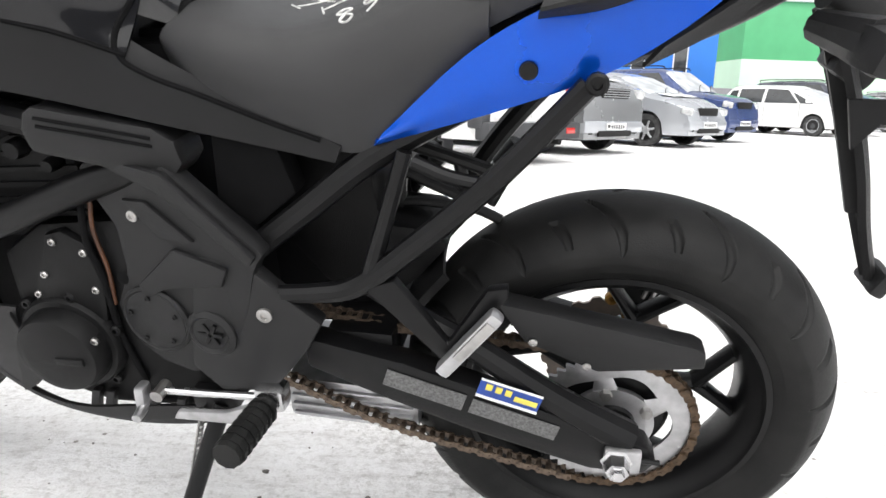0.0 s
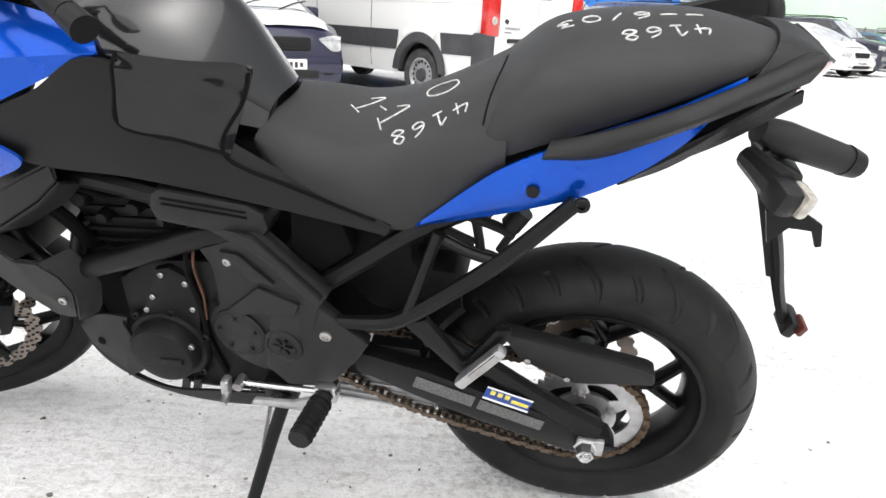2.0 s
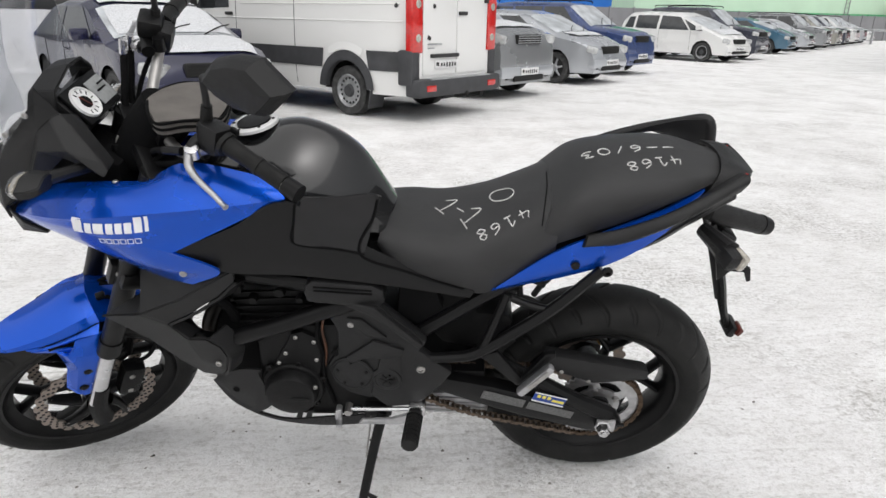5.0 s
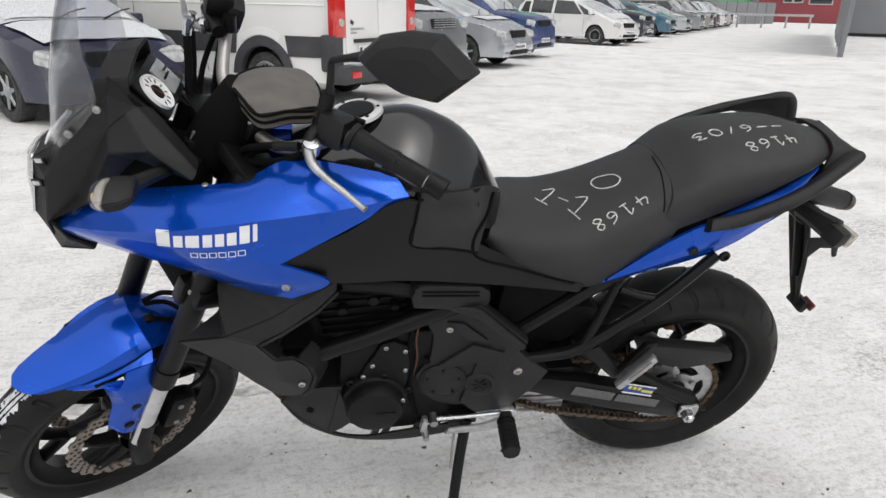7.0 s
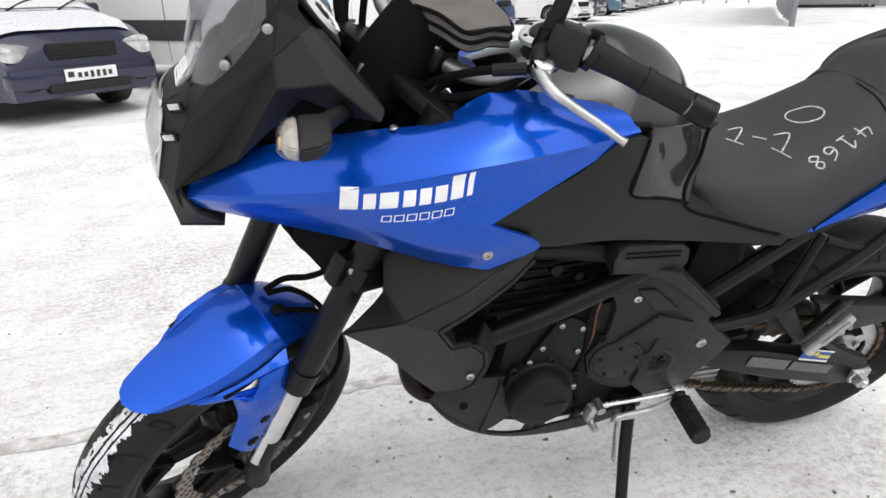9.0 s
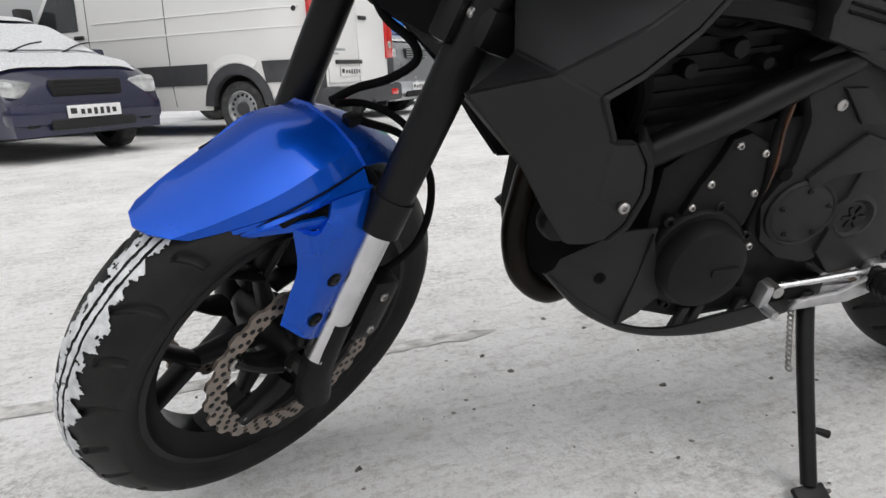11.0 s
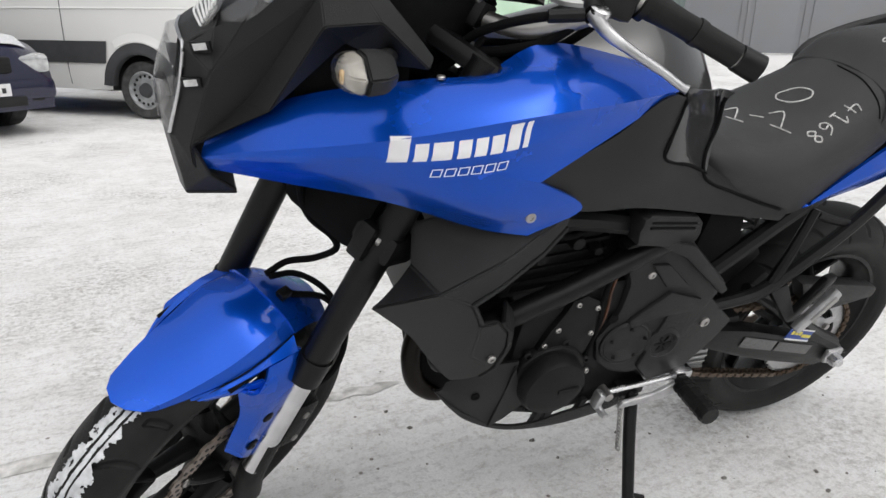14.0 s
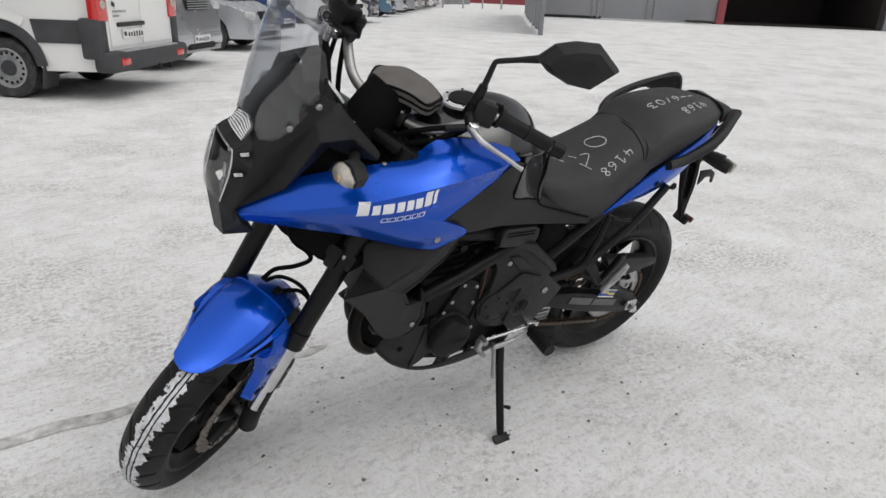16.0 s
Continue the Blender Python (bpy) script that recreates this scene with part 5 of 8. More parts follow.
part("chin", facets([[(-1.392, -0.096, 0.914), (-1.372, -0.090, 0.866), (-1.338, -0.074, 0.830)], [(-1.417, -0.078, 0.926), (-1.411, -0.068, 0.880), (-1.404, -0.062, 0.829)],
                     [(-1.426, MID, 0.926), (-1.420, MID, 0.878), (-1.412, MID, 0.826)], [(-1.417, 0.038, 0.926), (-1.411, 0.028, 0.880), (-1.404, 0.022, 0.829)], [(-1.392, 0.056, 0.914), (-1.372, 0.050, 0.866), (-1.338, 0.034, 0.830)]], 0.006), PLASTIC, cowl, "", 8)
part("chin_floor", facets([[(-1.404, -0.062, 0.829), (-1.338, -0.074, 0.830)], [(-1.412, MID, 0.826), (-1.338, MID, 0.828)], [(-1.404, 0.022, 0.829), (-1.338, 0.034, 0.830)]], 0.004), PLASTIC, cowl)
lamp = part("headlamp", sheet([[(-1.391, -0.079, 1.032), (-1.400, -0.085, 0.985), (-1.416, -0.080, 0.928)], [(-1.404, -0.058, 1.034), (-1.418, -0.060, 0.980), (-1.424, -0.056, 0.927)], [(-1.407, MID, 1.036), (-1.427, MID, 0.980), (-1.428, MID, 0.926)]], 18, 21, 0.002, mid=MID), LENS, bike, "headlamp with domed clear lens over a dark bowl")
lamp.visible_shadow = False
part("bowl", sheet([[(-1.386, -0.072, 1.026), (-1.394, -0.076, 0.985), (-1.408, -0.072, 0.932)], [(-1.345, -0.056, 1.020), (-1.335, -0.056, 0.980), (-1.352, -0.054, 0.936)], [(-1.340, MID, 1.020), (-1.330, MID, 0.980), (-1.348, MID, 0.934)]], 14, 15, 0.003, mid=MID), FRAME, lamp, "dark lamp bowl")
for sgn in (1, -1):
    for x, z, r in ((-1.368, 1.002, 0.024), (-1.382, 0.955, 0.021)):
        part("reflector", lathe([(0.0, r), (0.006, 0.86 * r), (0.012, 0.55 * r), (0.014, 0.28 * r), (0.002, 0.26 * r), (0.0, 0.0001)], (x, MID + sgn * -0.034, z), "x", 28), REFLECTOR, lamp, "silvered reflector")
part("fin", sheet([[(-1.398, -0.070, 0.995), (-1.402, -0.068, 0.965), (-1.410, -0.066, 0.935)], [(-1.396, -0.052, 0.998), (-1.400, -0.050, 0.965), (-1.408, -0.048, 0.936)]], 8, 4, 0.003), REFLECTOR, lamp)
posl = part("position_lamp", shell([(-1.366, -0.064, 1.050), (-1.345, -0.060, 1.078), (-1.338, MID, 1.086), (-1.345, 0.020, 1.078), (-1.366, 0.024, 1.050), (-1.371, MID, 1.054)], [(0, 1, 2, 5), (5, 2, 3, 4)], 0.006, 0.0015), REFLECTOR, lamp, "ribbed clear position lamp")
for k in range(7):
    f = (k + 0.5) / 7
    part("rib", tube([(-1.368 + 0.021 * f, -0.064 + 0.004 * f, 1.0515 + 0.028 * f), (-1.3735 + 0.033 * f, MID, 1.0555 + 0.032 * f), (-1.368 + 0.021 * f, 0.024 - 0.004 * f, 1.0515 + 0.028 * f)], 0.0016, 6), WHITE, posl)
screen = part("windscreen", sheet([[(-1.343, -0.088, 1.066), (-1.31, -0.124, 1.082), (-1.245, -0.130, 1.150), (-1.238, -0.128, 1.200)],
                                   [(-1.345, -0.080, 1.082), (-1.310, -0.116, 1.145), (-1.275, -0.130, 1.220), (-1.240, -0.128, 1.262)],
                                   [(-1.350, -0.055, 1.092), (-1.315, -0.085, 1.195), (-1.270, -0.090, 1.310), (-1.222, -0.100, 1.372)],
                                   [(-1.354, MID, 1.096), (-1.316, MID, 1.215), (-1.262, MID, 1.340), (-1.190, MID, 1.415)]], 22, 29, 0.003, mid=MID), SHIELD, bike, "tall clear smoked windscreen")
screen.visible_shadow = False
for x, y, z in ((-1.295, -0.133, 1.107), (-1.239, -0.136, 1.151)):
    part("screw", bolt((x, y, z), 0.0065, 0.004), STEEL, screen)
for sgn in (1, -1):
    yy = lambda v: MID + sgn * (v - MID)
    sg = part("front_turn_signal", tube([(-1.150, yy(-0.135), 1.040), (-1.172, yy(-0.180), 1.050), (-1.192, yy(-0.215), 1.056)], [0.012, 0.012, 0.014]), PLASTIC, bike, "angular front turn signal with clear lens")
    SECT = [(-0.202, 1.054), (-0.216, 1.076), (-0.250, 1.080), (-0.284, 1.064), (-0.276, 1.044), (-0.232, 1.034)]

    def pod(rings):
        bm = bmesh.new()
        vs = [[bm.verts.new((x + 0.06 * (zz - 1.058), yy(-0.242 + k * (y + 0.242) + dy), 1.057 + k * (zz - 1.057))) for y, zz in SECT] for x, k, dy in rings]
        for a, b in zip(vs, vs[1:]):
            for i in range(6):
                bm.faces.new((a[i], a[(i + 1) % 6], b[(i + 1) % 6], b[i]))
        bm.faces.new(vs[0])
        bm.faces.new(vs[-1][::-1])
        bmesh.ops.recalc_face_normals(bm, faces=bm.faces)
        bmesh.ops.bevel(bm, geom=[e for e in bm.edges if e.calc_face_angle(0) > 0.3], offset=0.0022, segments=2, affect="EDGES")
        return bm
    part("housing", pod([(-1.2155, 1.0, 0.0), (-1.192, 0.96, 0.004), (-1.178, 0.70, 0.010)]), PLASTIC, sg)
    glass = part("lens", pod([(-1.242, 0.62, 0.006), (-1.234, 0.86, 0.003), (-1.2165, 0.985, 0.0)]), LENS, sg, "clear lens")
    glass.visible_shadow = False
    part("reflector", pod([(-1.2375, 0.50, 0.006), (-1.231, 0.78, 0.003), (-1.2175, 0.93, 0.0)]), CLEAR, glass, "pale faceted reflector")
    part("bulb", tube([(-1.230, yy(-0.248), 1.056), (-1.238, yy(-0.248), 1.056), (-1.2400, yy(-0.248), 1.056)], [0.008, 0.008, 0.005], 14), AMBER, glass, "amber bulb")
dash = part("instrument_panel", block((-1.200, -0.005, 1.115), (0.055, 0.160, 0.090), 0.02, (0, -38, 0)), PLASTIC, bike, "black instrument cluster with grey display")
part("hood", shell([(-1.262, -0.112, 1.118), (-1.252, -0.085, 1.178), (-1.238, -0.030, 1.205), (-1.236, 0.020, 1.205), (-1.250, 0.075, 1.176), (-1.262, 0.096, 1.118),
                    (-1.204, -0.108, 1.108), (-1.198, -0.080, 1.180), (-1.186, -0.028, 1.214), (-1.184, 0.022, 1.214), (-1.196, 0.072, 1.178), (-1.204, 0.092, 1.108), (-1.160, -0.100, 1.068), (-1.160, 0.082, 1.068), (-1.215, -0.110, 1.060), (-1.215, 0.092, 1.060)],
                   [(0, 1, 7, 6), (1, 2, 8, 7), (2, 3, 9, 8), (3, 4, 10, 9), (4, 5, 11, 10), (0, 6, 12, 14), (5, 15, 13, 11)], 0.006, 0.002), PLASTIC, dash, "", 12)
DX, DY, DZ = -0.034, 0.014, -0.034
bez = part("bezel", block((-1.140 + DX, MID + DY, 1.170 + DZ), (0.008, 0.142, 0.082), 0.012, (0, -38, 0)), FRAME, dash, "black bezel")
part("display", block((-1.134 + DX, MID + 0.034 + DY, 1.1745 + DZ), (0.004, 0.060, 0.056), 0.004, (0, -38, 0)), LCDGREY, bez, "pale grey display")
for k in range(3):
    part("display_bar", block((-1.1316 + DX, MID + 0.034 + DY, 1.1765 + DZ + 0.014 * (k - 1)), (0.001, 0.044 - 0.008 * k, 0.004), 0.0003, (0, -38, 0)), FRAME, bez)
dial = part("dial", lathe([(0, 0.035), (0.006, 0.034), (0.006, 0.031), (0.003, 0.030), (0.003, 0.0001)], (0, 0, 0), "z", 36), WHITE, bez, "white round dial")
dial.matrix_basis = pose(-1.136 + DX, MID - 0.034 + DY, 1.172 + DZ, 0, 52, 0)
part("hub", lathe([(0.003, 0.014), (0.005, 0.013), (0.005, 0.0001)], (0, 0, 0), "z", 24), FRAME, dial)
for k in range(9):
    a = radians(-30 + 30 * k)
    part("tick", block((0.024 * math.cos(a), 0.024 * math.sin(a), 0.0036), (0.008, 0.0022, 0.0010), 0.0003, (0, 0, math.degrees(a))), FRAME, dial)
part("needle", block((-1.1325 + DX, MID - 0.036 + DY, 1.176 + DZ), (0.002, 0.003, 0.030), 0.0006, (25, -38, 0)), BROWNLENS, bez)
part("button", block((-1.118 + DX, MID + 0.020 + DY, 1.134 + DZ), (0.010, 0.012, 0.010), 0.003, (0, -38, 0)), FRAME, bez)

# front end: fork, mudguard, brakes, bars; built straight ahead, then turned
def leg(z):
    return -1.325 + (z - 0.573) * math.tan(radians(25))


for sgn in (-1, 1):
    y = -0.02 + sgn * 0.108
    fk = part("fork_leg", steered(tube([(leg(0.555), y, 0.555), (leg(0.60), y, 0.60), (leg(1.07), y, 1.07)], [0.0255, 0.0248, 0.0248], 20, 12)), FRAME, bike, "upside-down fork leg, black with bright stanchion")
    part("collar", steered(tube([(leg(0.550), y, 0.550), (leg(0.595), y, 0.595)], 0.0278, 20)), FRAME, fk)
    part("stanchion", steered(tube([(leg(0.36), y, 0.36), (leg(0.56), y, 0.56)], 0.0205, 20)), CHROME, fk)
    part("axle_clamp", steered(tube([(leg(0.42) + 0.002, y, 0.42), (leg(0.34) + 0.008, y, 0.34), (-1.432, y, 0.272)], [0.022, 0.024, 0.026], 16)), ENGINE, fk)
    cal = part("brake_caliper", steered(block((-1.325, y + sgn * -0.018, 0.385), (0.060, 0.05, 0.11), 0.018, (0, 25, 0))), ENGINE, fk, "black brake caliper")
    part("bolt", steered(bolt((-1.318, y + sgn * 0.006, 0.415), 0.007, 0.005, "y", sgn)), STEEL, cal)
    part("bolt", steered(bolt((-1.338, y + sgn * 0.006, 0.358), 0.007, 0.005, "y", sgn)), STEEL, cal)
part("axle", steered(tube([(-1.43, -0.145, 0.300), (-1.43, 0.105, 0.300)], 0.012)), STEEL, fw)
part("lower_clamp", steered(block((leg(0.79) + 0.025, -0.02, 0.79), (0.085, 0.28, 0.05), 0.015, (0, 25, 0))), FRAME, bike, "black lower fork clamp")
part("clamp_lug", steered(block((-1.232, -0.111, 0.801), (0.050, 0.030, 0.060), 0.008, (0, 25, 0))), FRAME, bike)
for x, y, z in ((-1.234, -0.129, 0.815), (-1.231, -0.122, 0.788)):
    part("clamp_bolt", steered(bolt((x, y, z), 0.0075, 0.006)), STEEL, bike)
part("stem_loom", steered(block((leg(0.82) + 0.03, -0.02, 0.82), (0.10, 0.17, 0.16), 0.03, (0, 25, 0))), CLOTH_AND_FILL, bike, "dark wiring round the steering stem")
part("upper_clamp", steered(block((leg(1.05) + 0.03, -0.02, 1.05), (0.09, 0.27, 0.03), 0.012, (0, 25, 0))), FRAME, bike, "black upper fork clamp")
MG = -0.004
mg = part("front_mudguard", steered(join(
    sheet([[(-1.545, MG - 0.046, 0.586), (-1.502, MG - 0.060, 0.589), (-1.44, MG - 0.077, 0.597), (-1.385, MG - 0.084, 0.611), (-1.328, MG - 0.080, 0.617)],
           [(-1.561, MG - 0.039, 0.592), (-1.510, MG - 0.054, 0.602), (-1.44, MG - 0.066, 0.616), (-1.385, MG - 0.069, 0.631), (-1.330, MG - 0.062, 0.634)],
           [(-1.577, MG - 0.022, 0.595), (-1.520, MG - 0.030, 0.604), (-1.44, MG - 0.034, 0.630), (-1.386, MG - 0.032, 0.645), (-1.334, MG - 0.026, 0.648)],
           [(-1.584, MG, 0.595), (-1.525, MG, 0.607), (-1.44, MG, 0.634), (-1.388, MG, 0.649), (-1.336, MG, 0.651)]], 40, 7, 0.004, mid=MG, folds=True),
    sheet([[(-1.328, MG - 0.080, 0.617), (-1.29, MG - 0.074, 0.603), (-1.238, MG - 0.064, 0.562)],
           [(-1.330, MG - 0.062, 0.634), (-1.286, MG - 0.056, 0.612), (-1.231, MG - 0.050, 0.570)],
           [(-1.334, MG - 0.026, 0.648), (-1.280, MG - 0.026, 0.619), (-1.224, MG - 0.024, 0.577)],
           [(-1.336, MG, 0.651), (-1.278, MG, 0.621), (-1.222, MG, 0.579)]], 14, 7, 0.004, mid=MG, folds=True))), BLUE, bike, "glossy blue front mudguard", 26)
for sgn in (-1, 1):
    yy = lambda v: MG + sgn * v
    part("side_wing", steered(sheet([[(-1.502, yy(0.061), 0.589), (-1.44, yy(0.079), 0.597), (-1.38, yy(0.085), 0.611), (-1.328, yy(0.080), 0.617)],
                                     [(-1.500, yy(0.064), 0.577), (-1.452, yy(0.084), 0.592), (-1.386, yy(0.099), 0.609), (-1.338, yy(0.104), 0.606)]], 18, 4, 0.005)), BLUE, mg)
    if sgn < 0:
        part("seam", steered(tube([(-1.503, yy(0.062), 0.580), (-1.44, yy(0.080), 0.599), (-1.38, yy(0.086), 0.613), (-1.326, yy(0.081), 0.619)], 0.0012, 6)), CLOTH_AND_FILL, mg)
    part("lower_lip", steered(sheet([[(-1.503, yy(0.062), 0.578), (-1.455, yy(0.088), 0.590), (-1.405, yy(0.106), 0.592)],
                                     [(-1.503, yy(0.060), 0.573), (-1.455, yy(0.088), 0.580), (-1.400, yy(0.110), 0.577)]], 14, 4, 0.005)), BLUE, mg)
    part("vent", steered(prism([(-1.455, 0.590), (-1.386, 0.607), (-1.392, 0.594), (-1.41, 0.588)], yy(0.072), yy(0.092), 0.001)), CLOTH_AND_FILL, mg)
    part("stay", steered(sheet([[(-1.442, yy(0.092), 0.584), (-1.440, yy(0.098), 0.52), (-1.455, yy(0.099), 0.475), (-1.468, yy(0.100), 0.435)],
                                [(-1.424, yy(0.112), 0.578), (-1.418, yy(0.117), 0.52), (-1.436, yy(0.118), 0.465), (-1.452, yy(0.118), 0.418)],
                                [(-1.385, yy(0.112), 0.585), (-1.385, yy(0.122), 0.535), (-1.405, yy(0.121), 0.470), (-1.438, yy(0.120), 0.402)],
                                [(-1.352, yy(0.112), 0.588), (-1.355, yy(0.124), 0.550), (-1.378, yy(0.121), 0.480), (-1.424, yy(0.118), 0.394)]], 16, 10, 0.008)), BLUE, mg, "", 14)
    part("stay_top", steered(sheet([[(-1.392, yy(0.100), 0.606), (-1.338, yy(0.104), 0.606), (-1.328, yy(0.098), 0.602)],
                                    [(-1.402, yy(0.108), 0.592), (-1.365, yy(0.114), 0.590), (-1.340, yy(0.112), 0.585)],
                                    [(-1.420, yy(0.113), 0.577), (-1.385, yy(0.121), 0.560), (-1.352, yy(0.123), 0.555)]], 12, 8, 0.006)), BLUE, mg, "", 14)
    for x, z in ((-1.400, 0.496), (-1.429, 0.437)):
        part("screw", steered(bolt((x, yy(0.121), z), 0.0075, 0.004, "y", sgn)), FRAME, mg)
        part("washer", steered(lathe([(sgn * 0.0012, 0.0115), (sgn * 0.0018, 0.0085), (sgn * 0.0018, 0.0001)], (x, yy(0.1205), z), "y", 16)), CLOTH_AND_FILL, mg)
part("brake_hose", steered(tube([(-1.33, -0.09, 0.40), (-1.25, -0.12, 0.47), (-1.215, -0.10, 0.55), (-1.235, -0.06, 0.61), (-1.295, -0.035, 0.645)], 0.0055)), CLOTH_AND_FILL, bike, "black brake hose")
part("brake_hose", steered(tube([(-1.255, 0.02, 0.86), (-1.250, 0.018, 0.800), (-1.240, 0.000, 0.758), (-1.222, -0.036, 0.735), (-1.220, -0.045, 0.712), (-1.238, -0.020, 0.680), (-1.262, 0.015, 0.655), (-1.300, 0.020, 0.645)], 0.0058)), CLOTH_AND_FILL, bike, "black brake hose")
part("brake_hose", steered(tube([(-1.300, 0.010, 0.648), (-1.262, 0.000, 0.640), (-1.242, -0.030, 0.635), (-1.232, -0.062, 0.622), (-1.225, -0.085, 0.590)], 0.0052)), CLOTH_AND_FILL, bike, "black brake hose")
part("hose_clip", steered(block((-1.305, -0.03, 0.648), (0.022, 0.018, 0.014), 0.004)), FRAME, bike)

bars = part("handlebar", steered(tube([(-0.893, -0.370, 1.158), (-0.940, -0.275, 1.182), (-0.966, -0.225, 1.176), (-0.998, -0.180, 1.136), (-1.028, -0.133, 1.104), (-1.040, -0.080, 1.092), (-1.040, -0.02, 1.090), (-1.040, 0.040, 1.092), (-1.028, 0.093, 1.104), (-0.998, 0.140, 1.136), (-0.966, 0.185, 1.176), (-0.940, 0.235, 1.182), (-0.893, 0.330, 1.158)], 0.0120, 16, 100)), BAR, bike, "bare aluminium handlebar turned on full lock")
for sgn, yc in ((-1, -0.02), (1, -0.02)):
    gp = part("grip", steered(tube([(-0.955, yc + sgn * 0.226, 1.184), (-0.935, yc + sgn * 0.265, 1.177), (-0.893, yc + sgn * 0.342, 1.161)], [0.019, 0.0165, 0.017], 18)), RUBBER, bars, "ribbed black rubber grip")
    part("flange", steered(tube([(-0.960, yc + sgn * 0.217, 1.186), (-0.956, yc + sgn * 0.225, 1.184)], 0.024, 18)), RUBBER, gp)
    part("bar_end", steered(tube([(-0.892, yc + sgn * 0.345, 1.160), (-0.877, yc + sgn * 0.374, 1.155)], [0.018, 0.019], 18)), FRAME, gp)
    part("switch_box", steered(block((-0.970, yc + sgn * 0.188, 1.180), (0.050, 0.052, 0.056), 0.012, (0, 20, sgn * -25))), PLASTIC, bars, "black switch housing")
    part("button", steered(block((-0.935, yc + sgn * 0.205, 1.195), (0.008, 0.02, 0.014), 0.003, (0, 20, sgn * -25))), FRAME, bars)
    part("perch", steered(tube([(-0.972, yc + sgn * 0.172, 1.172), (-1.000, yc + sgn * 0.172, 1.170), (-1.020, yc + sgn * 0.186, 1.166)], [0.017, 0.013, 0.012], 14)), FRAME, bars, "black lever perch")
    part("mirror_boss", steered(tube([(-0.985, yc + sgn * 0.160, 1.165), (-0.982, yc + sgn * 0.160, 1.195)], [0.014, 0.012], 12)), FRAME, bars)
    part("ring", steered(tube([(-0.925, yc + sgn * 0.285, 1.1735), (-0.920, yc + sgn * 0.294, 1.1715)], 0.0182, 18)), RUBBER, gp)
    part("lever", steered(tube([(-1.022, yc + sgn * 0.185, 1.164), (-1.034, yc + sgn * 0.220, 1.159), (-1.030, yc + sgn * 0.255, 1.154), (-1.016, yc + sgn * 0.295, 1.146), (-1.007, yc + sgn * 0.322, 1.139), (-1.004, yc + sgn * 0.332, 1.138)], [0.0095, 0.0085, 0.0065, 0.0055, 0.0050, 0.0062], 12)), ALU, bars, "polished aluminium hand lever")
    part("lever_pivot", steered(lathe([(-0.010, 0.0001), (-0.010, 0.014), (0.010, 0.014), (0.012, 0.010), (0.012, 0.0001)], (-1.018, yc + sgn * 0.192, 1.164), "z", 20)), CHROME, bars)

MIRR = STEER @ Matrix.Diagonal((1, -1, 1, 1)) @ STEER.inverted()
for sgn in (-1, 1):
    def placed(bm):
        if sgn > 0:
            bmesh.ops.transform(bm, matrix=Matrix.Translation((0, 0, 0)) @ MIRR, verts=bm.verts)
            bmesh.ops.reverse_faces(bm, faces=bm.faces)
        return bm
    mirror = part("mirror", placed(tube([(-0.885, -0.150, 1.125), (-0.870, -0.158, 1.190), (-0.865, -0.166, 1.236), (-0.863, -0.169, 1.247), (-0.857, -0.178, 1.253), (-0.835, -0.212, 1.269), (-0.808, -0.250, 1.286)], [0.0085, 0.0070, 0.0062, 0.0060, 0.0060, 0.0062, 0.0095], 12, 60)), PLASTIC, bars, "black angular mirror on a bent stem")
    part("boot", placed(tube([(-0.886, -0.149, 1.12), (-0.880, -0.153, 1.150), (-0.870, -0.158, 1.190)], [0.0145, 0.0125, 0.0105], 14)), RUBBER, mirror)
    mc, mu, mv = Vector((-0.738, -0.284, 1.287)), Vector((0.904, -0.426, 0.03)), Vector((0, 0, 1))
    mn = mu.cross(mv).normalized()
    shape = [(-0.095, 0.002), (-0.062, 0.034), (-0.02, 0.045), (0.030, 0.046), (0.086, 0.0), (0.034, -0.048), (-0.02, -0.042), (-0.066, -0.022)]
    rings = []
    for k, off in ((0.45, 0.040), (0.78, 0.034), (0.95, 0.016), (1.0, 0.0), (0.97, -0.010)):
        rings.append([tuple(mc + mu * a * k + mv * b * k + mn * off) for a, b in shape])
    hb = grid_bm(np.array(rings), wrap_u=True)
    hb.verts.ensure_lookup_table()
    hb.faces.new([hb.verts[i] for i in range(8)])
    bmesh.ops.recalc_face_normals(hb, faces=hb.faces)
    part("shell", placed(hb), PLASTIC, mirror, "", 18)
    gb = bmesh.new()
    gb.faces.new([gb.verts.new(mc + mu * a * 0.96 + mv * b * 0.96 - mn * 0.009) for a, b in shape])
    part("glass", placed(gb), CHROME, mirror, "mirror glass")
part("master_cylinder", steered(block((-0.985, 0.178, 1.205), (0.052, 0.060, 0.045), 0.012, (0, 15, -20))), FRAME, bars, "black brake fluid reservoir")
part("cylinder_body", steered(tube([(-1.010, 0.130, 1.172), (-0.998, 0.200, 1.180)], 0.014, 14)), FRAME, bars)
for x, y, z in ((-1.058, 0.166, 1.158), (-1.040, 0.190, 1.150)):
    part("hose_fitting", steered(tube([(x + 0.008, y, z + 0.034), (x, y, z)], 0.0085, 6)), CHROME, bars, "bright hose fitting")
    part("brake_hose", steered(tube([(x, y, z), (x - 0.016, y - 0.030, z - 0.040), (x - 0.034, y - 0.062, z - 0.085), (x - 0.040, 0.06, 1.00), (-1.09, 0.03, 0.92)], 0.0075, 12)), CLOTH_AND_FILL, bars)
part("switch_cable", steered(tube([(-0.985, 0.165, 1.165), (-1.030, 0.125, 1.080), (-1.060, 0.085, 1.020), (-1.07, 0.04, 0.94)], 0.006)), CLOTH_AND_FILL, bars)
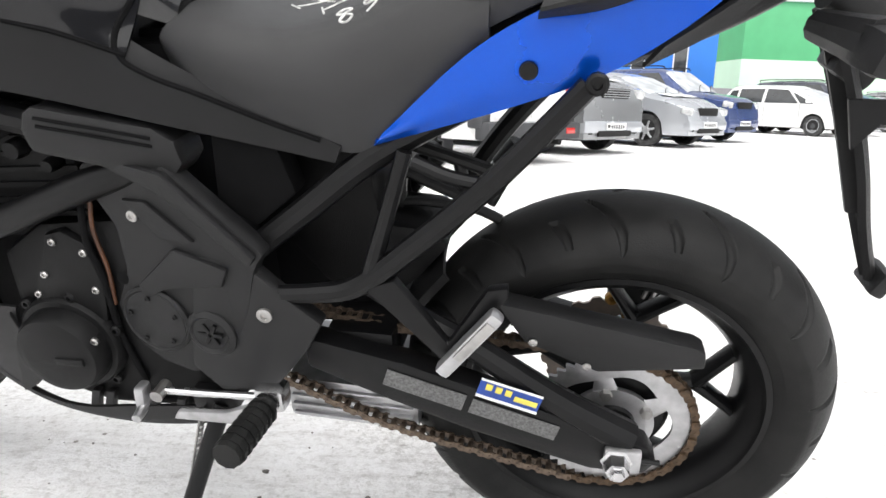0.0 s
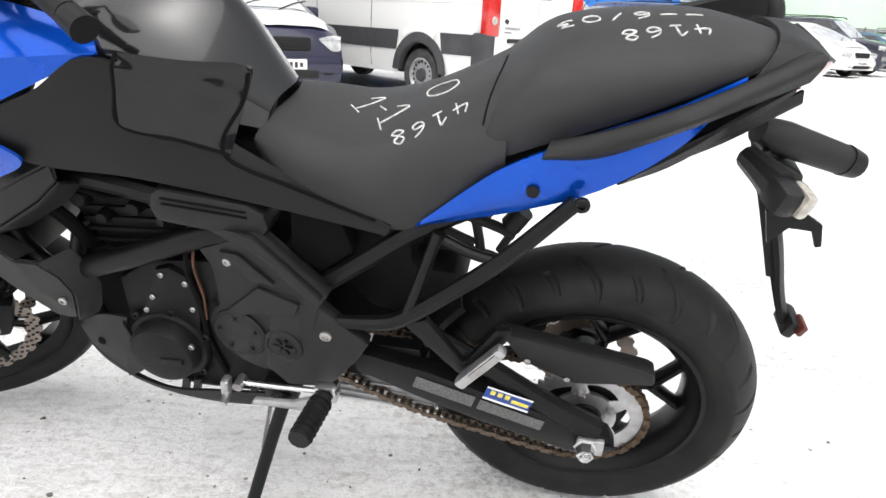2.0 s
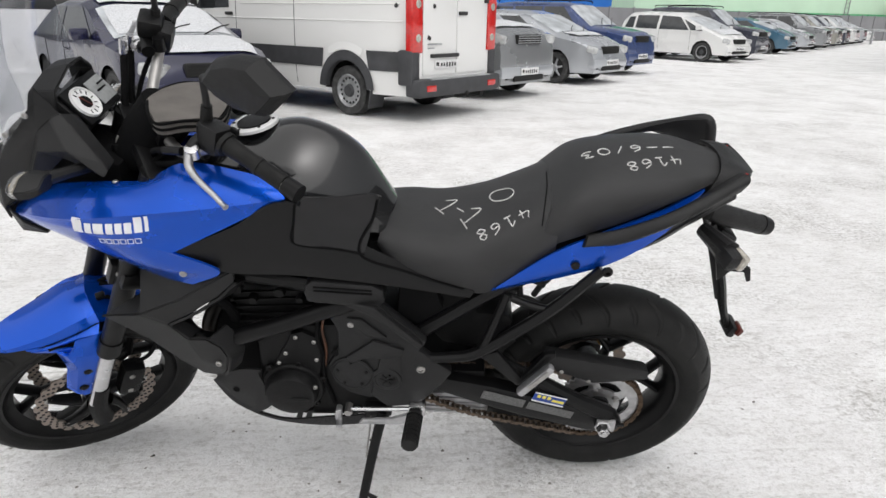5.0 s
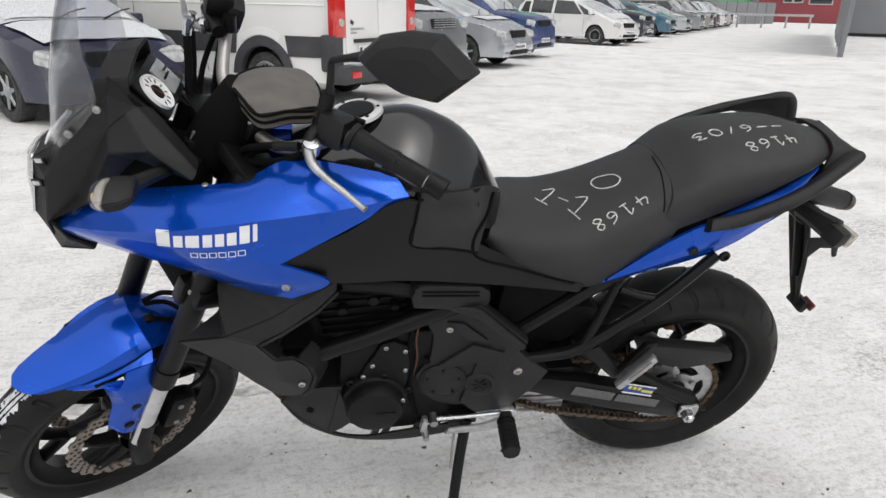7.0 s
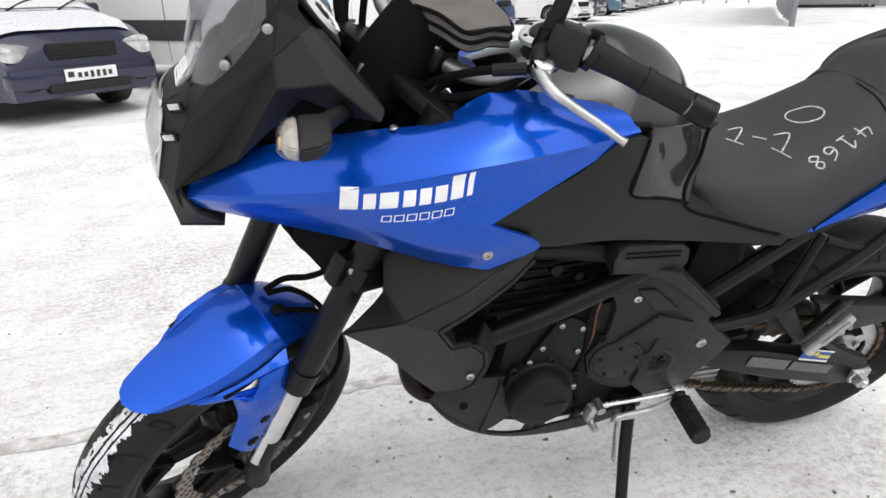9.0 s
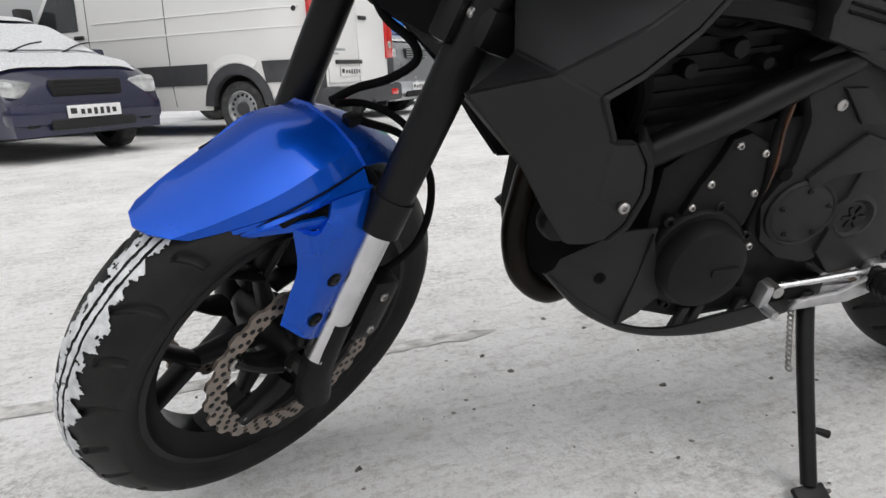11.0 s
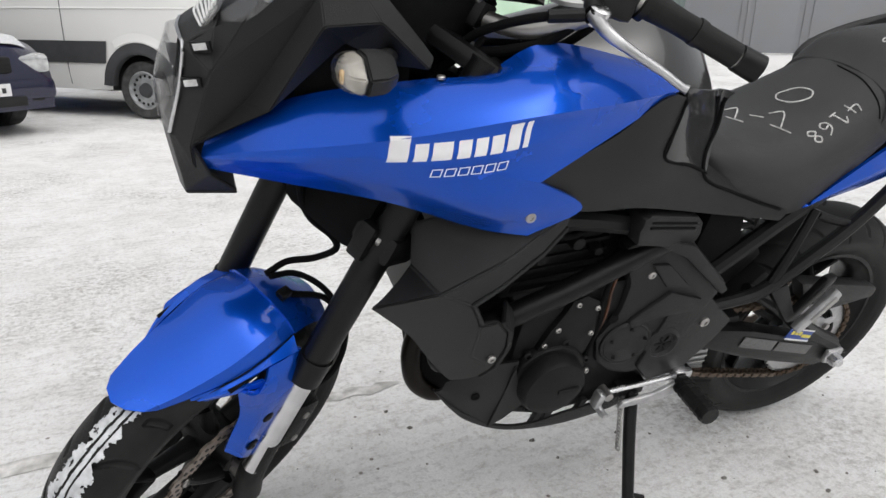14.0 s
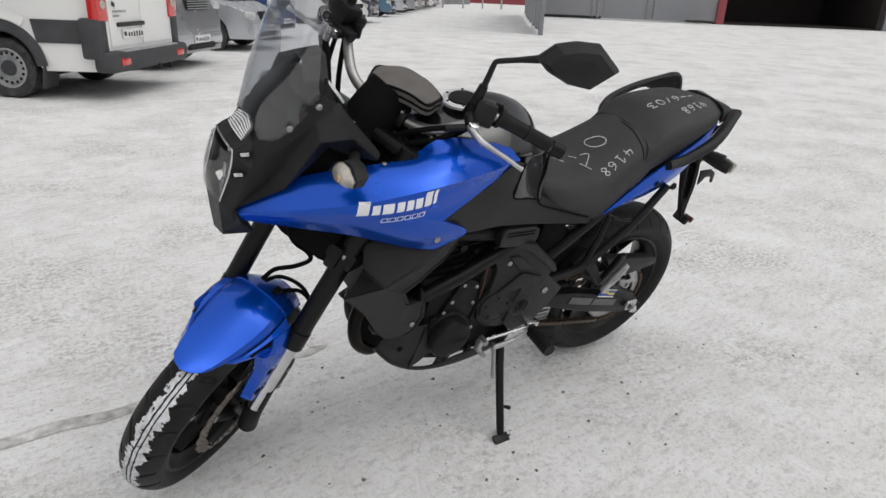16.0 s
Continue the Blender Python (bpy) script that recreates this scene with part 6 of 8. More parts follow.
part("throttle_cable", steered(tube([(-0.975, 0.190, 1.165), (-1.045, 0.150, 1.085), (-1.080, 0.09, 1.02), (-1.07, 0.03, 0.93)], 0.0055)), CLOTH_AND_FILL, bars)
for pts, r in (([(-1.020, -0.205, 1.160), (-1.055, -0.170, 1.150), (-1.075, -0.125, 1.120), (-1.078, -0.080, 1.075), (-1.065, -0.040, 1.00)], 0.0062),
               ([(-0.985, -0.190, 1.150), (-1.025, -0.165, 1.105), (-1.060, -0.130, 1.080), (-1.090, -0.080, 1.050), (-1.10, -0.04, 0.98)], 0.0070),
               ([(-0.970, -0.205, 1.150), (-0.985, -0.165, 1.085), (-1.020, -0.115, 1.055), (-1.050, -0.07, 1.01), (-1.06, -0.03, 0.94)], 0.0065),
               ([(-1.005, -0.150, 1.110), (-1.000, -0.120, 1.072), (-1.030, -0.085, 1.060), (-1.075, -0.095, 1.075), (-1.105, -0.10, 1.03)], 0.0050)):
    part("clutch_cable", steered(tube(pts, r, 10)), CLOTH_AND_FILL, bars)
part("cable_adjuster", steered(tube([(-1.035, -0.200, 1.163), (-1.062, -0.168, 1.150)], 0.0085, 10)), FRAME, bars)
for y in (-0.060, 0.020):
    part("bar_clamp", steered(block((-1.040, y, 1.092), (0.044, 0.030, 0.040), 0.010, (0, 25, 0))), FRAME, bars, "black handlebar clamp")
    for dx in (-0.014, 0.014):
        part("clamp_bolt", steered(bolt((-1.036 + dx, y, 1.112), 0.006, 0.006, "z", 1)), STEEL, bars)
part("steering_head", block((-1.07, MID, 0.92), (0.075, 0.12, 0.18), 0.03, (0, 25, 0)), FRAME, bike, "black steering head and wiring")
# added solid block; its black stands for the shade behind the cowl
part("cowl_gap_fill", block((-1.19, MID, 0.97), (0.16, 0.17, 0.15), 0.03, (0, 10, 0)), CLOTH_AND_FILL, bike, "black block filling the shaded space behind the cowl")
ig = part("key_ring", lathe([(0, 0.0120), (0.0010, 0.0130), (0, 0.0140), (-0.0010, 0.0130), (0, 0.0120)], (-1.128, -0.050, 1.036), "y", 28), CHROME, bike, "metal key ring at the ignition")
part("ring", lathe([(0, 0.0085), (0.0008, 0.0093), (0, 0.0101), (-0.0008, 0.0093), (0, 0.0085)], (-1.112, -0.058, 1.040), "x", 24), CHROME, ig)
part("key", block((-1.118, -0.052, 1.056), (0.014, 0.003, 0.026), 0.002, (0, 25, 0)), STEEL, ig)
part("tag", block((-1.140, -0.055, 1.018), (0.012, 0.003, 0.018), 0.002, (0, -20, 10)), BROWNLENS, ig)
part("ignition_lock", lathe([(0, 0.020), (0.012, 0.018), (0.014, 0.008), (0.014, 0.0001)], (-1.120, -0.045, 1.040), "z", 24), FRAME, bike, "black ignition lock")

# strapped bag between the bars, a thing of its own
BM = bike.matrix_world.copy()
bag = thing("handlebar_bag", "small black and beige zipped bag on the handlebar", "bag", BM)
part("body", tube([(-1.105, -0.02, 1.002), (-1.098, -0.02, 1.012), (-1.055, -0.018, 1.066), (-1.010, -0.015, 1.116)], [0.050, 0.057, 0.060, 0.060], 28), CLOTH_AND_FILL, bag)
part("lid", sheet([[(-1.056, 0.018, 1.138), (-1.01, 0.075, 1.138), (-0.955, 0.112, 1.124), (-0.930, 0.110, 1.116)],
                   [(-1.045, -0.03, 1.146), (-0.99, 0.03, 1.147), (-0.930, 0.075, 1.134), (-0.906, 0.072, 1.122)],
                   [(-1.015, -0.09, 1.147), (-0.96, -0.04, 1.146), (-0.910, 0.00, 1.130), (-0.892, 0.002, 1.118)],
                   [(-0.990, -0.128, 1.139), (-0.945, -0.100, 1.133), (-0.908, -0.056, 1.119), (-0.896, -0.042, 1.112)]], 20, 18, 0.005), BEIGE, bag, "taupe cloth lid with black piping")
LOOP = [(-1.057, 0.018, 1.136), (-1.02, -0.086, 1.146), (-0.988, -0.129, 1.137), (-0.945, -0.101, 1.131), (-0.895, -0.042, 1.110), (-0.897, 0.04, 1.118), (-0.929, 0.111, 1.112), (-0.958, 0.113, 1.121), (-1.01, 0.076, 1.136), (-1.057, 0.018, 1.136)]
part("wall", sheet([[(x, y, z - d) for x, y, z in LOOP] for d in (0.0, 0.011, 0.024)], 60, 7, 0.003), BEIGE, bag)
part("underside", sheet([[(x, y, z - 0.024) for x, y, z in LOOP], [(-0.965 + 0.05 * (x + 0.965), 0.05 * y, z - 0.028) for x, y, z in LOOP]], 60, 3, 0.002), CLOTH_AND_FILL, bag)
part("zip", tube([(x, y, z - 0.013) for x, y, z in LOOP], 0.0030), CLOTH_AND_FILL, bag, "black zip line")
part("zip", tube([(-1.058, 0.018, 1.136), (-1.02, -0.088, 1.149), (-0.989, -0.130, 1.137), (-0.945, -0.102, 1.131), (-0.894, -0.042, 1.109), (-0.897, 0.04, 1.119), (-0.929, 0.112, 1.111), (-0.958, 0.114, 1.119), (-1.01, 0.077, 1.137), (-1.058, 0.018, 1.136)], 0.0032), CLOTH_AND_FILL, bag)


# emblem as plain slanted bars laid on the fairing
def decal(parent, tree, mtl, name, quads, lift=0.0012):
    bms = []
    for (x0, z0), (x1, z1), h in quads:
        n = max(2, int(abs(x1 - x0) / 0.004) + 1)
        g = []
        for k in range(9):
            row = []
            for i in range(n):
                f = i / (n - 1)
                x, z = x0 + f * (x1 - x0) + 0.10 * h * k / 8, z0 + f * (z1 - z0) + h * k / 8
                hit = tree.ray_cast(Vector((x, -1, z)), Vector((0, 1, 0)))
                row.append((x, (hit[0].y if hit[0] else -0.24) - lift, z))
            g.append(row)
        b = grid_bm(np.array(g))
        bms.append(b)
    bm = join(*bms)
    bmesh.ops.recalc_face_normals(bm, faces=bm.faces)
    bmesh.ops.solidify(bm, geom=bm.faces[:], thickness=0.0006)
    return part(name, bm, mtl, parent)


widths = [(0.028, 0.034), (0.019, 0.023), (0.028, 0.023), (0.019, 0.023), (0.018, 0.023), (0.019, 0.023), (0.020, 0.034), (0.009, 0.034)]
x = -1.172
quads = []
for w, h in widths:
    f = (x + 1.168) / 0.17
    z = 0.937 + f * 0.028
    quads.append(((x, z), (x + w * 0.84, z + w * 0.84 * 0.16), h))
    x += w + 0.002
for q in quads:
    decal(left_fairing, fair_tree, DECAL, "emblem_bar", [q])
for k in range(6):
    x0, z0 = -1.118 + 0.0165 * k, 0.9185 + 0.0026 * k
    decal(left_fairing, fair_tree, DECAL, "emblem_outline", [((x0, z0), (x0 + 0.013, z0 + 0.002), 0.0012), ((x0 + 0.001, z0 + 0.0115), (x0 + 0.014, z0 + 0.0135), 0.0012), ((x0, z0), (x0 + 0.0014, z0 + 0.0002), 0.012), ((x0 + 0.0118, z0 + 0.0018), (x0 + 0.0132, z0 + 0.002), 0.012)])


# seams between the panels and the seat
def seam_line(parent, obs, pts, r=0.0022, down=False):
    pool = bmesh.new()
    for o in obs:
        pool.from_mesh(o.data)
    tree = BVHTree.FromBMesh(pool)
    pool.free()
    q = []
    for a, b, _ in crom([(a, b, 0) for a, b in pts], 10 * len(pts)):
        hit = tree.ray_cast(Vector((a, b, 2)), Vector((0, 0, -1))) if down else tree.ray_cast(Vector((a, -1, b)), Vector((0, 1, 0)))
        if hit[0]:
            q.append(tuple(hit[0]))
    if len(q) > 3:
        part("seam", tube(q, r, 6, len(q)), CLOTH_AND_FILL, parent)


def conformed(obs, quad, nu=26, nv=20, lift=0.0022):
    """A thin panel laid on the flank of other parts; quad: its corners (x, z), low front first, counter-clockwise."""
    pool = bmesh.new()
    for o in obs:
        pool.from_mesh(o.data)
    tree = BVHTree.FromBMesh(pool)
    pool.free()
    a, b, c, d = [np.array(q) for q in quad]
    g = np.zeros((nv, nu, 3))
    for j in range(nv):
        for i in range(nu):
            u, v = i / (nu - 1), j / (nv - 1)
            p = (a * (1 - u) + b * u) * (1 - v) + (d * (1 - u) + c * u) * v
            hit = tree.ray_cast(Vector((p[0], -1, p[1])), Vector((0, 1, 0)))
            g[j, i] = (p[0], hit[0].y if hit[0] and hit[0].y < 0 else -0.12, p[1])
    y = g[:, :, 1]
    for _ in range(30):
        q = np.pad(y, 1, mode="edge")
        y = np.minimum(y, (q[:-2, 1:-1] + q[2:, 1:-1] + q[1:-1, :-2] + q[1:-1, 2:]) / 4)
    g[:, :, 1] = y - lift
    bm = grid_bm(g)
    bmesh.ops.recalc_face_normals(bm, faces=bm.faces)
    bmesh.ops.solidify(bm, geom=bm.faces[:], thickness=0.004)
    return bm


part("tank_side_panel", conformed([o for o in bike.children if o.name.split(".")[0] in ("side_panel", "fuel_tank")], [(-0.731, 0.909), (-0.594, 0.852), (-0.556, 0.975), (-0.718, 1.012)]), GLOSS, bike, "gloss black knee panel")
panels = [o for o in bike.children if o.name.split(".")[0] in ("side_panel", "tank_side_panel", "seat", "fuel_tank")]
seam_line(seat, panels, [(-0.565, 0.965), (-0.575, 0.925), (-0.602, 0.880), (-0.600, 0.850), (-0.570, 0.828), (-0.520, 0.808), (-0.440, 0.778), (-0.375, 0.757)], 0.0035)
seam_line(seat, panels, [(-0.718, 1.012), (-0.726, 0.960), (-0.731, 0.909), (-0.660, 0.882), (-0.594, 0.852)], 0.0032)
seam_line(pseat, [seat, pseat], [(-0.196, -0.005), (-0.200, -0.06), (-0.208, -0.11), (-0.214, -0.145)], 0.0016, True)


# ---- chalk numbers on the seats ----
GLYPH = {
    "1": [[(0.1, 0.7), (0.5, 1.0), (0.5, 0.0)], [(0.2, 0.0), (0.8, 0.0)]],
    "-": [[(0.1, 0.5), (0.9, 0.5)]],
    "0": [[(0.5, 1.0), (0.15, 0.8), (0.1, 0.35), (0.4, 0.0), (0.8, 0.15), (0.9, 0.6), (0.7, 0.95), (0.45, 1.0)]],
    "4": [[(0.3, 1.0), (0.1, 0.45), (0.9, 0.45)], [(0.7, 0.9), (0.6, 0.0)]],
    "6": [[(0.8, 1.0), (0.3, 0.7), (0.15, 0.25), (0.45, 0.0), (0.8, 0.2), (0.7, 0.5), (0.25, 0.4)]],
    "8": [[(0.5, 0.5), (0.2, 0.75), (0.5, 1.0), (0.8, 0.75), (0.5, 0.5), (0.15, 0.25), (0.5, 0.0), (0.85, 0.25), (0.5, 0.5)]],
    "/": [[(0.2, 0.0), (0.8, 1.0)]],
    "3": [[(0.15, 0.95), (0.75, 0.9), (0.4, 0.55), (0.85, 0.3), (0.5, 0.0), (0.1, 0.1)]],
}


def chalk(parent, text, origin, right, up, adv, r=0.0017):
    """Strokes laid on the seat from above: origin, writing direction and height are given in x and y."""
    dg = bpy.context.evaluated_depsgraph_get()
    bm0 = bmesh.new()
    bm0.from_mesh(parent.data)
    from mathutils.bvhtree import BVHTree
    tree = BVHTree.FromBMesh(bm0)
    bm0.free()
    bms = []
    o, rt, u = Vector(origin), Vector(right), Vector(up)
    for k, ch in enumerate(text):
        if ch not in GLYPH:
            continue
        for st in GLYPH[ch]:
            pts = crom([(a, b, 0) for a, b in st], len(st) * 6) if len(st) > 2 else crom([(a, b, 0) for a, b in st], 8)
            q = []
            for a, b, _ in pts:
                p = o + rt * (k * adv + a * 0.8) + u * b
                hit = tree.ray_cast(Vector((p.x, p.y, 2)), Vector((0, 0, -1)))
                if hit[0]:
                    q.append(hit[0] + hit[1] * 0.0004)
            if len(q) > 3:
                bms.append(tube([tuple(v) for v in q], [r * 0.8, r, r * 0.9], 6, len(q)))
    if bms:
        part("chalk_mark", join(*bms), CHALK, parent, "hand-drawn white marker numbers")


chalk(seat, "1", (-0.451, -0.008, 0), (0.042, -0.054, 0), (0.040, 0.040, 0), 1.0)
chalk(seat, "-", (-0.396, -0.021, 0), (0.023, -0.031, 0), (0.001, 0.001, 0), 1.0)
chalk(seat, "1", (-0.391, -0.057, 0), (0.031, -0.077, 0), (0.038, 0.038, 0), 1.0)
chalk(seat, "0", (-0.3325, -0.0165, 0), (0.073, -0.052, 0), (0.021, 0.039, 0), 1.0)
chalk(seat, "4168", (-0.245, -0.097, 0), (-0.029, -0.006, 0), (0.010, -0.026, 0), 1.0)
chalk(pseat, "4168", (0.067, -0.058, 0), (-0.030, -0.005, 0), (0.006, -0.026, 0), 1.0)
chalk(pseat, "--6/03", (0.065, -0.010, 0), (-0.034, -0.001, 0), (0.005, -0.026, 0), 1.0)


# ---- parked vehicles: x forward, y left, z up ----
CARGLASS = mat("dark_car_glass", (0.03, 0.033, 0.036), 0.10, 0, 0.3, 3, 0.0, coat=0.6)
FROST = mat("frosted_car_glass", (0.42, 0.44, 0.46), 0.45, 0, 0.35, 4, 0.3, 40)
TRIM = mat("grey_black_bumper_plastic", (0.045, 0.046, 0.050), 0.6, 0, 0.25, 6, 0.2, 200)
WELL = mat("dark_underbody", (0.012, 0.012, 0.012), 0.9, 0, 0.3, 8, 0.1)
PLATEW = mat("white_plate", (0.70, 0.70, 0.70), 0.45, 0, 0.1, 20, 0.0)
INK = mat("black_ink", (0.02, 0.02, 0.02), 0.5, 0, 0.1, 30, 0.0)
STEELRIM = mat("silver_steel_rim", (0.42, 0.43, 0.44), 0.40, 0.6, 0.25, 10, 0.1)
CARLAMP = mat("car_lamp_glass", (0.50, 0.51, 0.51), 0.10, 0.3, 0.3, 14, 0.1, 60, coat=1.0)
CTYRE = mat("dirty_car_tyre", (0.022, 0.022, 0.023), 0.8, 0, 0.4, 12, 0.5, 120, dirt=(0.05, 0.05, 0.05))


def paint(name, c, metal=0.2):
    return mat(name, c, 0.28, metal, 0.10, 1.6, 0.02, 300, coat=0.8, dirt=tuple(0.80 * v + 0.05 for v in c))


def smooth01(v):
    v = min(1.0, max(0.0, v))
    return v * v * (3 - 2 * v)


class Shape:
    """Outer form of a vehicle: roof line, waist, arches and the way its flanks lean in."""

    def __init__(self, top, wide, belt, wheels, arch, low=0.24, lean=0.22, taper=0.14, curve=0.10):
        self.top, self.wide, self.belt, self.wheels, self.arch, self.low, self.lean, self.taper, self.curve = top, wide, belt, wheels, arch, low, lean, taper, curve
        self.x0, self.x1 = top[0][0], top[-1][0]
        self.roof = max(z for _, z in top)

    def z_top(self, x):
        return float(np.interp(x, [p[0] for p in self.top], [p[1] for p in self.top]))

    def z_low(self, x):
        z = self.low
        for w in self.wheels:
            d = self.arch ** 2 - (x - w) ** 2
            if d > 0:
                z = max(z, self.arch * 0.86 + 0.0 * d + math.sqrt(d) - self.arch * 0.02)
                z = max(self.low, min(z, self.arch * 0.86 + math.sqrt(d)))
        return z

    def y(self, x, z):
        m, h = (self.x0 + self.x1) / 2, (self.x1 - self.x0) / 2
        w = self.wide * (1 - self.taper * smooth01((abs(x - m) / h - 0.68) / 0.32) ** 1.5)
        if z > self.belt:
            w *= 1 - self.lean * ((z - self.belt) / max(0.1, self.roof - self.belt)) ** 1.15
        elif z < 0.55:
            w *= 1 - 0.05 * (0.55 - z) / 0.35
        return w

    def over(self, x, s):
        return self.z_top(x) - self.curve * max(0.0, (s - 0.5) / 0.5) ** 2.4

    def body(self, n=110):
        g = []
        for x in np.linspace(self.x0, self.x1, n):
            zt, zl = self.z_top(x) - self.curve, self.z_low(x)
            zt = max(zt, zl + 0.03)
            ys = [(self.y(x, z), z) for z in np.linspace(zl, zt, 12)]
            yt = self.y(x, zt)
            ys += [(yt * s, max(zl + 0.03, self.over(x, s))) for s in (0.95, 0.87, 0.75, 0.55, 0.25)]
            ring = [(x, a, b) for a, b in ys] + [(x, 0, self.z_top(x))] + [(x, -a, b) for a, b in reversed(ys)]
            g.append(ring)
        g = np.array(g)
        bm = grid_bm(g)
        bm.verts.ensure_lookup_table()
        k = g.shape[1]
        bm.faces.new([bm.verts[i] for i in range(k)])
        bm.faces.new([bm.verts[(n - 1) * k + i] for i in range(k)][::-1])
        bmesh.ops.recalc_face_normals(bm, faces=bm.faces)
        return bm

    def side(self, quad, sgn, off=0.006, nu=8, nv=5, thick=0.01):
        """A patch on a flank; quad: the corners (x, z) low rear, low front, top front, top rear."""
        (a, b, c, d) = [np.array(q) for q in quad]
        g = np.zeros((nv, nu, 3))
        for j in range(nv):
            for i in range(nu):
                u, v = i / (nu - 1), j / (nv - 1)
                p = (a * (1 - u) + b * u) * (1 - v) + (d * (1 - u) + c * u) * v
                g[j, i] = (p[0], sgn * (self.y(p[0], p[1]) + off), p[1])
        bm = grid_bm(g)
        bmesh.ops.recalc_face_normals(bm, faces=bm.faces)
        return bm

    def across(self, xa, xb, s0, s1, off=0.008, nu=8, nv=15):
        """A patch over the top between two stations."""
        g = np.zeros((nv, nu, 3))
        for j in range(nv):
            for i in range(nu):
                u = i / (nu - 1)
                x = xa + (xb - xa) * u
                s = -1 + 2 * j / (nv - 1)
                ss = abs(s) * (s0 + (s1 - s0) * u)
                g[j, i] = (x, math.copysign(self.y(x, self.z_top(x) - self.curve) * ss, s), self.over(x, ss) + off)
        bm = grid_bm(g)
        bmesh.ops.recalc_face_normals(bm, faces=bm.faces)
        return bm


def car_wheel(parent, x, y, r, w, style, sgn):
    wh = part("wheel", lathe([(sgn * w * 0.46, 0.0001), (sgn * w * 0.46, r * 0.18), (sgn * w * 0.40, r * 0.22), (sgn * w * 0.2, r * 0.3), (0, r * 0.3), (0, 0.0001)], (x, y, r), "y", 24), STEELRIM, parent)
    h = w / 2
    part("tyre", lathe([(-h * 0.8, r * 0.66), (-h, r * 0.78), (-h, r * 0.92), (-h * 0.8, r), (h * 0.8, r), (h, r * 0.92), (h, r * 0.78), (h * 0.8, r * 0.66)], (x, y, r), "y", 48), CTYRE, wh)
    part("rim", lathe([(sgn * h * 0.82, r * 0.67), (sgn * h * 0.86, r * 0.63), (sgn * h * 0.3, r * 0.58), (sgn * h * 0.25, r * 0.30)] if style != "steel" else [(sgn * h * 0.82, r * 0.67), (sgn * h * 0.86, r * 0.62), (sgn * h * 0.45, r * 0.55), (sgn * h * 0.62, r * 0.42), (sgn * h * 0.55, r * 0.2)], (x, y, r), "y", 48), STEELRIM if style == "steel" else WELL, wh)
    if style == "steel":
        for k in range(16):
            a = 2 * math.pi * k / 16
            part("slot", lathe([(sgn * (h * 0.56), r * 0.056), (sgn * (h * 0.60), r * 0.052), (sgn * (h * 0.60), 0.0001)], (x + r * 0.50 * math.cos(a), y, r + r * 0.50 * math.sin(a)), "y", 10), WELL, wh)
        part("cap", lathe([(sgn * h * 0.60, r * 0.27), (sgn * h * 0.96, r * 0.22), (sgn * h * 1.0, 0.0001)], (x, y, r), "y", 24), TRIM, wh)
    else:
        for k in range(6):
            b = spoke_bm(Vector((x, y + sgn * h * 0.66, r)), 60 * k + 12, r * 0.12, r * 0.64, r * 0.16, 0.0)
            part("spoke", b, STEELRIM, wh)
    return wh


def plate_with_bars(parent, c, rot, w=0.52, h=0.112):
    pl = part("number_plate", block((0, 0, 0), (0.012, w, h), 0.003), PLATEW, parent, "white number plate with dark bars")
    pl.matrix_basis = pose(*c, *rot)
    for sx in (0.007,):
        for k, bw in enumerate((0.05, 0.045, 0.045, 0.045, 0.05, 0.05)):
            part("bar", block((sx, 0.19 - 0.062 * k, -0.004), (0.003, bw * 0.75, 0.062 if k in (1, 2, 3) else 0.046), 0.001), INK, pl)
        part("bar", block((sx, -0.205, 0.006), (0.003, 0.06, 0.05), 0.001), INK, pl)
    return pl


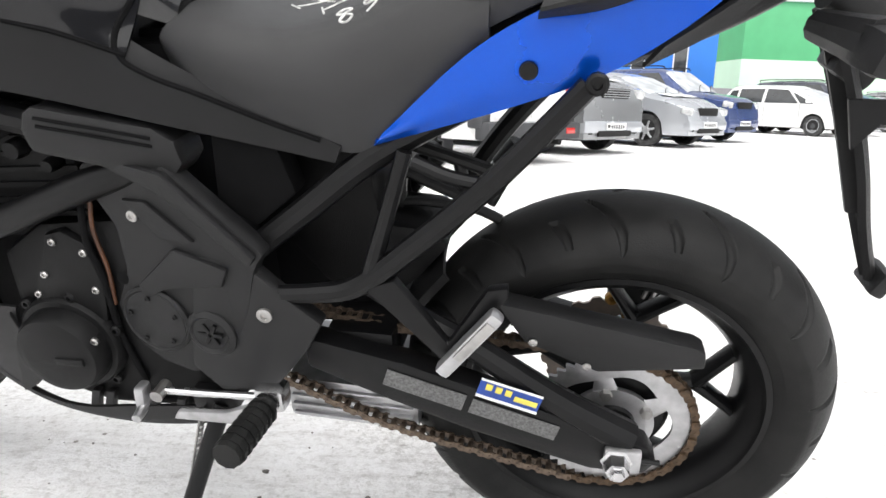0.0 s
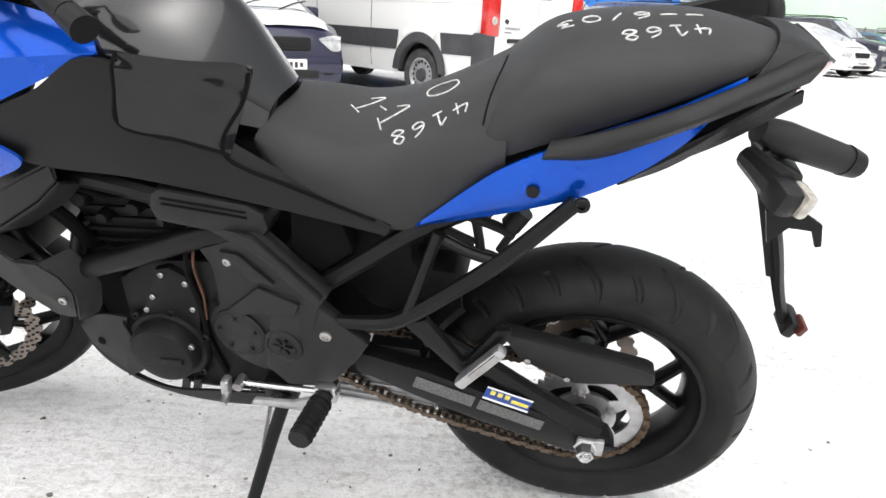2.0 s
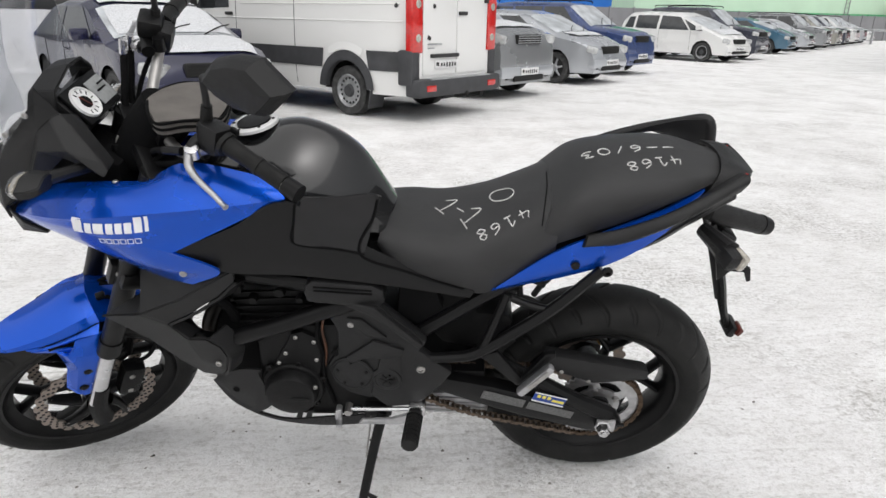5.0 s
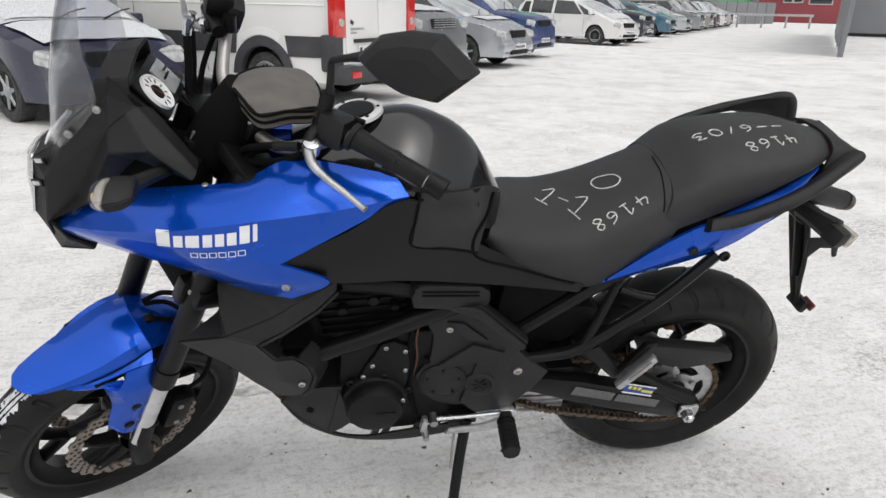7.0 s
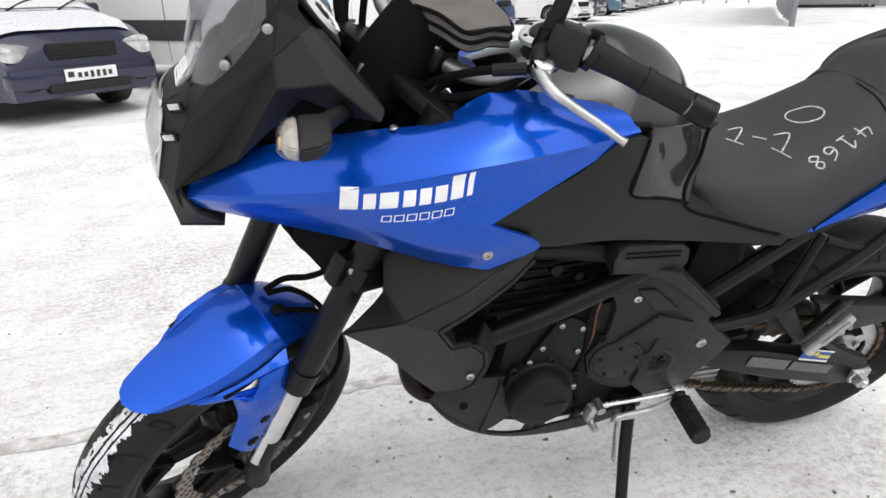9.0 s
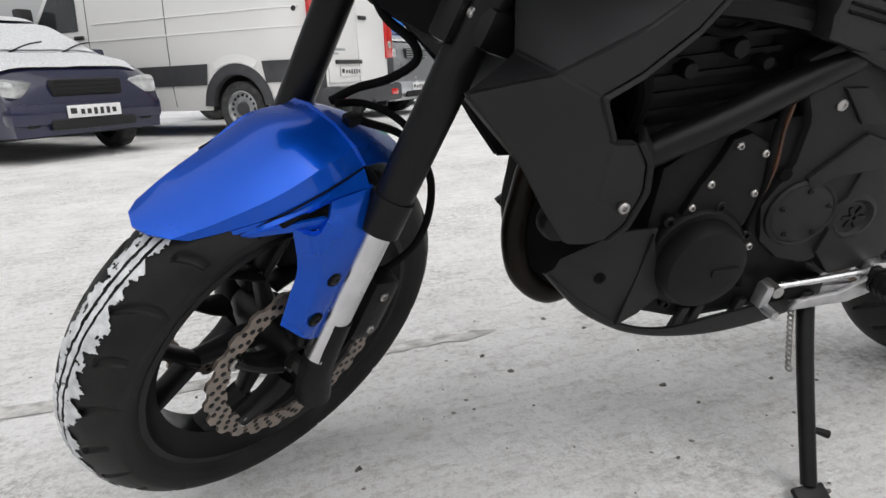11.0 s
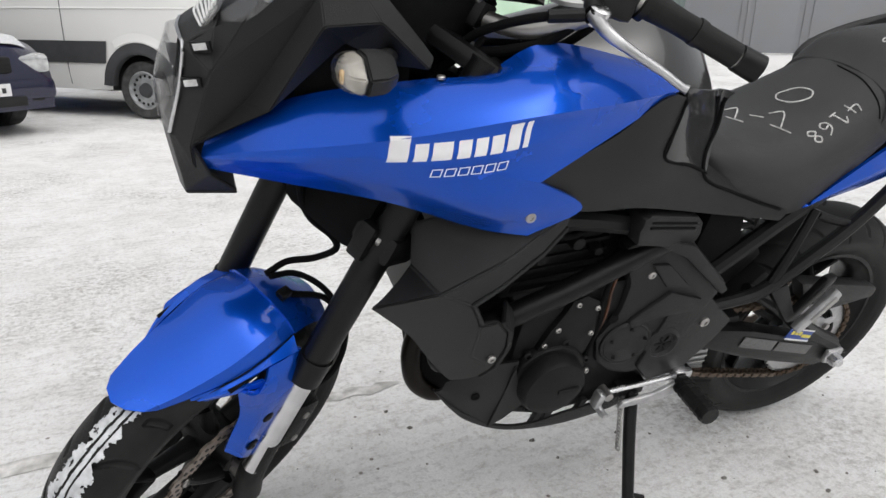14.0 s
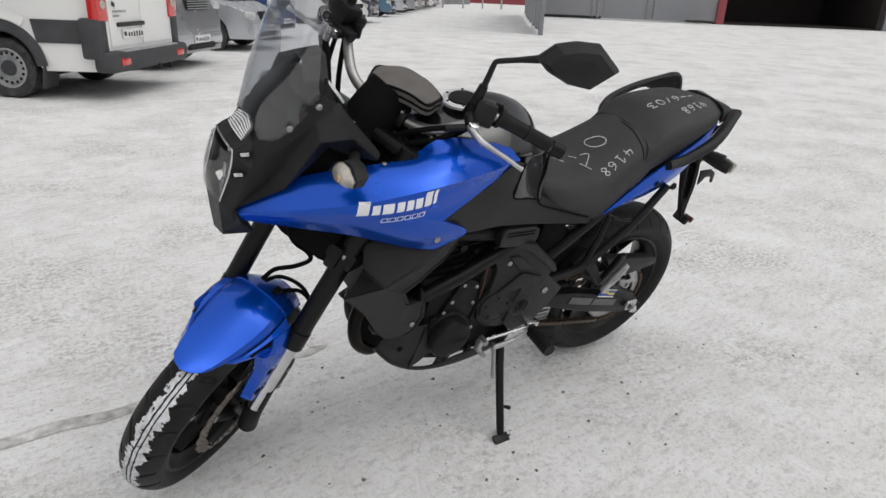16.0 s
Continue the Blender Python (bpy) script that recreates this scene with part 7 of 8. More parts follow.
def car(label, category, m, pnt, top, wide, belt, wheels, r, windows, screen_x, style="alloy", grille="bars", frost=False, snow=None, rails=False, fogs=True, two_tone=None):
    root = thing("car", label, category, m, "parked cars")
    sh = Shape(top, wide, belt, wheels, r + 0.06, curve=0.09)
    body = part("body", sh.body(), pnt, root, sharp=40)
    x1 = sh.x1
    for sgn in (1, -1):
        for q in windows:
            part("window", sh.side(q, sgn), CARGLASS, root)
            part("door_seam", tube([(q[0][0], sgn * (sh.y(q[0][0], z) + 0.001), z) for z in np.linspace(sh.belt - 0.02, 0.36, 6)], 0.004, 5), WELL, body)
        hx = (windows[-1][1][0] + windows[-1][0][0]) / 2
        part("door_handle", block((windows[-1][0][0] + 0.12, sgn * (sh.y(hx, sh.belt - 0.12) + 0.012), sh.belt - 0.12), (0.16, 0.02, 0.03), 0.008), pnt, root)
        part("rub_strip", sh.side([(sh.wheels[-1] + 0.45, 0.50), (sh.wheels[0] - 0.45, 0.50), (sh.wheels[0] - 0.45, 0.56), (sh.wheels[-1] + 0.45, 0.56)], sgn, 0.012), two_tone or pnt, root)
        part("wing_mirror", block((windows[-1][1][0] - 0.12, sgn * (sh.y(hx, sh.belt) + 0.10), sh.belt + 0.08), (0.12, 0.20, 0.14), 0.04), pnt, root)
        part("head_light", block((x1 - 0.13, sgn * wide * 0.70, sh.z_top(x1 - 0.2) - 0.16), (0.24, wide * 0.38, 0.15), 0.05, (0, 12, sgn * -28)), CARLAMP, root, "clear head lamp")
        if fogs:
            part("fog_light", block((x1 - 0.02, sgn * wide * 0.62, 0.36), (0.07, 0.16, 0.09), 0.03, (0, 0, sgn * -16)), WELL, root)
        for w in wheels:
            car_wheel(root, w, sgn * (wide - 0.13), r, 0.20, style, sgn)
    part("underbody", join(*[block((w, 0, r + 0.10), (2 * r + 0.10, wide * 1.86, r * 1.4), 0.02) for w in wheels], block(((sh.x0 + x1) / 2, 0, 0.34), ((x1 - sh.x0) * 0.92, wide * 1.6, 0.24), 0.02)), WELL, body)
    gz = sh.z_top(x1 - 0.2) - 0.17
    gr = part("grille", block((x1 - 0.03, 0, gz), (0.10, wide * 0.78, 0.15), 0.03), WELL, root, "dark grille")
    for k in range(4):
        part("grille_bar", block((x1 + 0.022, 0, gz - 0.054 + 0.036 * k), (0.012, wide * 0.74, 0.014 if grille == "bars" else 0.006), 0.004), STEELRIM if grille == "bars" else WELL, gr)
    bump = part("bumper", block((x1 - 0.06, 0, 0.43), (0.20, wide * 1.72, 0.20), 0.06), two_tone or pnt, root)
    part("intake", block((x1 + 0.03, 0, 0.33), (0.05, wide * 0.95, 0.09), 0.02), WELL, bump)
    plate_with_bars(root, (x1 + 0.055, 0, 0.44), (0, 0, 0))
    xa, xb, xr0, xr1 = screen_x
    part("windscreen", sh.across(xa, xb, 0.86, 0.90), FROST if frost else CARGLASS, root)
    part("rear_window", sh.across(xr1, xr0, 0.80, 0.84), CARGLASS, root)
    for sgn in (0.35, -0.25):
        part("wiper", tube([(xa + 0.03, sgn * wide, sh.z_top(xa + 0.03) + 0.02), (xa - 0.12, sgn * wide + 0.25, sh.z_top(xa - 0.12) + 0.03), (xa - 0.2, sgn * wide + 0.45, sh.z_top(xa - 0.2) + 0.03)], 0.008, 6), WELL, root)
    if rails:
        for sgn in (1, -1):
            part("roof_rail", tube([(xr0 + 0.1, sgn * wide * 0.68, sh.roof - 0.02), (xr0 + 0.3, sgn * wide * 0.70, sh.roof + 0.04), (xb - 0.3, sgn * wide * 0.70, sh.roof + 0.04), (xb - 0.05, sgn * wide * 0.68, sh.roof - 0.02)], 0.016, 8), WELL, root)
    if snow:
        for a, b, s in snow:
            bm = sh.across(a, b, s, s, 0.022, 14, 17)
            for v in bm.verts:
                v.co.z += 0.012 * noise.noise(v.co * 5)
            part("snow_cover", bm, SNOW, root, "thin layer of fresh snow")
    return root


def sedan_top(h=1.46, hood=0.92, l0=-3.45, l1=0.85):
    return [(l0, 0.72), (l0 + 0.04, 0.92), (l0 + 0.30, 1.02), (l0 + 0.62, 1.06), (l0 + 1.25, h - 0.06), (l0 + 1.75, h), (-1.10, h - 0.02), (-0.75, h - 0.10), (0.02, hood + 0.08), (0.40, hood + 0.02), (l1 - 0.18, hood - 0.08), (l1 - 0.05, hood - 0.20), (l1, hood - 0.34)]


def sedan_windows(h=1.46, belt=0.94):
    return [[(-2.35, belt + 0.03), (-1.62, belt + 0.03), (-1.62, h - 0.14), (-2.05, h - 0.14)], [(-1.57, belt + 0.03), (-0.40, belt + 0.02), (-0.98, h - 0.14), (-1.57, h - 0.14)]]


def suv_top(h=1.75, hood=1.08, l0=-3.45, l1=0.85):
    return [(l0, 0.70), (l0 + 0.03, 1.05), (l0 + 0.10, h - 0.35), (l0 + 0.28, h - 0.04), (l0 + 0.8, h), (-1.15, h - 0.02), (-0.85, h - 0.09), (-0.18, hood + 0.08), (0.30, hood + 0.03), (l1 - 0.18, hood - 0.04), (l1 - 0.04, hood - 0.14), (l1, hood - 0.34)]


def suv_windows(h=1.75, belt=1.10, l0=-3.45):
    return [[(l0 + 0.25, belt + 0.03), (-2.52, belt + 0.03), (-2.52, h - 0.14), (l0 + 0.36, h - 0.14)], [(-2.46, belt + 0.03), (-1.62, belt + 0.03), (-1.62, h - 0.13), (-2.46, h - 0.13)], [(-1.56, belt + 0.03), (-0.52, belt + 0.02), (-1.00, h - 0.13), (-1.56, h - 0.13)]]


def mini_top(h=1.60, l0=-3.55, l1=0.85):
    return [(l0, 0.70), (l0 + 0.03, 1.00), (l0 + 0.16, h - 0.25), (l0 + 0.42, h - 0.03), (l0 + 1.1, h), (-1.2, h - 0.03), (-0.75, h - 0.17), (0.25, 1.03), (l1 - 0.25, 0.88), (l1 - 0.06, 0.74), (l1, 0.56)]


NAVY = mat("navy_paint", (0.006, 0.007, 0.034), 0.26, 0.2, 0.1, 1.6, 0.02, 300, coat=0.7, dirt=(0.012, 0.013, 0.045))
SILVER = paint("silver_paint", (0.52, 0.54, 0.57), 0.5)
GUN = paint("silver_grey_paint", (0.30, 0.31, 0.32), 0.5)
BLUECAR = paint("blue_car_paint", (0.015, 0.045, 0.18))
WHITECAR = paint("white_car_paint", (0.78, 0.78, 0.77), 0.0)
BLACKCAR = paint("black_blue_paint", (0.012, 0.016, 0.04))
TEAL = paint("teal_paint", (0.02, 0.11, 0.19))
TAN = paint("pale_gold_paint", (0.34, 0.33, 0.29), 0.4)


def at(x, y, head):
    return pose(x, y, 0, 0, 0, head)


car("navy saloon car with snow on its bonnet", "car", at(-2.59, 7.94, -52), NAVY, sedan_top(1.44, 0.90), 0.86, 0.92, [0, -2.62], 0.31, sedan_windows(1.44, 0.92), (-0.02, -0.72, -2.2, -2.75), "alloy", "dark", True, [(0.66, 0.02, 0.84), (-0.05, -0.70, 0.80), (-0.8, -2.1, 0.8)])
car("silver grey off-road car with a chromed grille", "car", at(1.70, 11.15, -46), GUN, suv_top(1.85, 1.15), 0.92, 1.14, [0, -2.75], 0.38, suv_windows(1.85, 1.14), (-0.20, -0.86, -3.2, -3.4), "alloy", "bars", True, [(0.6, -0.1, 0.8)], True, True, SILVER)
car("silver saloon car with frosted glass", "car", at(4.05, 13.70, -46), SILVER, sedan_top(1.46, 0.93), 0.86, 0.94, [0, -2.60], 0.315, sedan_windows(1.46, 0.94), (-0.02, -0.74, -2.2, -2.75), "alloy", "dark", True, [(0.4, 0.05, 0.7)])
car("dark blue compact off-road car with roof rails", "car", at(5.75, 16.25, -46), BLUECAR, suv_top(1.70, 1.05), 0.88, 1.06, [0, -2.48], 0.35, suv_windows(1.70, 1.06), (-0.20, -0.86, -3.2, -3.4), "alloy", "dark", True, None, True)
car("white people carrier with dark windows", "car", at(11.40, 21.60, -59), WHITECAR, mini_top(), 0.86, 1.00, [0, -2.72], 0.315, [[(-3.28, 1.05), (-2.85, 1.03), (-2.85, 1.42), (-3.12, 1.40)], [(-2.76, 1.03), (-1.85, 1.01), (-1.85, 1.46), (-2.76, 1.46)], [(-1.74, 1.01), (-0.55, 1.00), (-1.00, 1.42), (-1.74, 1.46)], [(-0.48, 1.00), (-0.02, 0.99), (-0.70, 1.30), (-0.82, 1.34)]], (0.18, -0.74, -3.1, -3.35), "steel", "dark", True, [(0.6, 0.2, 0.8)])
car("black and blue off-road car with frosted windscreen", "car", at(13.20, 23.40, -47), BLACKCAR, suv_top(1.80, 1.10), 0.88, 1.10, [0, -2.6], 0.36, suv_windows(1.80, 1.10), (-0.20, -0.86, -3.2, -3.4), "alloy", "dark", True, None, True)
car("teal hatchback with a dark roof", "car", at(17.50, 28.20, -47), TEAL, mini_top(1.52), 0.85, 0.96, [0, -2.55], 0.31, sedan_windows(1.50, 0.98), (0.18, -0.74, -3.1, -3.35), "steel", "dark", True)
far = [(20.2, 30.9, SILVER, 0, "silver saloon car dusted with snow"), (22.9, 33.5, GUN, 1, "grey off-road car dusted with snow"), (25.5, 36.2, TAN, 1, "pale gold off-road car under snow"), (28.0, 38.9, BLACKCAR, 1, "black off-road car dusted with snow"), (30.6, 41.5, WHITECAR, 1, "white off-road car with snowy roof"), (33.2, 44.2, SILVER, 1, "silver off-road car with snowy roof"), (36.0, 47.0, WHITECAR, 0, "white saloon car covered in snow")]
for x, y, p, k, lab in far:
    if k:
        car(lab, "car", at(x, y, -47), p, suv_top(1.78, 1.08), 0.88, 1.10, [0, -2.6], 0.36, suv_windows(1.78, 1.10), (-0.20, -0.86, -3.2, -3.4), "alloy", "dark", True, [(0.6, -0.1, 0.8), (-0.95, -3.1, 0.8)], True)
    else:
        car(lab, "car", at(x, y, -47), p, sedan_top(), 0.86, 0.94, [0, -2.60], 0.315, sedan_windows(), (-0.02, -0.74, -2.2, -2.75), "alloy", "dark", True, [(0.5, 0.05, 0.8), (-0.8, -2.1, 0.8)])


def van(m):
    root = thing("van", "white panel van with black side moulding, seen from behind", "van", m)
    top = [(-1.20, 2.30), (-1.15, 2.45), (-0.9, 2.52), (2.2, 2.54), (2.75, 2.46), (3.05, 2.28), (3.72, 1.50), (3.95, 1.36), (4.45, 1.16), (4.62, 0.95), (4.66, 0.60)]
    sh = Shape(top, 0.99, 1.15, [0, 3.66], 0.43, 0.34, 0.07, 0.10, 0.16)
    white = mat("white_van_paint", (0.80, 0.80, 0.79), 0.32, 0, 0.06, 1.2, 0.02, 200, coat=0.5, dirt=(0.70, 0.70, 0.69))
    body = part("body", sh.body(150), white, root, sharp=40)
    part("underbody", join(block((1.7, 0, 0.48), (5.4, 1.5, 0.30), 0.02), block((0, 0, 0.60), (1.0, 1.44, 0.66), 0.02), block((3.66, 0, 0.60), (0.95, 1.44, 0.6), 0.02)), WELL, body)
    for sgn in (1, -1):
        part("side_moulding", sh.side([(0.46, 0.66), (3.20, 0.66), (3.20, 0.92), (0.42, 0.92)], sgn, 0.016, 20, 4), TRIM, root, "dark grey side moulding")
        part("side_moulding", sh.side([(-1.05, 0.66), (-0.46, 0.66), (-0.42, 0.92), (-1.05, 0.92)], sgn, 0.016, 8, 4), TRIM, root, "dark grey side moulding")
        for r0, r1, a0, mtl, nm in ((0.66, 0.55, 58, white, "wheel_bulge"), (0.55, 0.415, 4, TRIM, "arch_moulding")):
            part(nm, sheet([[(r * math.cos(a), sgn * (sh.y(0, 1) + o), 0.36 + r * math.sin(a)) for a in np.radians(np.linspace(a0, 180 - a0, 9))] for r, o in ((r0, 0.002), ((r0 + r1) / 2, 0.010), (r1, 0.012), (r1 - 0.005, -0.08))], 24, 10), mtl, body)
        for z, x0, x1 in ((1.30, -1.0, 3.1), (1.52, -0.95, 2.35)):
            part("swage_line", tube([(x, sgn * (sh.y(x, z + 0.02 * (x > 2)) + 0.001), z) for x in np.linspace(x0, x1, 9)], 0.012, 6), white, body)
        for x in (1.05, 2.45):
            part("panel_seam", tube([(x, sgn * (sh.y(x, z) + 0.0), z) for z in np.linspace(0.40, 2.25, 9)], 0.006, 6), TRIM, body)
        part("door_handle", block((2.62, sgn * (sh.y(2.6, 1.35) + 0.012), 1.36), (0.18, 0.03, 0.05), 0.012), INK, root)
        part("cab_window", sh.side([(2.62, 1.45), (3.55, 1.42), (3.02, 2.06), (2.62, 2.10)], sgn), CARGLASS, root)
        part("wing_mirror", block((3.45, sgn * 1.15, 1.62), (0.14, 0.22, 0.34), 0.04), INK, root)
        tl = part("tail_light", block((-1.165, sgn * 0.865, 1.27), (0.13, 0.22, 0.72), 0.03), REDLENS, root, "tall red tail lamp with clear roundels")
        for z in (1.10, 1.52):
            part("roundel", lathe([(-0.07, 0.052), (-0.078, 0.045), (-0.080, 0.0001)], (-1.165, sgn * 0.86, z), "x", 20), CLEAR, tl)
        part("corner_trim", block((-1.10, sgn * 0.90, 0.72), (0.26, 0.17, 0.46), 0.04), TRIM, root)
        part("mud_flap", block((-0.47, sgn * 0.85, 0.30), (0.02, 0.30, 0.34), 0.005, (0, -12, 0)), TRIM, root)
        part("fuel_or_vent_cap", lathe([(sgn * 0.0, 0.032), (sgn * 0.01, 0.030), (sgn * 0.01, 0.0001)], (-0.90, sgn * (sh.y(-0.9, 1.5) + 0.002), 1.50), "y", 16), INK, root)
        car_wheel(root, 0, sgn * 0.85, 0.345, 0.22, "steel", sgn)
        car_wheel(root, 3.66, sgn * 0.85, 0.345, 0.22, "steel", sgn)
    for sgn in (1, -1):
        d = part("rear_door", prism([(0.01, 0.62), (0.74, 0.62), (0.74, 2.25), (0.66, 2.36), (0.01, 2.38)], 0, 0.02, 0.006), white, root, "white rear door")
        d.matrix_basis = Matrix(((0, -1, 0, -1.195), (sgn, 0, 0, 0), (0, 0, 1, 0), (0, 0, 0, 1)))
        if sgn < 0:
            part("handle", block((-1.232, -0.12, 1.42), (0.03, 0.19, 0.05), 0.012), INK, root)
            part("hinge", block((-1.225, -0.70, 1.60), (0.03, 0.09, 0.06), 0.008), INK, root)
        else:
            part("lock", lathe([(-0.02, 0.03), (-0.026, 0.026), (-0.026, 0.0001)], (-1.205, 0.52, 1.50), "x", 16), INK, root)
            part("badge", block((-1.222, 0.62, 1.10), (0.006, 0.07, 0.05), 0.002, (25, 0, 0)), INK, root)
            part("badge_bar", block((-1.222, 0.50, 1.02), (0.006, 0.30, 0.025), 0.002), STEELRIM, root)
            part("badge_bar", block((-1.222, 0.58, 0.97), (0.006, 0.14, 0.018), 0.002), STEELRIM, root)
            part("plate_light_bar", block((-1.23, 0.28, 0.87), (0.04, 0.62, 0.05), 0.012), INK, root)
    part("emblem", lathe([(-0.02, 0.075), (-0.034, 0.070), (-0.034, 0.055), (-0.026, 0.05), (-0.026, 0.0001)], (-1.21, 0.02, 1.78), "x", 28), STEELRIM, root)
    pl = plate_with_bars(root, (-1.228, 0.24, 0.755), (0, 0, 180))
    rb = part("rear_bumper", block((-1.22, 0, 0.46), (0.26, 1.94, 0.24), 0.05), TRIM, root, "dark grey rear bumper")
    part("step_edge", block((-1.26, 0, 0.575), (0.16, 1.40, 0.02), 0.006), STEELRIM, rb)
    for sgn in (1, -1):
        part("reflector", block((-1.352, sgn * 0.72, 0.46), (0.012, 0.20, 0.08), 0.004), REDLENS, rb)
    part("axle_box", block((-0.3, 0, 0.36), (1.2, 0.9, 0.16), 0.03), WELL, root)
    part("tow_bar", tube([(-1.0, -0.1, 0.36), (-1.30, -0.1, 0.33), (-1.36, -0.1, 0.36)], 0.03, 8), WELL, root)
    part("exhaust_tail", tube([(-0.6, -0.45, 0.32), (-1.0, -0.55, 0.32), (-1.28, -0.58, 0.31)], 0.05, 12), WELL, root)
    return root


van(pose(-0.02, 9.03, 0, 0, 0, 136.4) @ Matrix.Diagonal((0.925, 0.925, 0.925, 1)))


# ---- buildings, fence and gate ----
def wall_between(name, a, b, z0, z1, thick, mtl, label="", category="", kind="", parent=None):
    a, b = Vector(a), Vector(b)
    n = (b - a).length
    bm = block((n / 2, 0, (z0 + z1) / 2), (n, thick, z1 - z0), 0.01)
    ob = part(name, bm, mtl, parent)
    ang = math.degrees(math.atan2(b.y - a.y, b.x - a.x))
    ob.matrix_world = pose(a.x, a.y, 0, 0, 0, ang)
    return tagged(ob, label, category, "", kind)


def polar(az, d):
    return (-0.5 + d * math.sin(radians(az)), -0.2 + d * math.cos(radians(az)))


BBLUE = mat("blue_cladding", (0.02, 0.16, 0.55), 0.5, 0, 0.06, 0.6, 0.05, 20)
BGREEN = mat("pale_green_cladding", (0.50, 0.68, 0.52), 0.5, 0, 0.05, 0.4, 0.05, 20)
DGREEN = mat("dark_green_cladding", (0.08, 0.36, 0.16), 0.5, 0, 0.08, 0.5, 0.05, 20)
GREYM = mat("grey_sheet_metal", (0.24, 0.25, 0.27), 0.45, 0.2, 0.10, 0.8, 0.1, 30, dirt=(0.20, 0.20, 0.21))
FENCEM = mat("grey_profiled_fence", (0.20, 0.20, 0.21), 0.6, 0, 0.1, 1.0, 0.1, 30)
REDB = mat("dark_red_cladding", (0.26, 0.05, 0.06), 0.6, 0, 0.1, 0.6, 0.05)
# near-black for the bay's inner faces: shade of the deep opening as colour
BAY_SHADE = mat("bay_interior_shade", (0.02, 0.014, 0.014), 0.9, 0, 0.3, 1, 0.0)
PALEB = mat("pale_render", (0.62, 0.62, 0.62), 0.7, 0, 0.1, 0.5, 0.05)


def building(name, label, az0, az1, d0, d1, bands, depth, roof=None, ribs=0, windows=()):
    """A hall that stands along the line between two bearings; bands: (z0, z1, material)."""
    a, b = Vector(polar(az0, d0)), Vector(polar(az1, d1))
    n = (b - a).length
    root = thing(name, label, "building", pose(a.x, a.y, 0, 0, 0, math.degrees(math.atan2(b.y - a.y, b.x - a.x))))
    for k, (z0, z1, mtl) in enumerate(bands):
        part("wall", block((n / 2, depth / 2, (z0 + z1) / 2), (n, depth, z1 - z0), 0.02), mtl, root)
    top = max(z for _, z, _ in bands)
    part("roof", block((n / 2, depth / 2, top + 0.15), (n + 0.6, depth + 0.6, 0.3), 0.05), roof or SNOW, root)
    for k in range(ribs):
        part("post", block((n * (k + 0.5) / ribs, -0.06, bands[0][1] / 2), (0.10, 0.12, bands[0][1]), 0.02), bands[0][2], root)
    for x, z, w, h in windows:
        win = part("window", block((x * n, -0.02, z), (w, 0.10, h), 0.02), PALEB, root)
        part("pane", block((x * n, -0.08, z), (w - 0.16, 0.04, h - 0.16), 0.01), CARGLASS, win)
    return root, n


building("blue_building", "bright blue clad building with white windows", -8, 20.0, 50, 46, [(0, 9, BBLUE)], 14, None, 0, [(0.52, 3.75, 0.9, 1.7), (0.66, 3.75, 0.9, 1.7), (0.80, 3.75, 0.9, 1.7), (0.91, 3.75, 0.9, 1.7)])
green, gn = building("green_warehouse", "pale green warehouse with dark green bands", 21.6, 39.3, 72, 92, [(0, 2.4, DGREEN), (2.4, 5.6, BGREEN), (5.6, 11, DGREEN)], 26, None, 24)
for k in range(14):
    part("rung", block((gn * 0.80, -0.12, 1.5 + 0.5 * k), (0.5, 0.05, 0.06), 0.01), FENCEM, green)
for x in (-0.25, 0.25):
    part("ladder_rail", block((gn * 0.80 + x, -0.12, 4.5), (0.06, 0.06, 8), 0.01), FENCEM, green)
building("pale_annex", "pale grey building with rows of windows", 39.5, 41.6, 94, 120, [(0, 9, PALEB)], 20, None, 0, [(0.15 + 0.14 * k, 5.8, 1.4, 1.6) for k in range(6)])
building("red_building", "low dark red building with white windows", 39.8, 46.5, 90, 88, [(0, 3.6, REDB)], 12, None, 0, [(0.30, 2.6, 1.0, 0.9), (0.40, 2.6, 1.0, 0.9), (0.62, 2.5, 2.4, 1.0)])
fence = thing("fence", "long grey profiled sheet fence", "fence", pose(*polar(8, 36), 0, 0, 0, 0))
fa, fb = Vector(polar(8, 36)), Vector(polar(41, 78))
fl = (fb - fa).length
fence.matrix_world = pose(fa.x, fa.y, 0, 0, 0, math.degrees(math.atan2(fb.y - fa.y, fb.x - fa.x)))
for k in range(24):
    part("panel", block((fl * (k + 0.5) / 24, 0, 1.0), (fl / 24 - 0.04, 0.05, 2.0), 0.01), FENCEM, fence)
    part("post", block((fl * k / 24, -0.05, 1.02), (0.08, 0.08, 2.1), 0.01), FENCEM, fence)

# plain grey walls added out of view, a darker horizon for reflections
wall_between("unseen_wall_south", (-45, -24), (40, -26), 0, 6.5, 0.4, GREYM, "unseen plain grey wall added for darker reflections", "wall", "structure")
wall_between("unseen_wall_west", (-46, -24), (-40, 34), 0, 5.0, 0.4, GREYM, "unseen plain grey wall added for darker reflections", "wall", "structure")

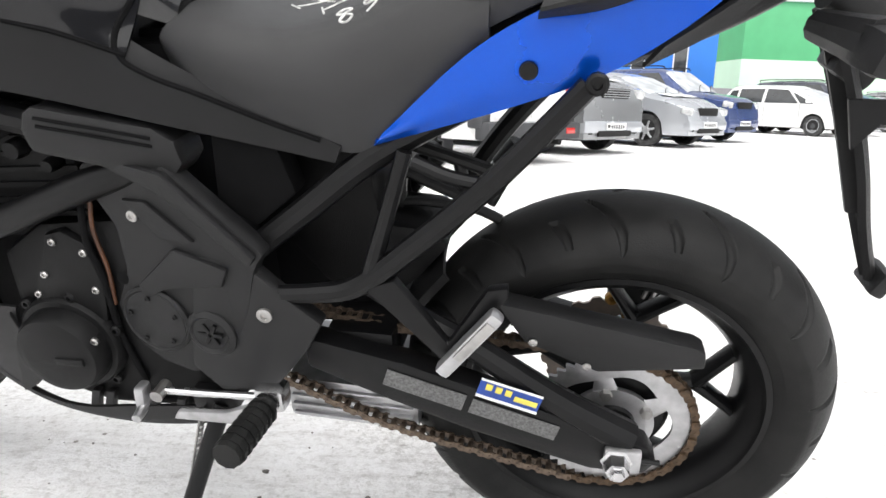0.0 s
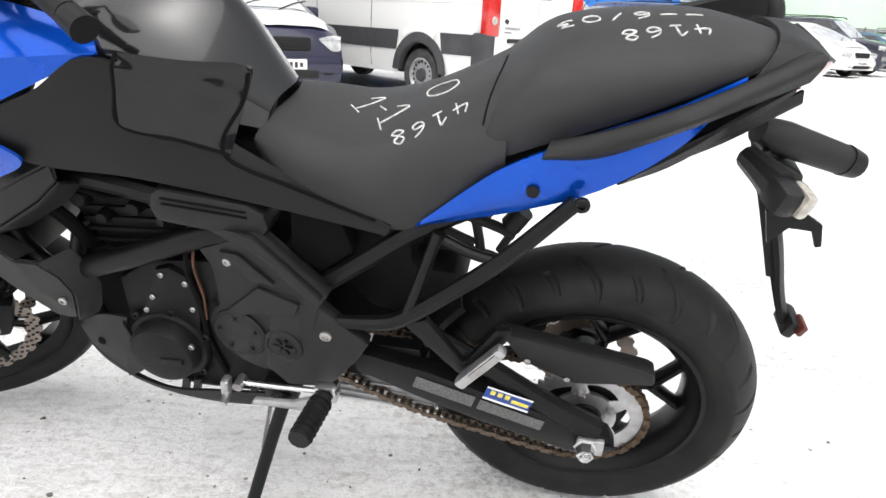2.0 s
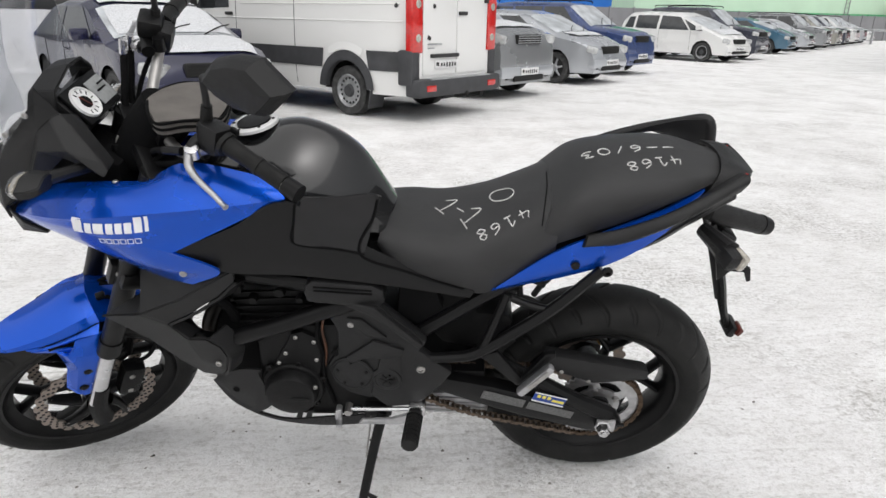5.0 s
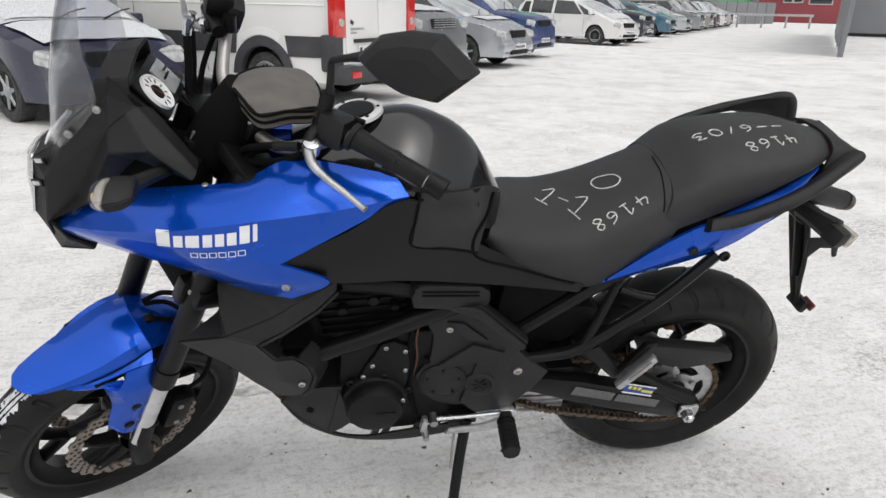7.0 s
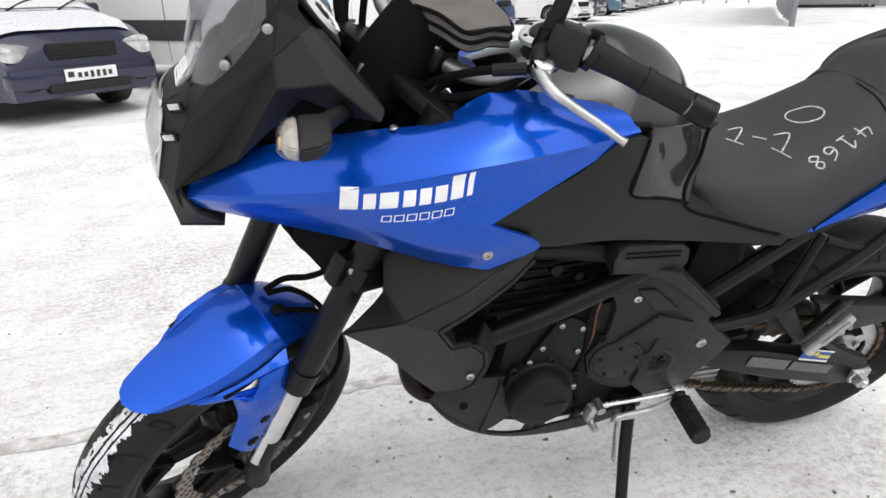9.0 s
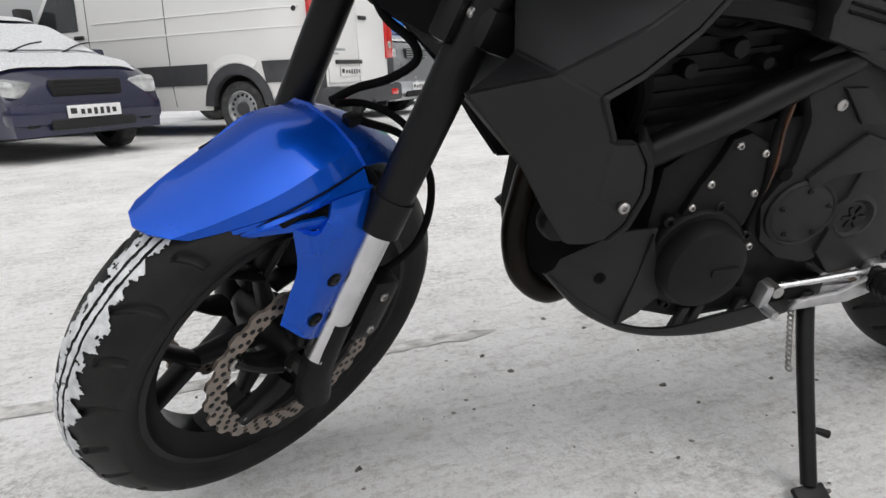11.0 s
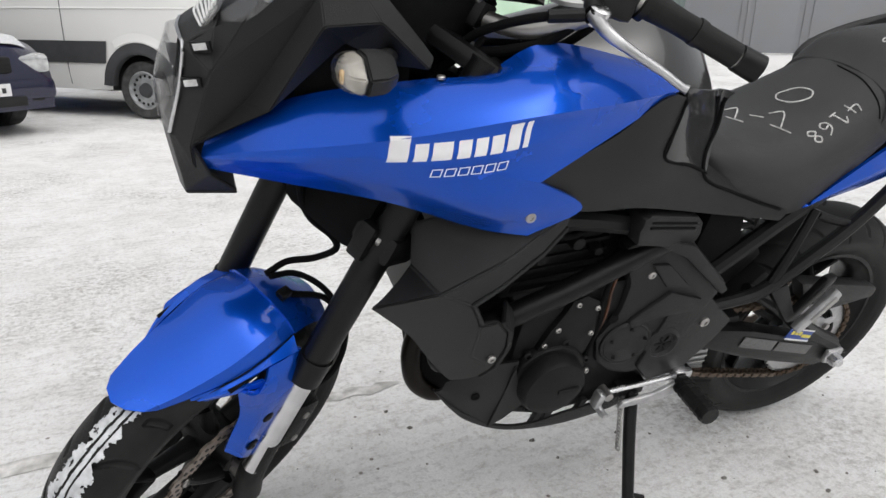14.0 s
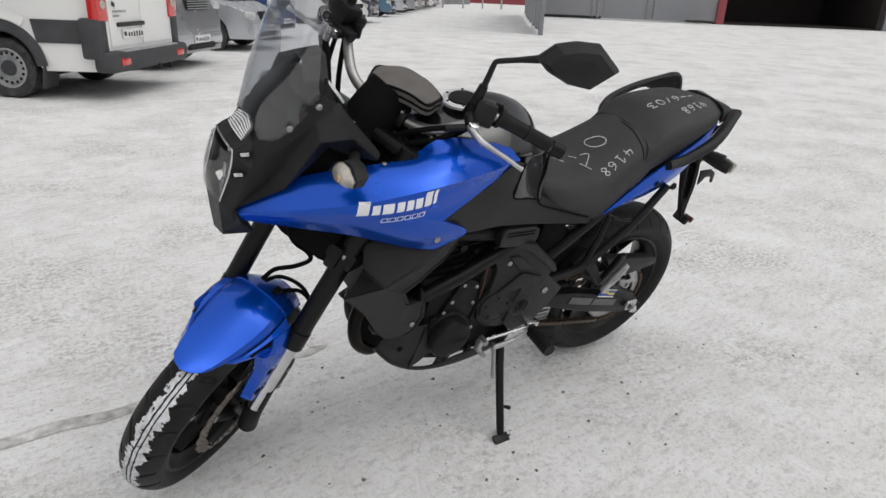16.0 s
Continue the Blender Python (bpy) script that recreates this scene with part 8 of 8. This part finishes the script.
# grey sheet-metal hangar with a dark open bay
A, B, C = (30.3, 30.0), (39.5, 22.5), (47.0, 15.8)
hang = wall_between("hangar", A, B, 0.1, 6.0, 0.3, GREYM, "grey sheet metal hangar with an open dark bay", "building")
hl = (Vector(B) - Vector(A)).length
for k, f in enumerate((0.02, 0.33, 0.36, 0.62, 0.66)):
    part("seam", block((hl * f, -0.17, 3.0), (0.07 if k % 2 else 0.14, 0.08, 5.8), 0.01), GREYM, hang)
part("door_panel", block((hl * 0.49, -0.18, 2.0), (hl * 0.20, 0.06, 3.8), 0.01), GREYM, hang, "grey sliding door")
part("base_gap", block((hl * 0.2, -0.16, 0.12), (hl * 0.36, 0.05, 0.16), 0.01), WELL, hang)
part("corner_post", block((hl + 0.15, -0.05, 3.0), (0.5, 0.5, 6.0), 0.02), REDB, hang, "rust-red corner post")
part("pallet", block((hl * 0.87, -1.3, 0.16), (1.5, 0.8, 0.10), 0.02), WELL, hang)
bay_len = (Vector(C) - Vector(B)).length
# bay back, sides and floor are painted as dark as the shaded opening
part("bay_back", block((hl + 0.4 + bay_len / 2, 7.0, 3.0), (bay_len, 0.3, 6.0), 0.02), BAY_SHADE, hang)
part("bay_side", block((hl + 0.4 + bay_len, 3.5, 3.0), (0.3, 7.0, 6.0), 0.02), BAY_SHADE, hang)
part("bay_side", block((hl + 0.35, 3.8, 3.0), (0.3, 6.4, 6.0), 0.02), BAY_SHADE, hang)
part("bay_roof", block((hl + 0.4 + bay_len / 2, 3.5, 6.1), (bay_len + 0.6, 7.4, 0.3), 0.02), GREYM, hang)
part("bay_floor", block((hl + 0.4 + bay_len / 2, 3.6, 0.06), (bay_len, 7.0, 0.08), 0.01), BAY_SHADE, hang)
# panel added across the top of the opening, in the same painted shade
part("bay_top_panel", block((hl + 0.4 + bay_len / 2, 0.0, 5.2), (bay_len, 0.2, 1.8), 0.02), BAY_SHADE, hang)
part("outer_wall", block((hl + 0.6 + bay_len + 8, 0.0, 3.0), (16, 0.3, 6.0), 0.02), GREYM, hang)
GLOW = bpy.data.materials.new("lit_lamp")
GLOW.use_nodes = True
GLOW.node_tree.nodes["Principled BSDF"].inputs["Emission Color"].default_value = (1, 0.75, 0.45, 1)
GLOW.node_tree.nodes["Principled BSDF"].inputs["Emission Strength"].default_value = 6
part("bay_lamp", block((hl + 2.98, 4.0, 1.87), (0.20, 0.12, 0.20), 0.05), GLOW, hang, "small lit lamp inside the bay")

wing = thing("sheet_gate", "tall grey metal gate leaf standing open", "gate", pose(14.8, 14.75, 0, 0, 0, math.degrees(math.atan2(30.2 - 14.75, 30.1 - 14.8))))
wl = math.hypot(30.1 - 14.8, 30.2 - 14.75)
for k in range(6):
    part("panel", block((wl * (k + 0.5) / 6, 0, 1.75), (wl / 6 - 0.05, 0.06, 3.1), 0.01), GREYM, wing)
    part("post", block((wl * k / 6, -0.04, 1.7), (0.12, 0.12, 3.3), 0.01), GREYM, wing)
part("foot_brace", prism([(-0.05, 0.0), (0.06, 0.0), (0.75, 0.75), (0.05, 0.75)], -0.05, 0.05, 0.01), GREYM, wing)
rail = thing("guard_rail", "galvanised guard rail across the yard", "rail", pose(34.5, 44.2, 0, 0, 0, -8))
part("beam", block((3.2, 0, 0.95), (6.6, 0.12, 0.16), 0.03), STEELRIM, rail)
for k in range(4):
    part("post", block((0.3 + 2.0 * k, 0, 0.47), (0.12, 0.12, 0.95), 0.02), STEELRIM, rail)
